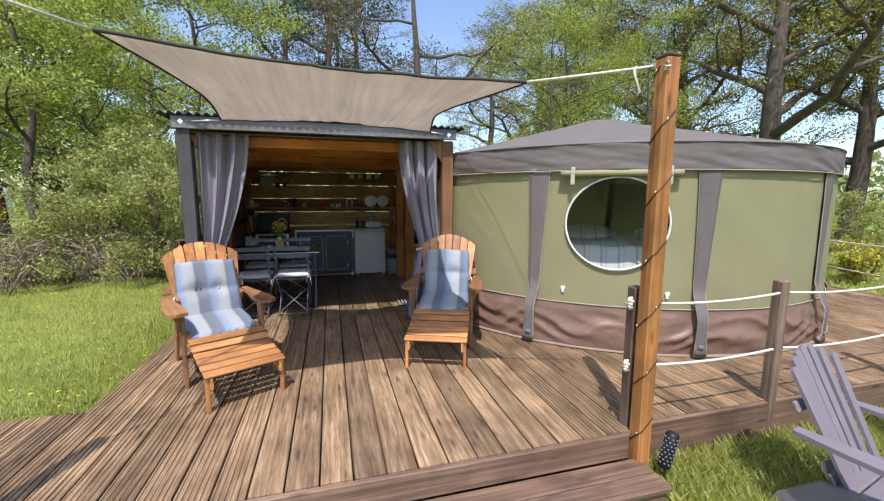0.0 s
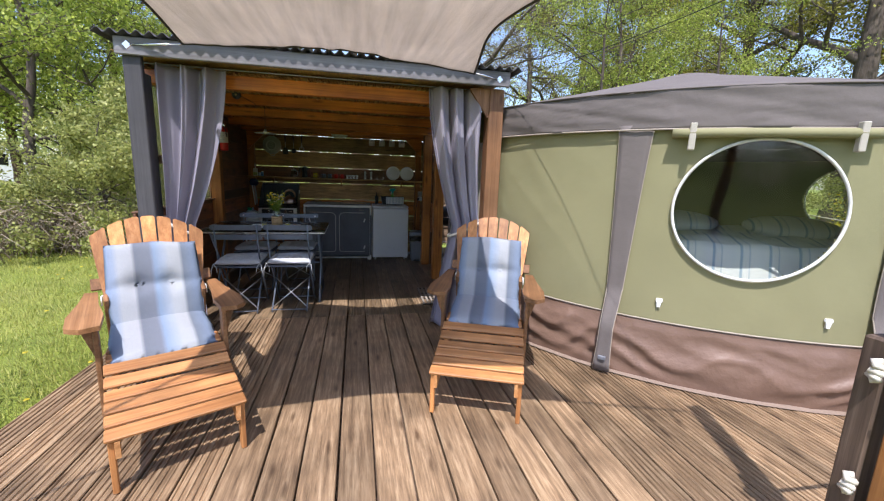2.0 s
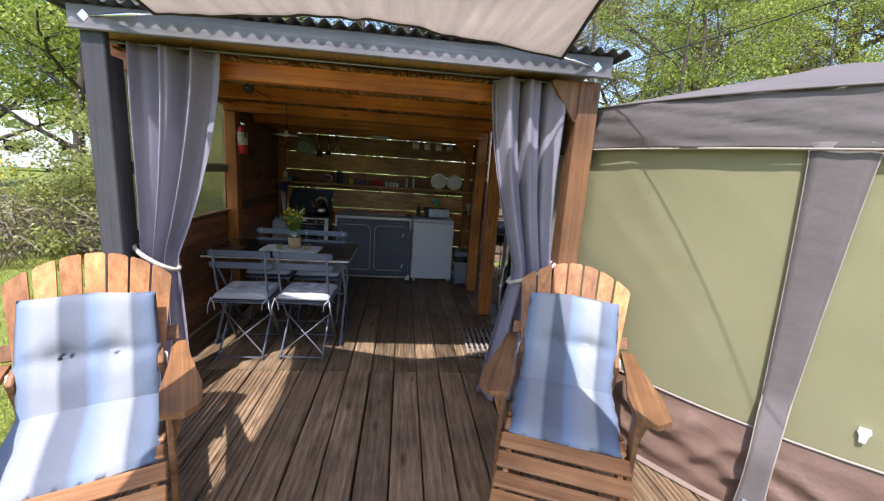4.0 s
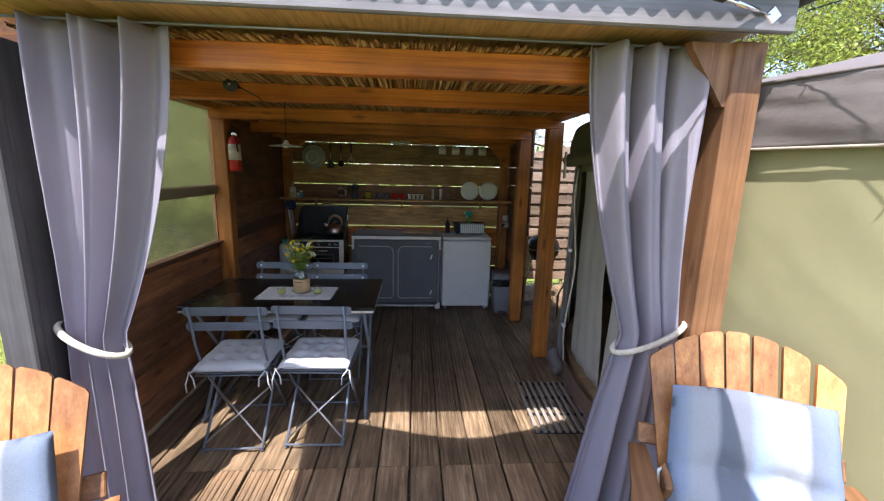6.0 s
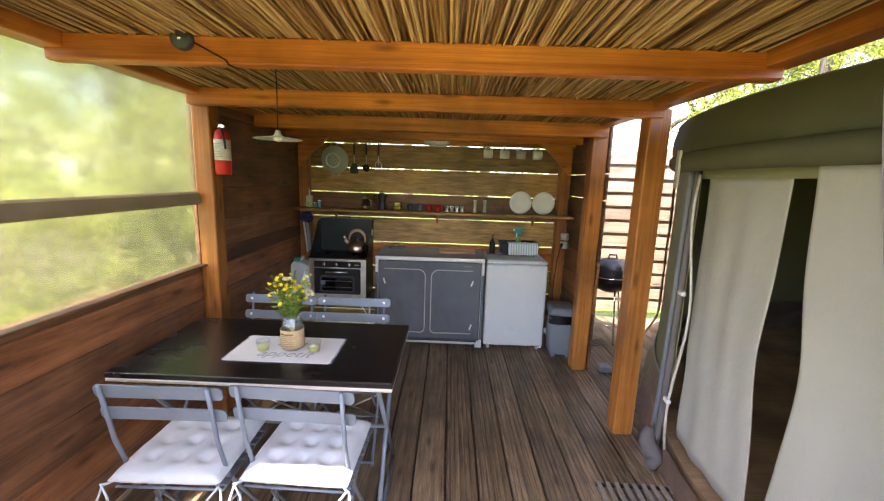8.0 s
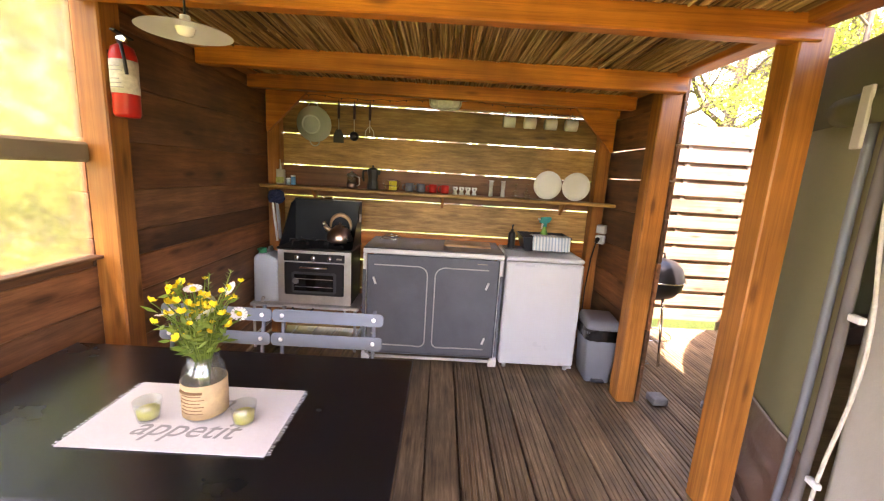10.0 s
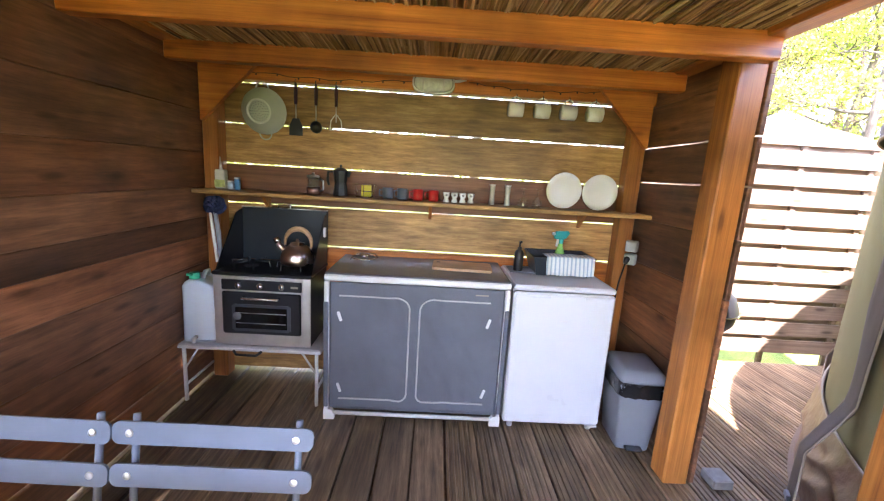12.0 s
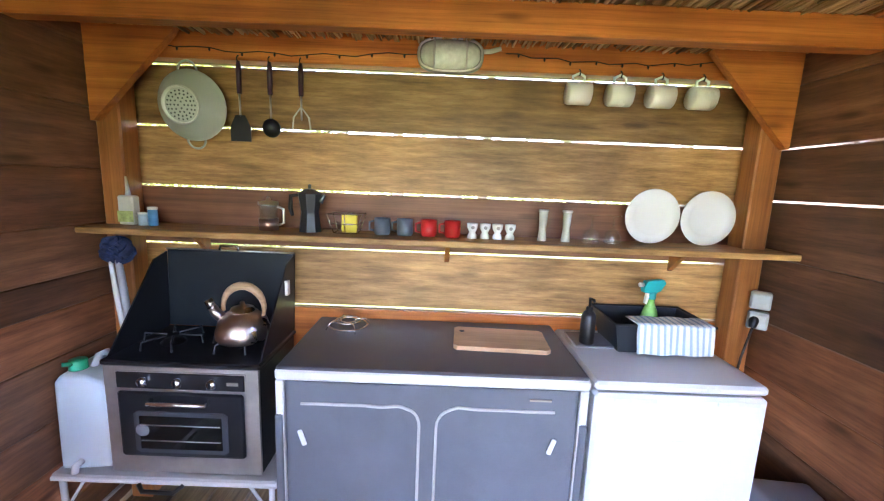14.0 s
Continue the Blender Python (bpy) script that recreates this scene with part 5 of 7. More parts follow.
dm = thing("door_mat", "slatted metal floor mat beside the tent entrance", "mat", (0.71, 6.84, 0.003), -2)
for k in range(9):
    part("slat", B(-0.185 + k * 0.046, -0.185 + k * 0.046 + 0.022, -0.30, 0.30, 0.004, 0.018, 0.002), plain("worn_mat_slats", (0.30, 0.26, 0.22), 0.7, 0, 0.2, 20), dm)
for y in (-0.29, -0.1, 0.1, 0.29):
    part("bar", B(-0.19, 0.205, y - 0.01, y + 0.01, 0.0, 0.009, 0.001), BLACK, dm)

# ---- kitchen ----
shelf = thing("wall_shelf", "long brown timber wall shelf above the cooking corner", "shelf")
part("shelf_board", B(-1.80, 0.915, 9.135, 9.37, 1.216, 1.24, 0.004), WALL_X, shelf)
for x in (-1.45, -0.42, 0.55):
    part("bracket", P([(0, 0), (0.12, 0), (0, -0.10)], 0.02, Matrix.Translation((x, 9.368, 1.2155)) @ Matrix(((0, 1, 0, 0), (-1, 0, 0, 0), (0, 0, 1, 0), (0, 0, 0, 1)))), FRAME_Z, shelf)
tagged(part("board", B(-1.70, 0.81, 9.352, 9.371, 0.66, 0.893, 0.003), FRAME_X), "orange stained board behind the worktop", "wall board", kind="structure")
tagged(part("board", B(-1.70, 0.81, 9.352, 9.371, 1.905, 1.95, 0.003), FRAME_X), "orange stained batten under the beam", "wall board", kind="structure")

stand = thing("camping_table", "low folding camping table with white alu frame", "table", (-1.41, 9.14, 0))
part("tabletop", B(-0.41, 0.41, -0.19, 0.19, 0.335, 0.362, 0.006), plain("pale_table_laminate", (0.50, 0.50, 0.48), 0.4), stand)
part("top_trim", B(-0.415, 0.415, -0.196, 0.196, 0.338, 0.356, 0.004), ALU, stand, "white aluminium edge")
for x in (-0.38, 0.385):
    for y in (-0.17, 0.16):
        part("leg", T([(x, y, 0.336), (x, y, 0.0)], 0.011, 8), ALU, stand, "", True)
        part("brace", T([(x, y, 0.20), (x * 0.78, y, 0.335)], 0.006, 6), ALU, stand, "", True)
    part("foot_bar", T([(x, -0.17, 0.10), (x, 0.16, 0.10)], 0.008, 8), ALU, stand, "", True)
part("carry_handle", T([(-0.08, -0.20, 0.345), (-0.06, -0.212, 0.325), (0.05, -0.212, 0.323), (0.08, -0.20, 0.345)], 0.008, 6), BLACK, stand, "black strap handle", True)

ZT = 0.363
oven = thing("camping_oven", "steel and black gas camping oven with hob and raised lid", "oven", (-1.335, 9.155, ZT))
W = 0.272
part("body", B(-W, W, -0.165, 0.17, 0.0, 0.415, 0.006), BLACK, oven)
part("front_frame", P([(-W, 0), (W, 0), (W, 0.41), (-W, 0.41)], 0.012, pose(0, -0.178, 0.004)), STEEL, oven, "brushed steel front")
part("control_panel", B(-0.225, 0.225, -0.186, -0.1785, 0.335, 0.395, 0.003), BLACK, oven, "black control strip")
part("panel_trim", B(-0.23, 0.23, -0.1822, -0.1785, 0.33, 0.40, 0.002), STEEL, oven)
for x in (-0.125, -0.005, 0.115):
    k = part("knob", lathe(bmesh.new(), [(0, 0.022), (0.014, 0.02), (0.018, 0.012), (0.019, 0)], 20, (0, 0, 0), pose(x, -0.186, 0.365, 90)), CHROME, oven, "chrome knob", True)
    part("pointer", B(x - 0.003, x + 0.003, -0.211, -0.207, 0.355, 0.378), BLACK, k)
part("badge_bar", B(0.165, 0.205, -0.1885, -0.1863, 0.358, 0.37), PIPING, oven)
door = part("oven_door", B(-0.222, 0.222, -0.192, -0.1785, 0.075, 0.325, 0.008), BLACK, oven, "black oven door")
part("window_frame", P([(-0.165, 0.105), (-0.15, 0.095), (0.15, 0.095), (0.165, 0.105), (0.165, 0.245), (0.15, 0.255), (-0.15, 0.255), (-0.165, 0.245)], 0.004, pose(0, -0.1962, 0)), DGREYPL, door)
part("oven_window", B(-0.145, 0.145, -0.1985, -0.1965, 0.112, 0.238, 0.002), DARKGLASS, door, "dark oven window")
for z in (0.145, 0.205):
    part("rack_bar", T([(-0.14, -0.2, z), (0.14, -0.2, z)], 0.0018, 6), STEEL, door, "", True)
part("thermometer", lathe(bmesh.new(), [(0, 0.004), (0.022, 0.003), (0.024, 0)], 20, (0, 0, 0), pose(-0.135, -0.1985, 0.185, 90)), GREYPL, door, "pale round thermometer", True)
part("door_handle", T([(-0.10, -0.192, 0.298), (-0.10, -0.215, 0.295), (0.10, -0.215, 0.295), (0.10, -0.192, 0.298)], 0.008, 8), CHROME, door, "chrome handle bar", True)
part("hob", B(-W - 0.008, W + 0.008, -0.185, 0.175, 0.416, 0.436, 0.006), BLACK, oven, "black hob tray")
for bx in (-0.135, 0.135):
    part("burner", L([(0, 0.452), (0.03, 0.452), (0.036, 0.444), (0.045, 0.437)], 24, (bx, -0.005, 0)), BLACK, oven, "", True)
    for a in range(0, 360, 60):
        c, s = math.cos(radians(a)), math.sin(radians(a))
        part("grate_bar", T([(bx + 0.025 * c, -0.005 + 0.025 * s, 0.468), (bx + 0.11 * c, -0.005 + 0.11 * s, 0.468), (bx + 0.115 * c, -0.005 + 0.115 * s, 0.437)], 0.0035, 5), DGREYPL, oven, "", True)
lid = part("lid", box(bmesh.new(), -W, W, 0, 0.014, 0, 0.335, 0.005, pose(0, 0.168, 0.437, -4)), plain("blue_black_steel", (0.022, 0.028, 0.034), 0.35, 0.4), oven, "raised dark lid")
part("lid_handle", tube(bmesh.new(), [(-0.04, 0.18, 0.772), (-0.035, 0.18, 0.793), (0.035, 0.18, 0.793), (0.04, 0.18, 0.772)], 0.006, 8), CHROME, lid, "", True)
part("lid_edge", tube(bmesh.new(), [(-W, 0.188, 0.771), (W, 0.188, 0.771)], 0.004, 6), STEEL, lid, "", True)
for s in (-1, 1):
    part("wind_shield", P([(-0.16, 0.437), (0.165, 0.437), (0.18, 0.76), (0.10, 0.74)], 0.006, Matrix.Translation((s * (W - 0.003), 0, 0)) @ Matrix(((0, 1, 0, 0), (1, 0, 0, 0), (0, 0, 1, 0), (0, 0, 0, 1)))), BLACK, oven, "black side wind shield")
part("shield_latch", B(W + 0.006, W + 0.02, 0.06, 0.085, 0.62, 0.68, 0.002), CERAMIC, oven)

ket = thing("kettle", "copper coloured whistling kettle with curved handle", "kettle", (-1.185, 9.13, ZT + 0.471))
COPPER = plain("rosy_steel", (0.66, 0.54, 0.46), 0.28, 1.0, 0.1, 10, 0.02)
part("body", L([(0, 0), (0.088, 0), (0.098, 0.012), (0.098, 0.035), (0.085, 0.075), (0.055, 0.105), (0.04, 0.112), (0.0, 0.114)], 36), COPPER, ket, "", True)
part("lid", L([(0.045, 0.111), (0.04, 0.122), (0.01, 0.13), (0.008, 0.145), (0.0, 0.148)], 24), COPPER, ket, "", True)
part("spout", T([(-0.07, 0, 0.07), (-0.105, 0, 0.10), (-0.118, 0, 0.128)], [0.022, 0.018, 0.016], 12), COPPER, ket, "", True)
part("whistle", T([(-0.112, 0, 0.118), (-0.128, 0, 0.148)], [0.02, 0.017], 12), CHROME, ket, "", True)
part("handle", T([(0.005 + 0.078 * math.cos(radians(a)), 0, 0.122 + 0.085 * math.sin(radians(a))) for a in range(-20, 205, 15)][::-1], [0.007, 0.008, 0.010, 0.012, 0.014, 0.015, 0.016, 0.016, 0.016, 0.015, 0.014, 0.012, 0.010, 0.008, 0.007], 12), wood("kettle_handle_wood", (0.3, 0.18, 0.09), (0.45, 0.29, 0.16), (0.55, 0.38, 0.22), "x", 0.4, 1, 0.02, 0.05, False), ket, "wooden grip", True)

can = thing("water_canister", "translucent white water canister with green cap", "canister", (-1.715, 9.08, ZT), 8)
CANPL = plain("milky_plastic", (0.74, 0.83, 0.87), 0.35, 0, 0.04, 5, 0.03)
CANPL.node_tree.nodes["Principled BSDF"].inputs["Transmission Weight"].default_value = 0.25
body = [(-0.085, 0.0), (0.085, 0.0), (0.09, 0.012), (0.09, 0.30), (0.075, 0.34), (0.01, 0.37), (-0.055, 0.375), (-0.085, 0.345), (-0.09, 0.012)]
bm = P(body, 0.20, pose(0, -0.10, 0))
bmesh.ops.bevel(bm, geom=bm.edges[:], offset=0.016, segments=2, affect="EDGES", profile=0.5)
part("tank", bm, CANPL, can, "", True)
part("cap", L([(0, 0.405), (0.026, 0.405), (0.028, 0.40), (0.028, 0.372), (0.03, 0.37)], 20, (-0.03, -0.05, 0.004)), plain("green_plastic", (0.02, 0.36, 0.18), 0.4), can, "green screw cap", True)
part("spout_lever", T([(-0.03, -0.07, 0.40), (-0.055, -0.09, 0.405)], 0.008, 8), plain("green_plastic_2", (0.02, 0.30, 0.16), 0.4), can, "", True)
part("tap", T([(-0.02, -0.098, 0.035), (-0.02, -0.13, 0.035), (-0.02, -0.135, 0.012)], 0.012, 10), CERAMIC, can, "white tap", True)
part("grip", T([(0.0, 0.06, 0.36), (0.01, 0.04, 0.40), (0.01, -0.005, 0.405), (0.0, -0.02, 0.365)], 0.012, 8), CANPL, can, "", True)

CX0, CX1, CY0, CY1, CZ = -0.95, 0.055, 8.84, 9.33, 0.862
cab = thing("camping_cupboard", "folding camping cupboard with dark grey cloth doors and white frame", "cupboard", (0, 0, 0))
part("worktop", B(CX0 + 0.004, CX1 - 0.004, CY0 + 0.006, CY1, CZ - 0.014, CZ, 0.004), plain("dark_grey_laminate", (0.085, 0.085, 0.095), 0.32, 0, 0.05, 20, 0.02), cab, "dark grey laminate top")
part("top_frame", B(CX0, CX1, CY0, CY1 - 0.003, CZ - 0.046, CZ - 0.008, 0.008), ALU, cab, "white aluminium edge")
for x in (CX0 + 0.014, CX1 - 0.014):
    for y in (CY0 + 0.016, CY1 - 0.016):
        part("leg", B(x - 0.013, x + 0.013, y - 0.013, y + 0.013, 0.0, CZ - 0.046, 0.005), ALU, cab)
    part("foot", P([(-0.03, 0), (0.03, 0), (0.03, 0.03), (0.012, 0.06), (-0.03, 0.06)] if x < -0.4 else [(-0.03, 0), (0.03, 0), (0.03, 0.06), (-0.012, 0.06), (-0.03, 0.03)], 0.03, pose(x + (0.016 if x < -0.4 else -0.016), CY0 + 0.001, 0.002)), CERAMIC, cab, "white plastic corner foot")
for y in (CY0 + 0.02, CY1 - 0.02):
    part("bottom_tube", T([(CX0 + 0.03, y, 0.035), (CX1 - 0.03, y, 0.035)], 0.012, 8), ALU, cab, "", True)
def cab_front(u, v):
    x, z = CX0 + 0.03 + (CX1 - CX0 - 0.06) * u, 0.075 + 0.735 * v
    return (x, CY0 + 0.016 - 0.008 * math.sin(u * math.pi * 2) ** 2 * math.sin(v * math.pi) + (0.012 * wob((x * 3 + z * 2, z * 2.5 - x, 0), 1.6, 3) + 0.014 * abs(wob((x * 6 + z * 3.5, z * 2.2 - x * 3, 2), 1.5, 9)) + 0.006 * wob((x * 15 + z * 8, z * 4 - x * 5, 5), 1.5, 4)) * math.sin(u * math.pi), z)
def front_y(x, z):
    u, v = (x - CX0 - 0.03) / (CX1 - CX0 - 0.06), (z - 0.075) / 0.735
    return cab_front(u, v)[1]
thick(part("cloth_front", grid(bmesh.new(), 60, 50, cab_front), CABCLOTH, cab, "dark grey polyester front", True), 0.003)
for x in (CX0 + 0.012, CX1 - 0.012):
    part("cloth_side", B(x - 0.012, x + 0.012, CY0 - 0.004, CY1 - 0.03, 0.08, 0.70, 0.004), CABCLOTH, cab, "dark grey side cloth")
part("cloth_back", B(CX0 + 0.03, CX1 - 0.03, CY1 - 0.03, CY1 - 0.026, 0.07, CZ - 0.05), CABCLOTH, cab)
part("cloth_floor", B(CX0 + 0.03, CX1 - 0.03, CY0 + 0.03, CY1 - 0.032, 0.055, 0.065), CABCLOTH, cab)
mid = (CX0 + CX1) / 2 - 0.012
for s in (-1, 1):
    x0, x1 = mid + s * 0.028, mid + s * 0.41
    r = 0.07
    pts = [(x1, 0.735)] + [(x0 + s * r - s * r * math.sin(a), 0.735 - r + r * math.cos(a)) for a in np.linspace(0, math.pi / 2, 8)] + [(x0 + s * r * 0.6 - s * r * 0.6 * math.cos(a), 0.13 + r * 0.6 - r * 0.6 * math.sin(a)) for a in np.linspace(0, math.pi / 2, 8)] + [(x1, 0.13)]
    fine = []
    for (xa, za), (xb, zb) in zip(pts, pts[1:]):
        for k in range(6):
            fine.append((xa + (xb - xa) * k / 6, za + (zb - za) * k / 6))
    fine.append(pts[-1])
    part("door_zip", T([(x, front_y(x, z) - 0.004, z) for x, z in fine], 0.0052, 6), ZIPGREY, cab, "pale grey zip piping", True)
    for z in (0.20, 0.62):
        x = mid + s * 0.405
        part("toggle", box(bmesh.new(), -0.008, 0.008, -0.005, 0.004, -0.028, 0.028, 0.003, pose(x, front_y(x, z) - 0.012, z, 0, 18 * s)), CERAMIC, cab, "white toggle strap")
part("badge_bar", B(CX1 - 0.19, CX1 - 0.12, CY0 + 0.004, CY0 + 0.008, 0.775, 0.781), PIPING, cab)

tri_ = thing("pot_trivet", "round chrome wire pot trivet", "trivet", (-0.80, 9.21, CZ + 0.001))
for r, z in ((0.075, 0.012), (0.05, 0.03), (0.03, 0.03)):
    part("ring", T([(r * math.cos(i * math.tau / 30), r * math.sin(i * math.tau / 30), z) for i in range(30)], 0.0028, 6, closed=True), CHROME, tri_, "", True)
for a in range(0, 360, 90):
    c, s = math.cos(radians(a + 30)), math.sin(radians(a + 30))
    part("leg", T([(0.03 * c, 0.03 * s, 0.03), (0.07 * c, 0.07 * s, 0.03), (0.09 * c, 0.09 * s, 0.003)], 0.0028, 6), CHROME, tri_, "", True)

bm = P([(-0.175, -0.085), (-0.16, -0.1), (0.16, -0.1), (0.175, -0.085), (0.175, 0.085), (0.16, 0.1), (-0.16, 0.1), (-0.175, 0.085)], 0.016, pose(0, 0, 0.017, -90))
cb = thing("chopping_board", "pale beech chopping board with rounded corners", "chopping board", (-0.20, 9.115, CZ + 0.0005), -3)
part("board", bm, BEECH, cb)
part("hang_hole", lathe(bmesh.new(), [(0, 0.0004), (0.011, 0.0004)], 16, (-0.145, 0.05, 0.0171)), BLACK, cb)

fr_ = thing("fridge", "white under-counter fridge with rounded edges", "fridge", (0.35, 9.09, 0))
part("cabinet", B(-0.275, 0.275, -0.19, 0.235, 0.022, 0.818, 0.008), WHITE, fr_, "white steel body")
part("top_panel", B(-0.28, 0.28, -0.245, 0.237, 0.819, 0.85, 0.010), WHITE, fr_, "white top panel")
fd = part("fridge_door", B(-0.278, 0.278, -0.252, -0.193, 0.035, 0.812, 0.012), WHITE, fr_, "white door")
for x in (-0.15, 0.18):
    part("grip_recess", B(x - 0.07, x + 0.07, -0.2545, -0.248, 0.785, 0.803, 0.003), plain("white_grip", (0.66, 0.68, 0.70), 0.35), fd)
part("badge", B(-0.02, 0.03, -0.2545, -0.252, 0.655, 0.662, 0.001), STEEL, fd, "small metal badge")
for x in (-0.23, 0.23):
    for y in (-0.22, 0.2):
        part("foot", L([(0.016, 0), (0.016, 0.022)], 12, (x, y, 0)), WHITE, fr_)
part("hinge", B(0.22, 0.272, -0.25, -0.20, 0.02, 0.033, 0.003), WHITE, fr_)

FT = 0.8515
tray = thing("drying_tray", "dark plastic washing up tub on the fridge", "dish tub", (0.40, 9.19, FT))
bm = bmesh.new()
a0, a1 = (-0.155, 0.155, -0.10, 0.10), (-0.185, 0.185, -0.125, 0.125)
def rect(b, z, k=0.0):
    return [bm.verts.new(p) for p in ((b[0] + k, b[2] + k, z), (b[1] - k, b[2] + k, z), (b[1] - k, b[3] - k, z), (b[0] + k, b[3] - k, z))]
r1, r2, r3, r4 = rect(a0, 0), rect(a1, 0.115), rect(a1, 0.115, 0.008), rect(a0, 0.006, 0.006)
for p, q in ((r1, r2), (r2, r3), (r3, r4)):
    for i in range(4):
        bm.faces.new((p[i], p[(i + 1) % 4], q[(i + 1) % 4], q[i]))
bm.faces.new(r1[::-1])
bm.faces.new(r4)
part("tub", bm, plain("blue_black_plastic", (0.02, 0.026, 0.034), 0.4), tray)
part("rim", T([(-0.185, -0.125, 0.115), (0.185, -0.125, 0.115), (0.185, 0.125, 0.115), (-0.185, 0.125, 0.115)], 0.006, 6, closed=True), BLACK, tray, "", True)
single("tray_mat", B(-0.215, 0.215, -0.02, 0.13, 0, 0.008, 0.002), GREYPL, "flat grey draining mat on the fridge", "mat", at=(0.31, 9.14, FT - 0.001))
TOWEL = striped("white_blue_striped_towel", [(0.0, (0.72, 0.75, 0.74)), (0.5, (0.74, 0.76, 0.76)), (0.58, (0.36, 0.47, 0.56)), (0.9, (0.38, 0.49, 0.58)), (0.97, (0.73, 0.76, 0.75))], 0, 42)
def towel(u, v):
    x = (u - 0.5) * 0.285
    if v < 0.4:
        return (x, 0.09 - 0.20 * v, 0.123 + 0.004 * wob((x * 9, v, 0), 2))
    k = (v - 0.4) / 0.6
    return (x + 0.006 * wob((x * 9, k, 2), 2), 0.004 - 0.012 - 0.018 * k + 0.006 * math.sin(u * 15) * k, 0.121 - 0.105 * k)
tw = part("tea_towel", grid(bmesh.new(), 40, 30, towel), TOWEL, None, "", True)
tw.matrix_world = pose(0.43, 9.062, FT)
tagged(thick(tw, 0.003), "white and blue striped tea towel hung over the tub", "tea towel")
spray = thing("spray_bottle", "green spray bottle with turquoise trigger head", "bottle", (0.405, 9.20, FT + 0.010), 12)
part("bottle", L([(0, 0), (0.032, 0), (0.036, 0.01), (0.036, 0.085), (0.026, 0.125), (0.014, 0.155), (0.013, 0.175), (0, 0.175)], 20), plain("lime_liquid_plastic", (0.22, 0.50, 0.12), 0.25, 0, 0.15, 20, 0.0), spray, "lime green bottle", True)
part("collar", L([(0.016, 0.172), (0.017, 0.2), (0.0, 0.2)], 16), plain("turquoise_plastic", (0.02, 0.36, 0.34), 0.4), spray, "", True)
part("head", P([(-0.045, 0.215), (-0.04, 0.20), (0.0, 0.195), (0.03, 0.205), (0.05, 0.235), (0.04, 0.25), (-0.035, 0.245)], 0.024, pose(0, -0.012, 0)), plain("turquoise_plastic_2", (0.02, 0.36, 0.34), 0.4), spray, "turquoise trigger head")
part("trigger", P([(-0.025, 0.205), (-0.012, 0.20), (-0.022, 0.15), (-0.03, 0.155)], 0.012, pose(0, -0.006, 0)), CERAMIC, spray)
part("nozzle", T([(-0.044, 0, 0.23), (-0.06, 0, 0.23)], 0.009, 10), CERAMIC, spray, "white nozzle", True)
soap = thing("soap_dispenser", "black pump soap dispenser", "dispenser", (0.145, 9.15, FT + 0.008))
part("bottle", L([(0, 0), (0.026, 0), (0.028, 0.005), (0.028, 0.11), (0.02, 0.125), (0.012, 0.13), (0.012, 0.145), (0, 0.145)], 20), BLACK, soap, "", True)
part("pump", T([(0, 0, 0.145), (0, 0, 0.178), (0.0, -0.035, 0.182), (0, -0.04, 0.175)], [0.005, 0.006, 0.006, 0.004], 8), BLACK, soap, "", True)

bin_ = thing("pedal_bin", "grey plastic pedal bin with a black liner showing", "bin", (0.765, 8.80, 0), -6)
bm = bmesh.new()
b0, b1 = [(-0.085, -0.115), (0.085, -0.115), (0.095, 0.115), (-0.095, 0.115)], [(-0.118, -0.145), (0.118, -0.145), (0.118, 0.145), (-0.118, 0.145)]
def loft(bm, o0, z0, o1, z1):
    a, b = [bm.verts.new((*p, z0)) for p in o0], [bm.verts.new((*p, z1)) for p in o1]
    for i in range(len(a)):
        bm.faces.new((a[i], a[(i + 1) % len(a)], b[(i + 1) % len(a)], b[i]))
    bm.faces.new(a[::-1])
    bm.faces.new(b)
    bmesh.ops.bevel(bm, geom=bm.edges[:], offset=0.018, segments=2, affect="EDGES", profile=0.5)
    return bm
BINPL = plain("mid_grey_plastic", (0.20, 0.215, 0.24), 0.42, 0, 0.05, 5, 0.06)
part("body", loft(bm, b0, 0.0, b1, 0.40), BINPL, bin_, "", True)
def liner(u, v):
    a = u * math.tau
    c, s = math.cos(a), math.sin(a)
    k = 1 / max(abs(c), abs(s))
    k = k ** 0.8
    return (0.124 * c * k + 0.003 * wob((c * 5, s * 5, v), 2), 0.151 * s * k + 0.003 * wob((c * 6, s * 5, v + 3), 2), 0.325 + 0.08 * v + 0.008 * (1 - v) * wob((c * 3, s * 3, v), 2))
part("liner", grid(bmesh.new(), 60, 6, liner, True), plain("black_bag", (0.01, 0.01, 0.011), 0.25, 0, 0.2, 10, 0.3, 40), bin_, "crumpled black bin liner", True)
o2 = [(-0.128, -0.165), (0.128, -0.165), (0.125, 0.15), (-0.125, 0.15)]
o3 = [(-0.10, -0.12), (0.10, -0.12), (0.105, 0.13), (-0.105, 0.13)]
part("lid", loft(bmesh.new(), o2, 0.408, o3, 0.468), BINPL, bin_, "", True)
part("pedal", B(-0.045, 0.045, -0.15, -0.10, 0.018, 0.034, 0.006), DGREYPL, bin_, "dark pedal")

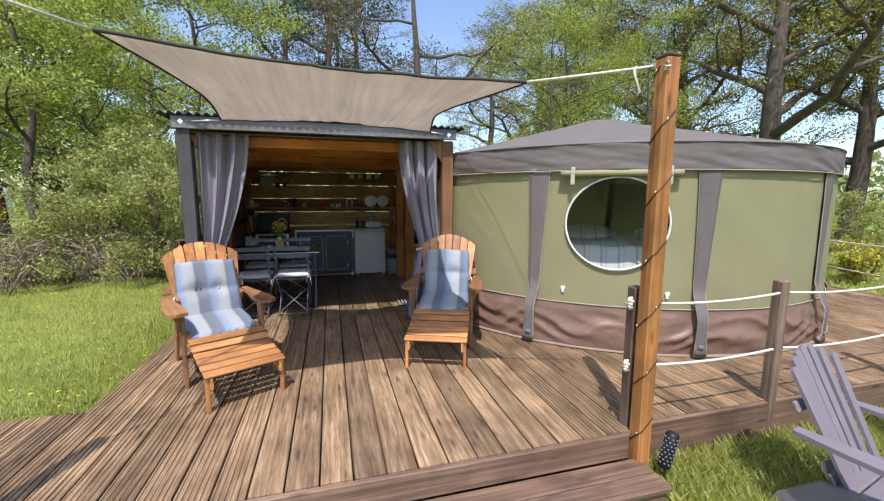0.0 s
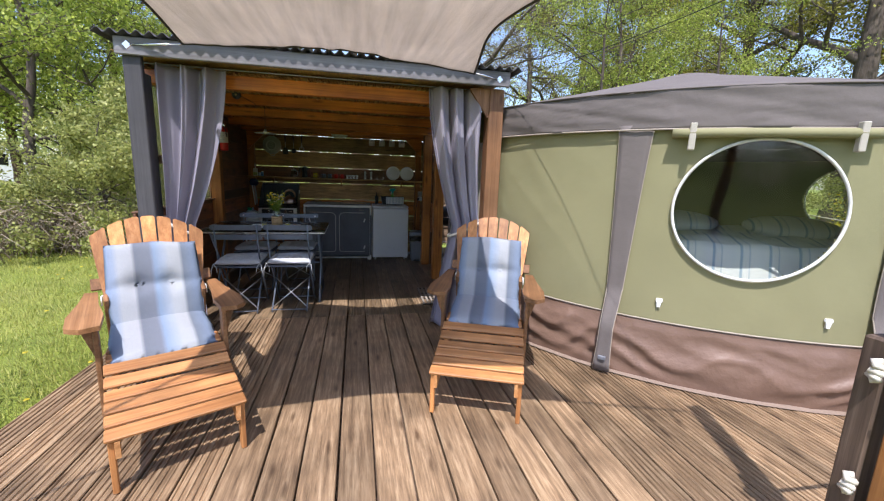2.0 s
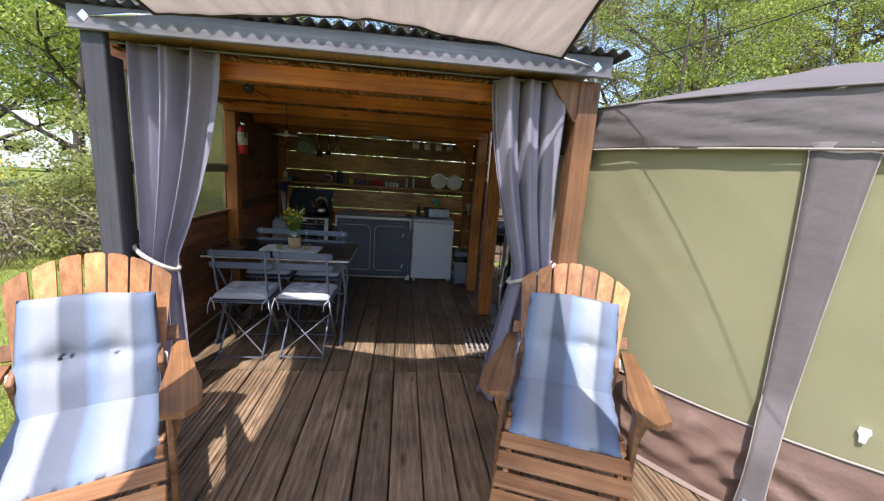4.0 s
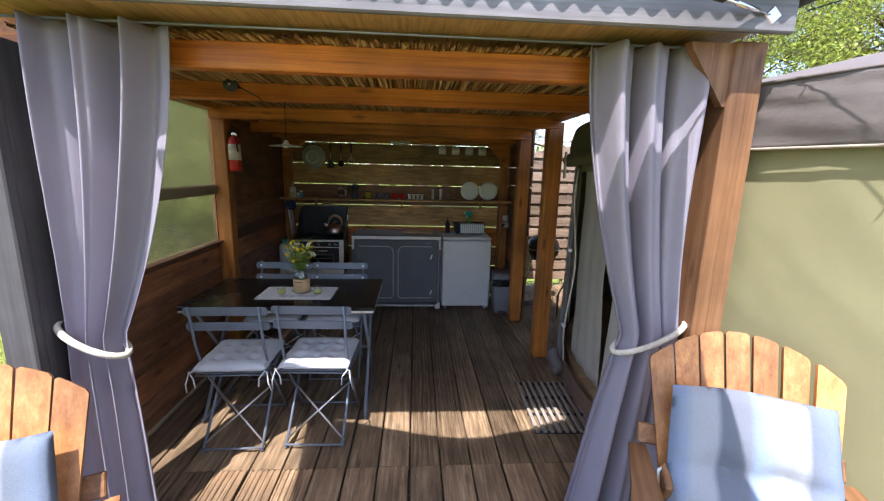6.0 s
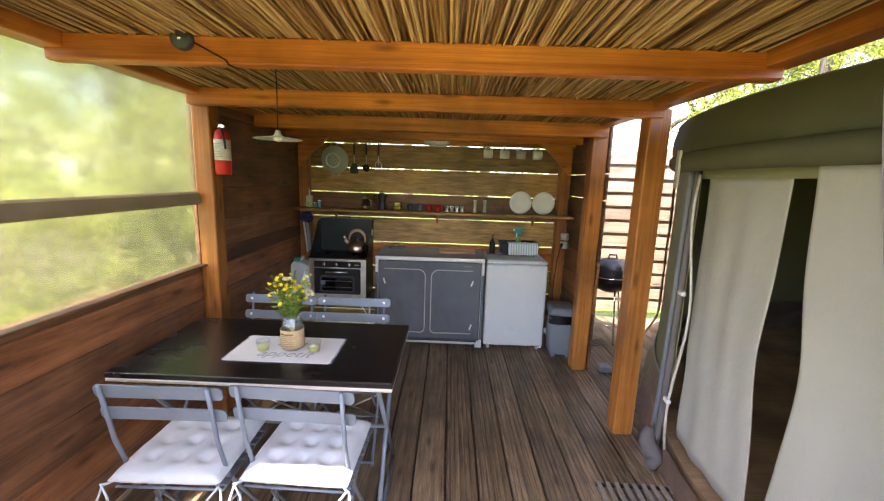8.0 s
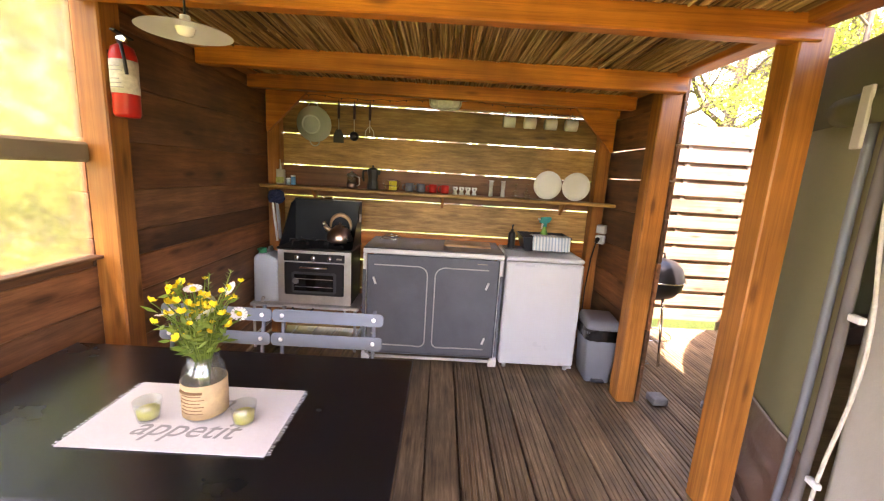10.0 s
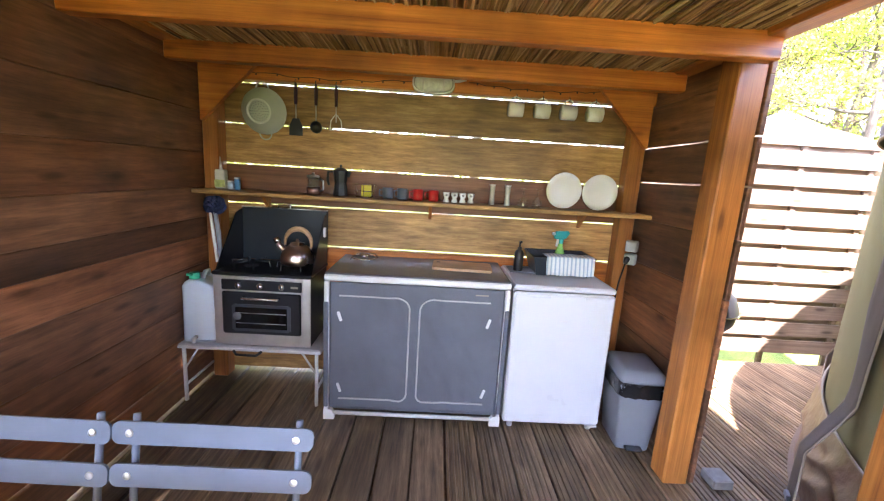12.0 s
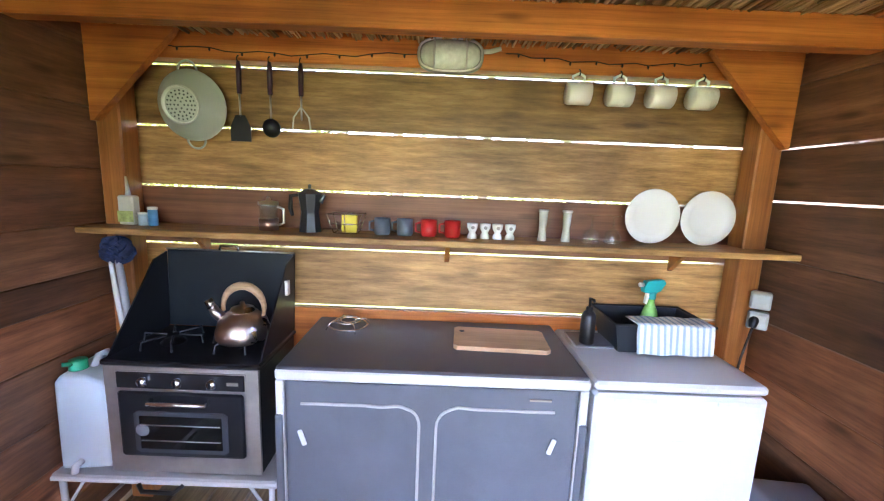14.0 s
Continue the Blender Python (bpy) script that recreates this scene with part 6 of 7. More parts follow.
def socket(z):
    t = thing("socket_box", "grey weatherproof socket box on the post", "socket", (0.885, 9.255, z), -38, "socket boxes on the post")
    part("case", B(-0.035, 0.035, -0.05, 0.0, -0.035, 0.035, 0.006), plain("pale_grey_socket", (0.36, 0.38, 0.36), 0.5), t)
    part("flap", box(bmesh.new(), -0.03, 0.03, -0.058, -0.05, -0.03, 0.03, 0.004), plain("pale_grey_socket_flap", (0.42, 0.44, 0.42), 0.5), t)
socket(1.035)
socket(0.952)
plug = thing("plug_and_cable", "black plug with hanging cable at the socket", "cable", (0, 0, 0))
part("plug", T([(0.86, 9.235, 0.965), (0.835, 9.21, 0.955), (0.825, 9.20, 0.93)], [0.012, 0.018, 0.012], 10), BLACK, plug, "", True)
part("cable", T([(0.825, 9.20, 0.93), (0.80, 9.20, 0.80), (0.79, 9.22, 0.55), (0.80, 9.24, 0.2), (0.78, 9.25, 0.02)], 0.005, 6), BLACK, plug, "", True)

fan = thing("dustpan_brush", "dark blue hand brush hanging by the shelf", "brush", (-1.70, 9.20, 0))
head = bmesh.new()
bmesh.ops.create_uvsphere(head, u_segments=26, v_segments=14, radius=1, matrix=pose(0, 0, 1.145) @ Matrix.Diagonal((0.062, 0.035, 0.05, 1)))
for v in head.verts:
    v.co += (v.co - Vector((0, 0, 1.145))) * (0.16 * math.sin(v.index * 2.7) + 0.12 * wob(v.co, 30))
part("bristles", head, plain("navy_bristle", (0.02, 0.03, 0.08), 0.9, 0, 0.4, 60, 0.5), fan, "dark blue bristles")
part("handle", T([(-0.03, 0.0, 1.12), (-0.012, -0.01, 0.99), (0.008, -0.012, 0.80)], [0.008, 0.010, 0.009], 8), CERAMIC, fan, "white handle", True)
part("handle", T([(0, 0, 1.12), (0.02, -0.01, 0.98), (0.03, -0.01, 0.82)], [0.012, 0.014, 0.012], 8), plain("grey_handle", (0.35, 0.37, 0.40), 0.4), fan, "grey handle", True)
part("hook", T([(0, 0.0, 1.19), (0, 0.01, 1.214)], 0.003, 6), CHROME, fan, "", True)

# shelf goods
SZ = 1.241
oil = thing("oil_bottle", "square bottle with green label and long spout", "bottle", (-1.685, 9.26, SZ))
part("bottle", B(-0.03, 0.03, -0.022, 0.022, 0, 0.115, 0.006), plain("cream_carton", (0.62, 0.60, 0.50), 0.5), oil)
part("label_band", B(-0.0305, 0.0305, -0.0228, -0.0215, 0.012, 0.055), plain("green_yellow_label", (0.42, 0.47, 0.16), 0.6, 0, 0.3, 60), oil)
part("spout", T([(0, 0, 0.115), (0, 0, 0.13), (-0.004, 0, 0.19)], [0.010, 0.008, 0.003], 8), STEEL, oil, "", True)
for x, h, w, c in ((-1.625, 0.052, 0.017, (0.42, 0.52, 0.58)), (-1.585, 0.075, 0.017, (0.10, 0.30, 0.55))):
    t = thing("salt_shaker", "small blue and white seasoning shaker on the shelf", "shaker", (x, 9.25, SZ), 0, "seasoning shakers")
    part("body", L([(0, 0), (w, 0), (w, h * 0.85), (0, h * 0.85)], 18), plain("shaker_blue", c, 0.4, 0, 0.1, 40), t, "", True)
    part("cap", L([(w + 0.001, h * 0.85), (w + 0.001, h * 0.98), (w - 0.004, h), (0, h)], 18), CERAMIC, t, "", True)

fp = thing("coffee_press", "small glass and steel coffee press", "coffee maker", (-1.13, 9.26, SZ))
part("glass", L([(0.034, 0.003), (0.034, 0.10), (0.032, 0.10), (0.032, 0.003)], 20), GLASS, fp, "", True)
part("holder", L([(0, 0), (0.037, 0), (0.037, 0.045), (0.035, 0.045)], 20), plain("bronze_steel", (0.42, 0.30, 0.24), 0.3, 1.0), fp, "", True)
part("lid", L([(0.038, 0.10), (0.037, 0.112), (0.01, 0.118), (0.006, 0.13), (0, 0.132)], 20), STEEL, fp, "", True)
part("handle", T([(0.035, 0, 0.095), (0.06, 0, 0.085), (0.06, 0, 0.03), (0.036, 0, 0.02)], 0.005, 8), STEEL, fp, "", True)

moka = thing("moka_pot", "dark eight-sided stovetop coffee pot", "coffee pot", (-0.965, 9.26, SZ))
DK = plain("dark_aluminium", (0.06, 0.065, 0.07), 0.35, 0.6)
part("base", L([(0, 0), (0.045, 0), (0.036, 0.07), (0.036, 0.075), (0, 0.075)], 8), DK, moka)
part("upper", L([(0.034, 0.075), (0.048, 0.15), (0.0, 0.152)], 8), DK, moka)
part("lid", L([(0.049, 0.15), (0.02, 0.168), (0.006, 0.17), (0.007, 0.185), (0, 0.188)], 8), DK, moka)
part("handle", T([(-0.035, 0, 0.145), (-0.075, 0, 0.14), (-0.078, 0, 0.09), (-0.07, 0, 0.06)], [0.006, 0.009, 0.009, 0.006], 8), BLACK, moka, "", True)
part("spout", T([(0.04, 0, 0.12), (0.058, 0, 0.148)], [0.014, 0.007], 8), DK, moka)

bk_ = thing("wire_basket", "small wire basket with a yellow packet", "basket", (-0.815, 9.25, SZ))
def rct(k, z):
    return [(-k, -k * 0.7, z), (k, -k * 0.7, z), (k, k * 0.7, z), (-k, k * 0.7, z)]
for k, z in ((0.045, 0.004), (0.058, 0.04), (0.068, 0.078)):
    part("wire_ring", T(rct(k, z), 0.002, 5, closed=True), CHROME, bk_, "", True)
for a, b in zip(rct(0.045, 0.004), rct(0.068, 0.078)):
    part("wire", T([a, b], 0.002, 5), CHROME, bk_, "", True)
for q in (-0.5, 0, 0.5):
    part("wire", T([(q * 0.09, -0.0315, 0.004), (q * 0.136, -0.0476, 0.078)], 0.0016, 5), CHROME, bk_, "", True)
yp = thing("tea_packet", "yellow packet standing in the wire basket", "packet", (-0.805, 9.25, SZ + 0.004), 6)
part("packet", B(-0.03, 0.03, -0.012, 0.012, 0.0, 0.072, 0.003), plain("yellow_card", (0.62, 0.50, 0.02), 0.55, 0, 0.1, 30), yp)
part("print_bar", B(-0.018, 0.018, -0.0135, -0.0125, 0.03, 0.036), INK, yp)

def cup(x, col, name, label, h=0.066, r=0.032, at_z=None, turn=180, group="espresso cups on the shelf"):
    t = thing(name, label, "cup", (x, 9.255, SZ), turn, group)
    part("bowl", L([(0, 0), (r * 0.86, 0), (r, h * 0.12), (r, h), (r * 0.9, h), (r * 0.88, h * 0.15), (0, h * 0.12)], 24), col, t, "", True)
    part("handle", T([(r * 0.95, 0, h * 0.82), (r * 1.6, 0, h * 0.75), (r * 1.6, 0, h * 0.3), (r * 0.95, 0, h * 0.22)], 0.0045, 8), col, t, "", True)
SLATE = plain("slate_glaze", (0.10, 0.12, 0.15), 0.3, 0, 0.08, 8)
for x in (-0.675, -0.585):
    cup(x, SLATE, "espresso_cup", "small slate grey stoneware cup on the shelf")
for x in (-0.49, -0.395):
    cup(x, REDP, "espresso_cup", "small red glazed cup on the shelf")
for x in (-0.315, -0.265, -0.215, -0.165):
    t = thing("egg_cup", "small white egg cup with dark print", "egg cup", (x, 9.25, SZ), 0, "egg cups on the shelf")
    part("cup", L([(0, 0), (0.02, 0), (0.018, 0.014), (0.012, 0.024), (0.021, 0.042), (0.022, 0.06), (0.019, 0.06), (0.0, 0.04)], 20), CERAMIC, t, "", True)
    part("print", lathe(bmesh.new(), [(0, 0.0015), (0.006, 0.001), (0.0075, 0)], 8, (0, 0, 0), pose(0, -0.0212, 0.045, 90)), INK, t)
for x in (-0.035, 0.06):
    t = thing("salt_mill", "tall slim pale grey mill on the shelf", "mill", (x, 9.255, SZ), 0, "slim mills")
    part("body", L([(0, 0), (0.018, 0), (0.017, 0.012), (0.014, 0.05), (0.017, 0.115), (0, 0.118)], 20), plain("pale_mill", (0.52, 0.52, 0.45), 0.35), t, "", True)
    part("cap", L([(0.0195, 0.116), (0.0195, 0.125), (0, 0.126)], 20), STEEL, t, "", True)
for x in (0.16, 0.245):
    t = thing("stem_glass", "upturned clear stemmed glass on the shelf", "glass", (x, 9.25, SZ), 0, "stemmed glasses")
    part("bowl", L([(0.030, 0.001), (0.034, 0.02), (0.026, 0.045), (0.008, 0.058), (0.004, 0.065), (0.004, 0.105), (0.028, 0.11), (0.028, 0.112), (0.0, 0.114)], 24), GLASS, t, "", True)
    part("rim", T([(0.031 * math.cos(i * math.tau / 24), 0.031 * math.sin(i * math.tau / 24), 0.003) for i in range(24)], 0.0018, 5, closed=True), CHROME, t, "", True)
for x in (0.418, 0.645):
    t = thing("plate", "white round plate leaning against the wall on the shelf", "plate", (x, 9.32, SZ), 0, "white plates")
    m = pose(0, -0.012, 0.113, 93)
    part("dish", lathe(bmesh.new(), [(0, 0.0), (0.065, 0.0), (0.075, 0.006), (0.108, 0.014), (0.112, 0.016), (0.11, 0.019), (0.074, 0.011), (0.062, 0.005), (0, 0.004)], 48, (0, 0, 0), m), CERAMIC, t, "", True)

# hanging things under the beam
MUGWHITE = plain("bright_white_glaze", (0.86, 0.86, 0.83), 0.25, 0, 0.02, 5, 0)
def hook(x, z=1.915, parent=None):
    part("hook", T([(0, 0.03, 0.02), (0, 0.0, 0.02), (0, -0.012, 0.008), (0, -0.006, -0.004), (0, 0.004, 0.0)], 0.0025, 6), BLACK, parent, "", True)
for x in (0.07, 0.23, 0.39, 0.55):
    t = thing("mug", "white enamel mug hanging from a hook", "mug", (x, 9.295, 1.885), 0, "hanging mugs")
    hook(x, parent=t)
    mm = pose(0.0, 0, -0.068, 0, 90, 0) @ pose(0, 0, -0.044)
    r, h = 0.043, 0.088
    part("bowl", lathe(bmesh.new(), [(0, 0), (r * 0.92, 0), (r, 0.006), (r, h), (r * 0.93, h), (r * 0.92, 0.01), (0, 0.008)], 28, (0, 0, 0), mm), MUGWHITE, t, "", True)
    part("handle", T([(-0.022, 0, -0.028), (-0.024, 0, -0.006), (0, 0, 0.006), (0.022, 0, -0.006), (0.02, 0, -0.028)], 0.0055, 8), MUGWHITE, t, "", True)
def utensil(x, kind, label):
    t = thing("kitchen_" + kind, label, kind, (x, 9.295, 1.885), 0, "hanging kitchen tools")
    hook(x, parent=t)
    part("handle", T([(0, 0, 0.0), (0, 0, -0.03), (0, 0, -0.12)], [0.006, 0.011, 0.009], 10), PLUM, t, "dark purple handle", True)
    part("shaft", T([(0, 0, -0.12), (0, 0.004, -0.21)], 0.004, 6), STEEL, t, "", True)
    if kind == "spatula":
        part("blade", P([(-0.018, -0.20), (0.018, -0.20), (0.04, -0.245), (0.04, -0.30), (-0.04, -0.30), (-0.04, -0.245)], 0.003, pose(0, 0.0, 0)), BLACK, t, "black blade")
    elif kind == "ladle":
        part("bowl", lathe(bmesh.new(), [(0.036, 0.0), (0.032, 0.016), (0.016, 0.026), (0, 0.028), ], 20, (0, 0.004, -0.245), pose(0, 0, 0, -80)), BLACK, t, "black bowl", True)
    else:
        part("wire_head", T([(0, 0, -0.16), (-0.03, 0, -0.20), (-0.036, 0, -0.255), (0.036, 0, -0.255), (0.03, 0, -0.20)], 0.004, 6, closed=True), STEEL, t, "", True)
utensil(-1.245, "spatula", "hanging spatula with purple handle and black blade")
utensil(-1.125, "ladle", "hanging ladle with purple handle and black bowl")
utensil(-1.005, "masher", "hanging potato masher with purple handle")
col = thing("colander", "pale green enamel colander hanging on the wall", "colander", (-1.44, 9.33, 1.715))
mc = pose(0, -0.02, 0, 98, 0, 0)
part("bowl", lathe(bmesh.new(), [(0, 0.065), (0.065, 0.062), (0.072, 0.058), (0.105, 0.035), (0.122, 0.0), (0.134, -0.004), (0.135, 0.0), (0.124, 0.006), (0.102, 0.04), (0.07, 0.064), (0.064, 0.068), (0, 0.069)], 40, (0, 0, 0), mc), GREENCER, col, "", True)
part("foot_ring", lathe(bmesh.new(), [(0.066, 0.064), (0.072, 0.074), (0.068, 0.078), (0.062, 0.068)], 40, (0, 0, 0), mc), plain("pale_rim_enamel", (0.62, 0.65, 0.60), 0.35), col, "", True)
for r in (0.012, 0.026, 0.04, 0.052):
    for k in range(int(r * 400)):
        a = k * math.tau / int(r * 400)
        part("hole", lathe(bmesh.new(), [(0, 0.0004), (0.0035, 0.0002)], 8, (0, 0, 0), mc @ pose(r * math.cos(a), r * math.sin(a), 0.0692)), BLACK, col)
for s in (-1, 1):
    part("handle", T([mc @ Vector((0.036 * math.cos(q * math.pi / 10), s * (0.128 + 0.036 * math.sin(q * math.pi / 10)), 0.0)) for q in range(11)], 0.0042, 8), GREENCER, col, "", True)

bh = thing("bulkhead_lamp", "oval glass bulkhead lamp with metal cage on the beam", "lamp", (-0.43, 9.298, 1.93))
def oval(a, b, y, n=36):
    return [(a * (abs(math.cos(t)) ** 0.7) * math.copysign(1, math.cos(t)), y, b * (abs(math.sin(t)) ** 0.7) * math.copysign(1, math.sin(t))) for t in [i * math.tau / n for i in range(n)]]
o = [(p[0], p[2]) for p in oval(0.125, 0.062, 0)]
part("back_plate", P(o, 0.03, pose(0, -0.03, 0)), plain("grey_cast_metal", (0.30, 0.30, 0.28), 0.45, 0.5), bh)
def dome(u, v):
    t = u * math.tau
    k = math.sqrt(max(0, 1 - v * v))
    return (0.112 * (abs(math.cos(t)) ** 0.7) * math.copysign(1, math.cos(t)) * k, -0.031 - 0.045 * v, 0.052 * (abs(math.sin(t)) ** 0.7) * math.copysign(1, math.sin(t)) * k)
part("glass", grid(bmesh.new(), 40, 8, dome, True), plain("milky_ribbed_glass", (0.70, 0.73, 0.66), 0.15, 0, 0.15, 40, 0.2, 60), bh, "ribbed milky glass", True)
part("cage_ring", T(oval(0.12, 0.058, -0.036), 0.005, 6, closed=True), STEEL, bh, "", True)
for x in (-0.06, 0.06):
    part("cage_wire", T([(x, -0.036, 0.055), (x, -0.07, 0.03), (x, -0.082, 0), (x, -0.07, -0.03), (x, -0.036, -0.055)], 0.004, 6), STEEL, bh, "", True)
part("gland", T([(0.12, -0.015, 0.02), (0.15, -0.015, 0.022), (0.19, -0.012, 0.035)], 0.009, 8), CERAMIC, bh, "", True)
wire = [(-1.66 + i * 0.062, 9.292 - 0.002 * (i % 2), 1.945 - 0.03 * math.sin(i * math.pi / 19) + 0.006 * math.sin(i * 1.7)) for i in range(20)]
fl = thing("light_chain", "thin dark string of tiny lights along the beam", "light string", (0, 0, 0))
part("wire", T(wire, 0.002, 5), BLACK, fl, "", True)
wire2 = [(-0.22 + i * 0.05, 9.292, 1.95 - 0.02 * math.sin(i * math.pi / 17) + 0.005 * math.sin(i * 2.1)) for i in range(18)]
part("wire", T(wire2, 0.002, 5), BLACK, fl, "", True)
for p in wire[1::2] + wire2[1::2]:
    part("bulb", lathe(bmesh.new(), [(0, -0.014), (0.004, -0.01), (0.004, 0)], 6, p), BLACK, fl)

# ---- trees, bushes, grass ----
BARK = wood("grey_brown_bark", (0.05, 0.04, 0.032), (0.10, 0.08, 0.065), (0.17, 0.145, 0.12), "z", 0.9, 0.5, 0.15, 0.9, False)
PINEBARK = wood("red_brown_bark", (0.07, 0.045, 0.03), (0.14, 0.09, 0.06), (0.22, 0.15, 0.10), "z", 0.9, 0.5, 0.15, 0.9, False)
LEAF_SPRING = leafy("spring_leaves", (0.16, 0.235, 0.03), (0.52, 0.57, 0.11), 0.48)
LEAF_OAK = leafy("young_oak_leaves", (0.12, 0.125, 0.02), (0.42, 0.39, 0.07), 0.45)
LEAF_DARK = leafy("pine_needles", (0.03, 0.06, 0.02), (0.10, 0.14, 0.05), 0.2)
LEAF_BROOM = leafy("broom_twigs", (0.18, 0.22, 0.05), (0.50, 0.50, 0.16), 0.45)
LEAF_BUD = leafy("sparse_buds", (0.16, 0.13, 0.06), (0.30, 0.28, 0.12), 0.3)
GORSE = leafy("yellow_gorse", (0.42, 0.34, 0.02), (0.72, 0.58, 0.03), 0.3)
TWIG = wood("dry_twigs", (0.18, 0.14, 0.10), (0.30, 0.25, 0.19), (0.42, 0.36, 0.29), "z", 0.9, 1, 0.1, 0.2, False)
BLADE = leafy("grass_blades", (0.24, 0.30, 0.05), (0.62, 0.61, 0.20), 0.48)

def limbs(rnd, base, top, r, depth, spread, out, tips, wiggle=0.12):
    """Grows one limb with its side limbs; out takes (points, radii), tips the twig ends."""
    n = 6 if depth else 3
    pts, d = [Vector(base)], Vector(top) - Vector(base)
    side = Vector((rnd.uniform(-1, 1), rnd.uniform(-1, 1), rnd.uniform(-0.3, 0.3)))
    for i in range(1, n + 1):
        t = i / n
        pts.append(Vector(base) + d * t + side * d.length * wiggle * math.sin(t * math.pi) + Vector((rnd.uniform(-1, 1), rnd.uniform(-1, 1), rnd.uniform(-1, 1))) * d.length * 0.025)
    out.append((pts, [r * (1 - 0.72 * i / n) for i in range(n + 1)]))
    if depth == 0:
        tips += [pts[1], pts[1].lerp(pts[2], 0.5), pts[2], pts[2].lerp(pts[3], 0.5), pts[3]]
        return
    for k in range(5 if depth > 1 else 4):
        i = rnd.randint(2 if depth > 2 else 1, n)
        p = pts[i]
        a, el = rnd.uniform(0, math.tau), rnd.uniform(-0.1, 0.9)
        v = (Vector((math.cos(a), math.sin(a), 0)) * spread + d.normalized() * rnd.uniform(0.3, 0.9) + Vector((0, 0, el * 0.4))).normalized()
        limbs(rnd, p, p + v * d.length * rnd.uniform(0.38, 0.62), r * (1 - 0.72 * i / n) * 0.62, depth - 1, spread, out, tips, wiggle)

def leaf_cloud(rnd, tips, per, size, fuzz, aspect=0.6):
    k = len(tips) * per
    g = np.random.RandomState(rnd.randint(0, 9999))
    c = np.repeat(np.array([tuple(t) for t in tips]), per, axis=0) + g.normal(0, fuzz, (k, 3)) * np.array([1, 1, 0.8])
    u = g.normal(0, 1, (k, 3))
    u /= np.linalg.norm(u, axis=1)[:, None]
    w = np.cross(u, g.normal(0, 1, (k, 3)))
    w /= np.linalg.norm(w, axis=1)[:, None] + 1e-9
    s = size * g.uniform(0.6, 1.4, (k, 1))
    a, b, e, f = c - u * s, c + w * s * aspect, c + u * s, c - w * s * aspect
    V = np.stack([a, b, e, f], 1).reshape(-1, 3)
    return V.tolist(), [(4 * i, 4 * i + 1, 4 * i + 2, 4 * i + 3) for i in range(k)]

def mesh_of(name, V, F, mat):
    me = bpy.data.meshes.new(name)
    me.from_pydata(V, [], F)
    me.materials.append(mat)
    return me

def tree(at, seed, height, label, leaf, per=7, size=0.07, fuzz=0.28, spread=0.8, depth=3, trunk_r=0.16, bark=BARK, lean=(0, 0), start=0.2, name="tree", boughs=9, reach=0.42):
    rnd = random.Random(seed)
    t = thing(name, label, "tree", at, rnd.uniform(0, 360))
    out, tips = [], []
    n = 9
    pts = [Vector((lean[0] * (i / n) ** 1.5 + 0.1 * math.sin(i + seed), lean[1] * (i / n) ** 1.5 + 0.1 * math.cos(i * 1.3 + seed), height * i / n)) for i in range(n + 1)]
    pts[0] = Vector((0, 0, -0.3))
    out.append((pts, [trunk_r * (1.25 if i == 0 else 1 - 0.85 * i / n) for i in range(n + 1)]))
    for k in range(boughs):
        f = start + (0.97 - start) * (k + rnd.random() * 0.6) / boughs
        i = min(n - 1, int(f * n))
        p = pts[i].lerp(pts[i + 1], f * n - i)
        a = k * 2.4 + rnd.uniform(-0.5, 0.5)
        ln = height * reach * (1.05 - 0.65 * f) * rnd.uniform(0.75, 1.2)
        v = Vector((math.cos(a), math.sin(a), rnd.uniform(0.15, 0.75))).normalized()
        limbs(rnd, p, p + v * ln, trunk_r * (1 - 0.85 * f) * 0.6, depth - 1, spread, out, tips)
    bm = bmesh.new()
    for q, (p, r) in enumerate(out):
        tube(bm, p, [max(x, 0.004) for x in r], 10 if q == 0 else (6 if r[0] > 0.04 else (4 if r[0] > 0.015 else 3)), caps=False)
    part("trunk", bm, bark, t, "", True)
    if per:
        V, F = leaf_cloud(rnd, tips, per, size, fuzz)
        ob = new("crown", mesh_of("crown", V, F, leaf))
        ob.parent = t
    return t

G0 = GZ
green1 = tree((-7.2, 13.5, G0), 3, 7.5, "light green young birch with dense spring leaves", LEAF_SPRING, 5, 0.038, 0.15, 0.9, 4, 0.13, start=0.12, boughs=12)
green2 = tree((-4.4, 16.5, G0), 5, 9.0, "tall light green tree with fresh leaves", LEAF_SPRING, 5, 0.038, 0.17, 0.9, 4, 0.16, start=0.15, boughs=12)
oak = tree((15.5, 13.0, G0), 8, 14.0, "large spreading oak with yellow green young leaves", LEAF_OAK, 8, 0.052, 0.28, 1.0, 4, 0.42, start=0.22, boughs=14, reach=0.5)
bare = tree((3.2, 18.5, G0), 12, 11.5, "gnarled oak with almost bare budding branches", LEAF_BUD, 1, 0.026, 0.10, 1.1, 5, 0.30, start=0.22, boughs=7, reach=0.5)
thin = tree((8.4, 15.5, G0), 15, 9.0, "slender tree with thin pale green leaves", LEAF_SPRING, 3, 0.036, 0.14, 0.8, 4, 0.11, start=0.2, boughs=11)
pine = tree((-0.2, 21.0, G0), 21, 17.0, "tall pine with bare red brown trunk", LEAF_DARK, 9, 0.07, 0.3, 0.9, 3, 0.24, PINEBARK, start=0.42, boughs=10, reach=0.25)
shrubt = tree((-4.2, 11.6, G0), 33, 2.9, "green broom shrub with upright twigs", LEAF_BROOM, 9, 0.032, 0.10, 0.5, 3, 0.06, start=0.05, name="shrub", boughs=14, reach=0.5)

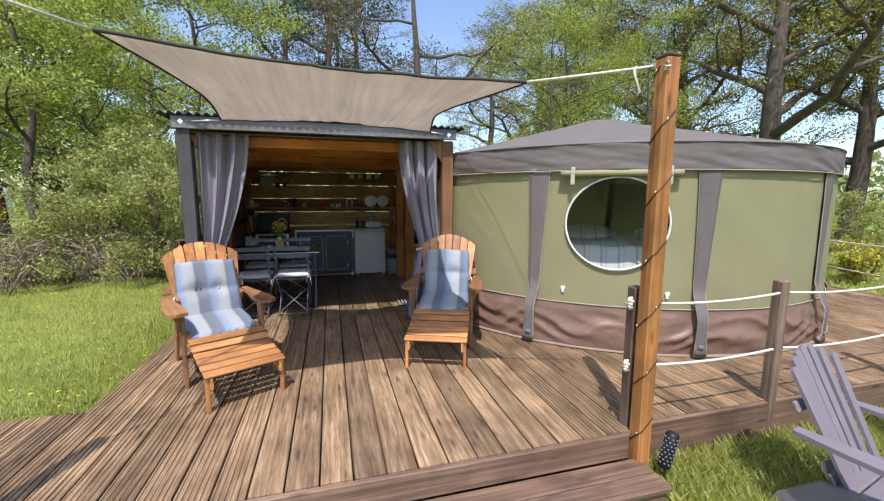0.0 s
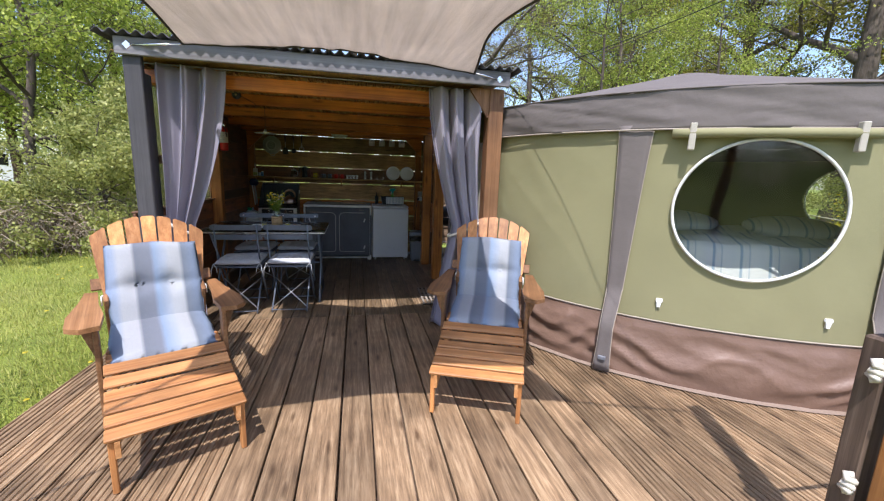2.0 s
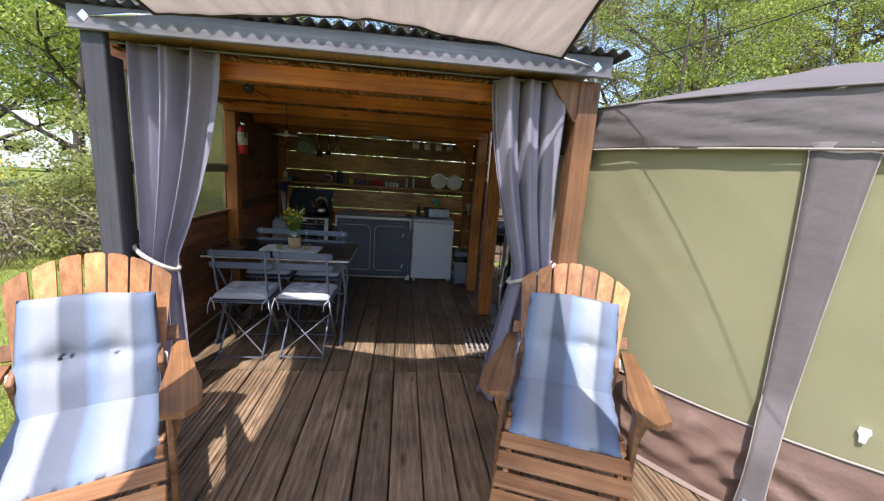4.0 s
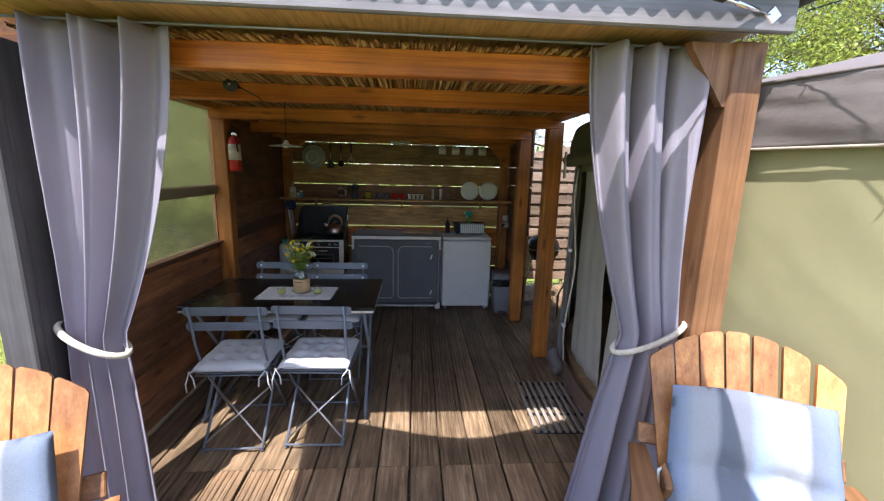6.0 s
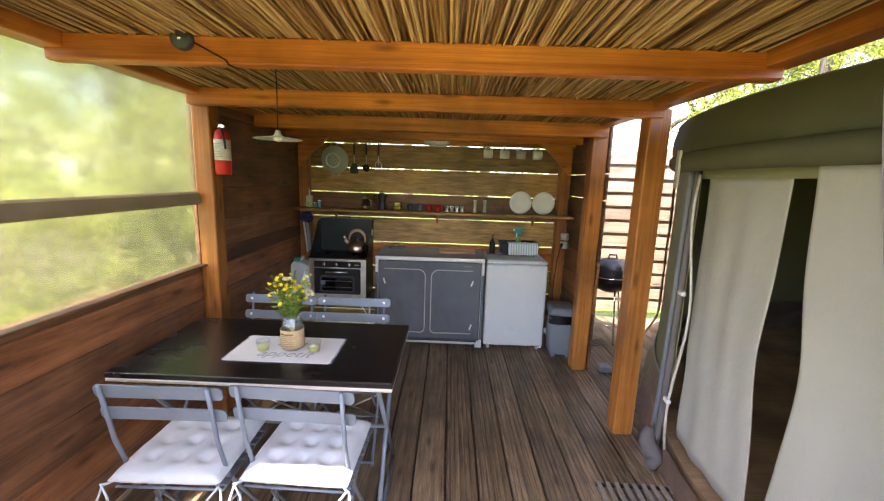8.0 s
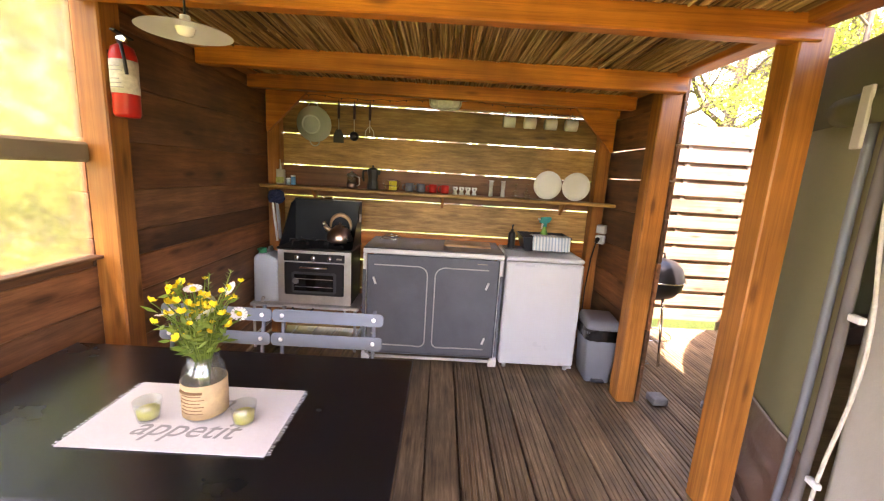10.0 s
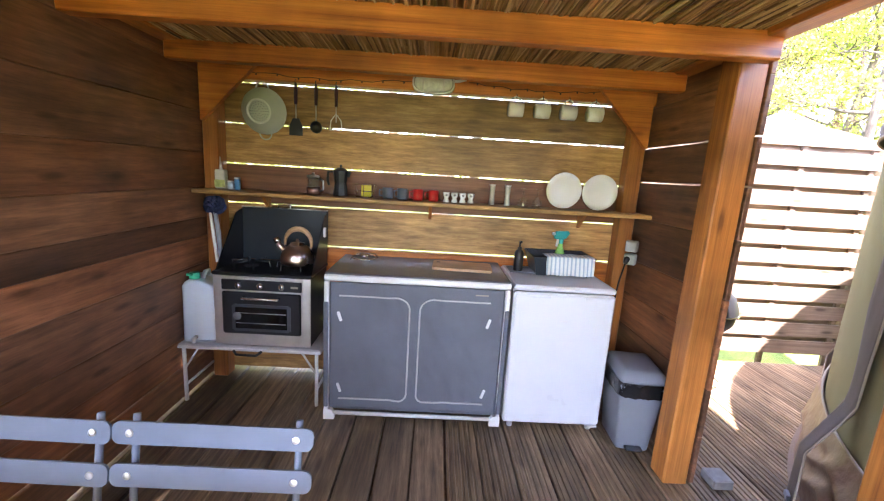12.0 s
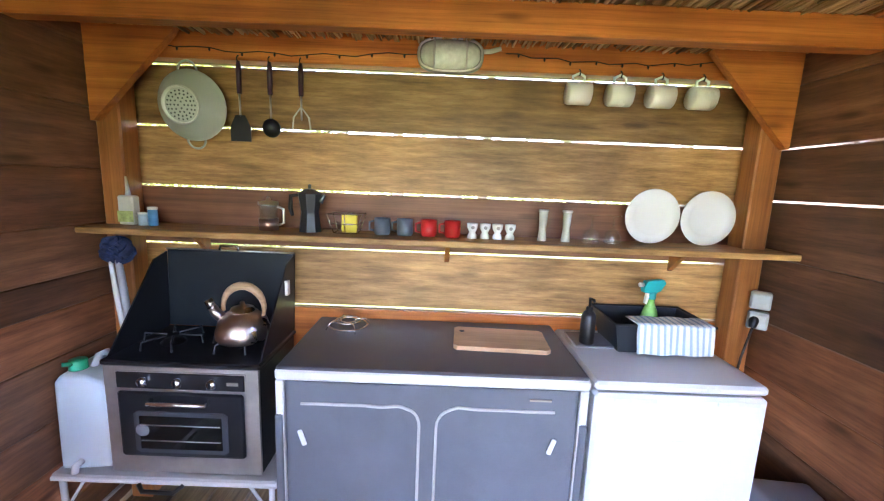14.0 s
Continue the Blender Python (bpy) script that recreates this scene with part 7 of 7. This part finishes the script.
def again(t, x, y, turn, s=1.0):
    o = copy_thing(t, pose(x, y, G0, 0, 0, turn))
    o.scale = (s, s, s)
    return o
for x, y, a, s in ((-11.5, 15.0, 70, 1.1), (-9.4, 18.5, 160, 1.15), (-14.5, 19, 220, 1.25), (-15.5, 12.5, 20, 0.9)):
    again(green1, x, y, a, s)
for x, y, a, s in ((-7.0, 20.5, 120, 1.0), (-12.5, 24, 40, 1.2)):
    again(green2, x, y, a, s)
for x, y, a, s in ((21.5, 13.5, 100, 0.95), (19.0, 20.5, 230, 1.05), (26, 8.0, 10, 0.9), (12.5, 25, 60, 0.9)):
    again(oak, x, y, a, s)
for x, y, a, s in ((0.2, 24.5, 80, 0.95), (7.8, 21.5, 170, 0.85)):
    again(bare, x, y, a, s)
for x, y, a, s in ((6.6, 13.4, 90, 0.8), (10.4, 17.5, 200, 1.0), (9.6, 12.6, 300, 0.75)):
    again(thin, x, y, a, s)
for x, y, a, s in ((-9.4, 21.5, 150, 0.78), (-12.0, 20.0, 30, 0.7), (-2.4, 25.0, 100, 1.05), (1.6, 28.0, 200, 1.1), (-10.5, 29, 20, 1.0), (14.8, 22.5, 80, 0.9), (22.5, 24, 300, 1.0)):
    again(pine, x, y, a, s)
for x, y, a, s in ((-3.4, 9.7, 80, 0.72), (-4.3, 10.3, 190, 0.8), (-2.6, 10.3, 300, 0.7), (-5.2, 10.2, 50, 0.45), (-5.6, 12.6, 140, 0.65), (-2.9, 13.6, 230, 0.8), (-8.0, 10.8, 10, 0.5), (-6.4, 15.0, 320, 0.8), (9.0, 10.0, 60, 0.7), (13.0, 10.5, 100, 0.9), (12.0, 8.2, 200, 0.6)):
    again(shrubt, x, y, a, s)

def brush(at, seed, w, d, h, n, label):
    """A tangle of dry arching twigs."""
    rnd = random.Random(seed)
    bm = bmesh.new()
    for k in range(n):
        p = Vector((rnd.uniform(-w, w), rnd.uniform(-d, d), 0))
        a, ln = rnd.uniform(0, math.tau), h * rnd.uniform(0.6, 1.3)
        q = p + Vector((math.cos(a) * ln * 0.5, math.sin(a) * ln * 0.5, ln * rnd.uniform(0.5, 1.0)))
        e = q + Vector((math.cos(a) * ln * 0.4, math.sin(a) * ln * 0.4, rnd.uniform(-0.35, 0.15) * ln))
        tube(bm, [p, p.lerp(q, 0.6) + Vector((0, 0, 0.1 * ln)), q, e], [0.012, 0.009, 0.006, 0.003], 3, caps=False)
        for j in range(3):
            s = p.lerp(q, rnd.uniform(0.3, 1))
            b = rnd.uniform(0, math.tau)
            tube(bm, [s, s + Vector((math.cos(b), math.sin(b), rnd.uniform(-0.2, 0.9))) * ln * 0.35], [0.006, 0.002], 3, caps=False)
    return single("dry_brush", bm, TWIG, label, "brush", at=at, kind="stuff")

for k, (x, y, w, d, h, n) in enumerate(((-6.6, 9.4, 1.6, 0.9, 0.95, 260), (-4.4, 10.3, 1.5, 0.8, 0.8, 240), (-9.3, 9.6, 1.5, 0.9, 0.9, 200))):
    brush((x, y, -0.08), 40 + k, w, d, h, n, "tangle of dry grey brown brushwood at the meadow edge")

def gorse(at, seed, r):
    rnd = random.Random(seed)
    t = thing("gorse_bush", "gorse bush covered in yellow blossom", "bush", at)
    out, tips = [], []
    for k in range(9):
        a = rnd.uniform(0, math.tau)
        limbs(rnd, Vector(), Vector((math.cos(a) * r * 0.7, math.sin(a) * r * 0.7, r * rnd.uniform(0.8, 1.5))), 0.02, 1, 0.7, out, tips)
    bm = bmesh.new()
    for p, q in out:
        tube(bm, p, q, 4, caps=False)
    part("stems", bm, BARK, t)
    V, F = leaf_cloud(rnd, tips, 10, 0.03, 0.10 * r)
    new("leaves", mesh_of("leaves", V, F, LEAF_BROOM)).parent = t
    V, F = leaf_cloud(rnd, tips, 9, 0.03, 0.12 * r)
    new("blossom", mesh_of("blossom", V, F, GORSE)).parent = t
gorse((-7.3, 10.6, -0.1), 61, 0.85)
gorse((11.2, 9.4, G0), 62, 0.8)
gorse((10.2, 6.9, G0), 63, 0.55)

def grass(name, n, seed, inside, label, h=0.09):
    g = np.random.RandomState(seed)
    V, F = [], []
    while len(F) < n:
        x, y = inside(g)
        if x is None:
            continue
        z = ground_height(x, y) - 0.01
        a, l, w = g.uniform(0, math.tau), h * g.uniform(0.4, 1.5), g.uniform(0.002, 0.0045)
        bx, by = math.cos(a), math.sin(a)
        t = g.uniform(0.1, 0.7) * l
        k = len(V)
        V += [(x - by * w, y + bx * w, z), (x + by * w, y - bx * w, z), (x + bx * t * 0.4 + by * w * 0.7, y + by * t * 0.4 - bx * w * 0.7, z + l * 0.6), (x + bx * t, y + by * t, z + l)]
        F += [(k, k + 1, k + 2), (k, k + 2, k + 3)]
    tagged(new(name, mesh_of(name, V, F, BLADE)), label, "grass", kind="stuff")

def left_lawn(g):
    x, y = -1.95 - 7.5 * g.rand() ** 1.6, 3.9 + 7.5 * g.rand()
    return (None, None) if x > -5.0 and y < 4.55 else (x, y)
def right_lawn(g):
    return 1.50 + 2.1 * abs(g.normal()), 3.38 - 1.0 * abs(g.normal())
grass("meadow_grass", 140000, 5, left_lawn, "bright green meadow grass beside the deck", 0.048)
grass("lawn_grass", 100000, 6, right_lawn, "long sunlit green grass at the deck front", 0.12)
def far_lawn(g):
    return 7.75 + 3 * abs(g.normal()), 7.0 + 3 * g.normal()
grass("far_grass", 24000, 7, far_lawn, "green grass beyond the deck", 0.12)

def dandelions():
    g = np.random.RandomState(9)
    V, F = [], []
    for k in range(160):
        x, y = left_lawn(g)
        if x is None:
            continue
        z = ground_height(x, y) + 0.05 + 0.05 * g.rand()
        b = len(V)
        V += [(x + 0.016 * math.cos(i * math.tau / 8), y + 0.016 * math.sin(i * math.tau / 8), z + 0.004 * (i % 2)) for i in range(8)]
        F.append(tuple(range(b, b + 8)))
    tagged(new("meadow_flowers", mesh_of("meadow_flowers", V, F, GORSE)), "scattered small yellow meadow flowers", "flowers", kind="stuff")
dandelions()

def woods():
    g = np.random.RandomState(31)
    V, F = [], []
    for k in range(34000):
        a = g.uniform(0, math.tau)
        r = g.uniform(38, 62)
        top = 5.5 + 3.5 * noise.noise(Vector((math.cos(a) * 4, math.sin(a) * 4, 0))) + 3 * noise.noise(Vector((math.cos(a) * 15, math.sin(a) * 15, 4)))
        z = GZ + top * g.rand() ** 0.8
        c = np.array([r * math.cos(a), 6 + r * math.sin(a), z])
        u, w = g.normal(0, 1, 3), g.normal(0, 1, 3)
        u, w = u / np.linalg.norm(u) * 0.34, w / np.linalg.norm(w) * 0.24
        b = len(V)
        V += [tuple(c - u), tuple(c + w), tuple(c + u), tuple(c - w)]
        F.append((b, b + 1, b + 2, b + 3))
    tagged(new("far_woods", mesh_of("far_woods", V, F, leafy("far_foliage", (0.12, 0.17, 0.04), (0.36, 0.40, 0.12), 0.4))), "ring of distant green woodland", "woods", kind="stuff")
woods()

van = thing("caravan", "distant white touring caravan at the meadow edge", "caravan", (-21.0, 30.5, G0), 24)
prof = [(-2.4, 0.45), (2.3, 0.45), (2.45, 0.9), (2.4, 1.9), (2.0, 2.5), (-2.0, 2.6), (-2.5, 2.1), (-2.6, 0.9)]
part("body", P(prof, 2.2, pose(0, -1.1, 0)), WHITE, van)
for x in (-1.4, 0.9):
    part("window", B(x - 0.5, x + 0.5, -1.115, -1.102, 1.35, 1.95, 0.004), DARKGLASS, van, "dark tinted window")
part("door", B(-0.35, 0.25, -1.118, -1.103, 0.6, 2.2, 0.004), CERAMIC, van)
for y in (-0.9, 0.9):
    part("wheel", lathe(bmesh.new(), [(0.0, -0.09), (0.3, -0.09), (0.33, 0), (0.3, 0.09), (0, 0.09)], 20, (0, y, 0.33), pose(0, 0, 0, 90)), BLACK, van, "", True)

# ---- boards of the deck, last ----
deck = tagged(new("deck"), "weathered brown plank deck", "deck", kind="structure")

def board_mesh(name, length, w=0.140, grooves=0, mat=DECK):
    """A plank along y with eased edges and, where asked, flutes along it."""
    h, e = 0.028, 0.004
    prof = [(-w / 2, -h), (-w / 2, -e), (-w / 2 + e, 0)]
    if grooves:
        g = (w - 2 * e - 0.012) / grooves
        for i in range(grooves):
            x = -w / 2 + e + 0.006 + i * g
            prof += [(x, 0), (x + g * 0.12, -0.007), (x + g * 0.36, -0.007), (x + g * 0.48, 0)]
    prof += [(w / 2 - e, 0), (w / 2, -e), (w / 2, -h)]
    k = len(prof)
    V = [(x, 0, z) for x, z in prof] + [(x, length, z) for x, z in prof]
    F = [(i, i + 1, k + i + 1, k + i) for i in range(k - 1)] + [tuple(range(k))[::-1], tuple(range(k, 2 * k))]
    me = bpy.data.meshes.new(name)
    me.from_pydata(V, [], F)
    me.materials.append(mat)
    return me

PITCH, X0 = 0.170, -1.96
rnd = random.Random(11)
cache = {}
def lay(x, y0, y1, grooved, mat=DECK):
    key = (round(y1 - y0, 2), grooved, mat.name)
    if key not in cache:
        cache[key] = board_mesh("deck_board", key[0], 0.160, 5 if grooved else 0, mat)
    ob = new("deck_board", cache[key])
    ob.matrix_world = pose(x + PITCH / 2, y0, rnd.uniform(-0.0015, 0.0015), 0, 0, rnd.uniform(-0.06, 0.06))
    ob.parent = deck

i = 0
while X0 + i * PITCH < 1.38:
    x = X0 + i * PITCH
    lay(x, 3.35, 6.30, x > 0.95 or i < 7)
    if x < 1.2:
        # Boards under the roof take the copy with shade in its colour.
        lay(x, 6.304, 9.44, x > -0.35, DECK_SHADE)
    else:
        lay(x, 6.304, 9.9, True)
    i += 1
while X0 + i * PITCH < 7.6:
    x = X0 + i * PITCH
    lay(x, 3.42, 6.30, True)
    lay(x, 6.304, 9.9, True)
    i += 1
for i in range(1, 18):
    x = X0 - i * PITCH
    lay(x, 3.35, 4.48, True)
tagged(part("deck_substructure", B(-4.9, 7.6, 3.45, 4.40, GZ - 0.05, -0.05), OLDPOST), "dark timber joists under the deck", "deck frame", kind="structure")
tagged(part("deck_substructure", B(-1.80, 7.6, 4.401, 9.85, GZ - 0.05, -0.05), OLDPOST), "dark timber joists under the deck", "deck frame", kind="structure")
step = tagged(new("deck_step"), "weathered timber step along the deck front", "step", kind="structure")
part("riser", B(-4.9, 1.40, 3.315, 3.348, -0.16, -0.004, 0.004), STEP, step)
for k, y in enumerate((3.04, 3.18)):
    part("tread", B(-4.9, 1.47, y, y + 0.132, -0.195, -0.165, 0.004), STEP, step)
part("riser", B(-4.9, 1.45, 3.06, 3.09, GZ - 0.05, -0.196, 0.004), STEP, step)
part("fascia", B(1.40, 7.6, 3.39, 3.418, GZ - 0.02, -0.004, 0.004), STEP, step)
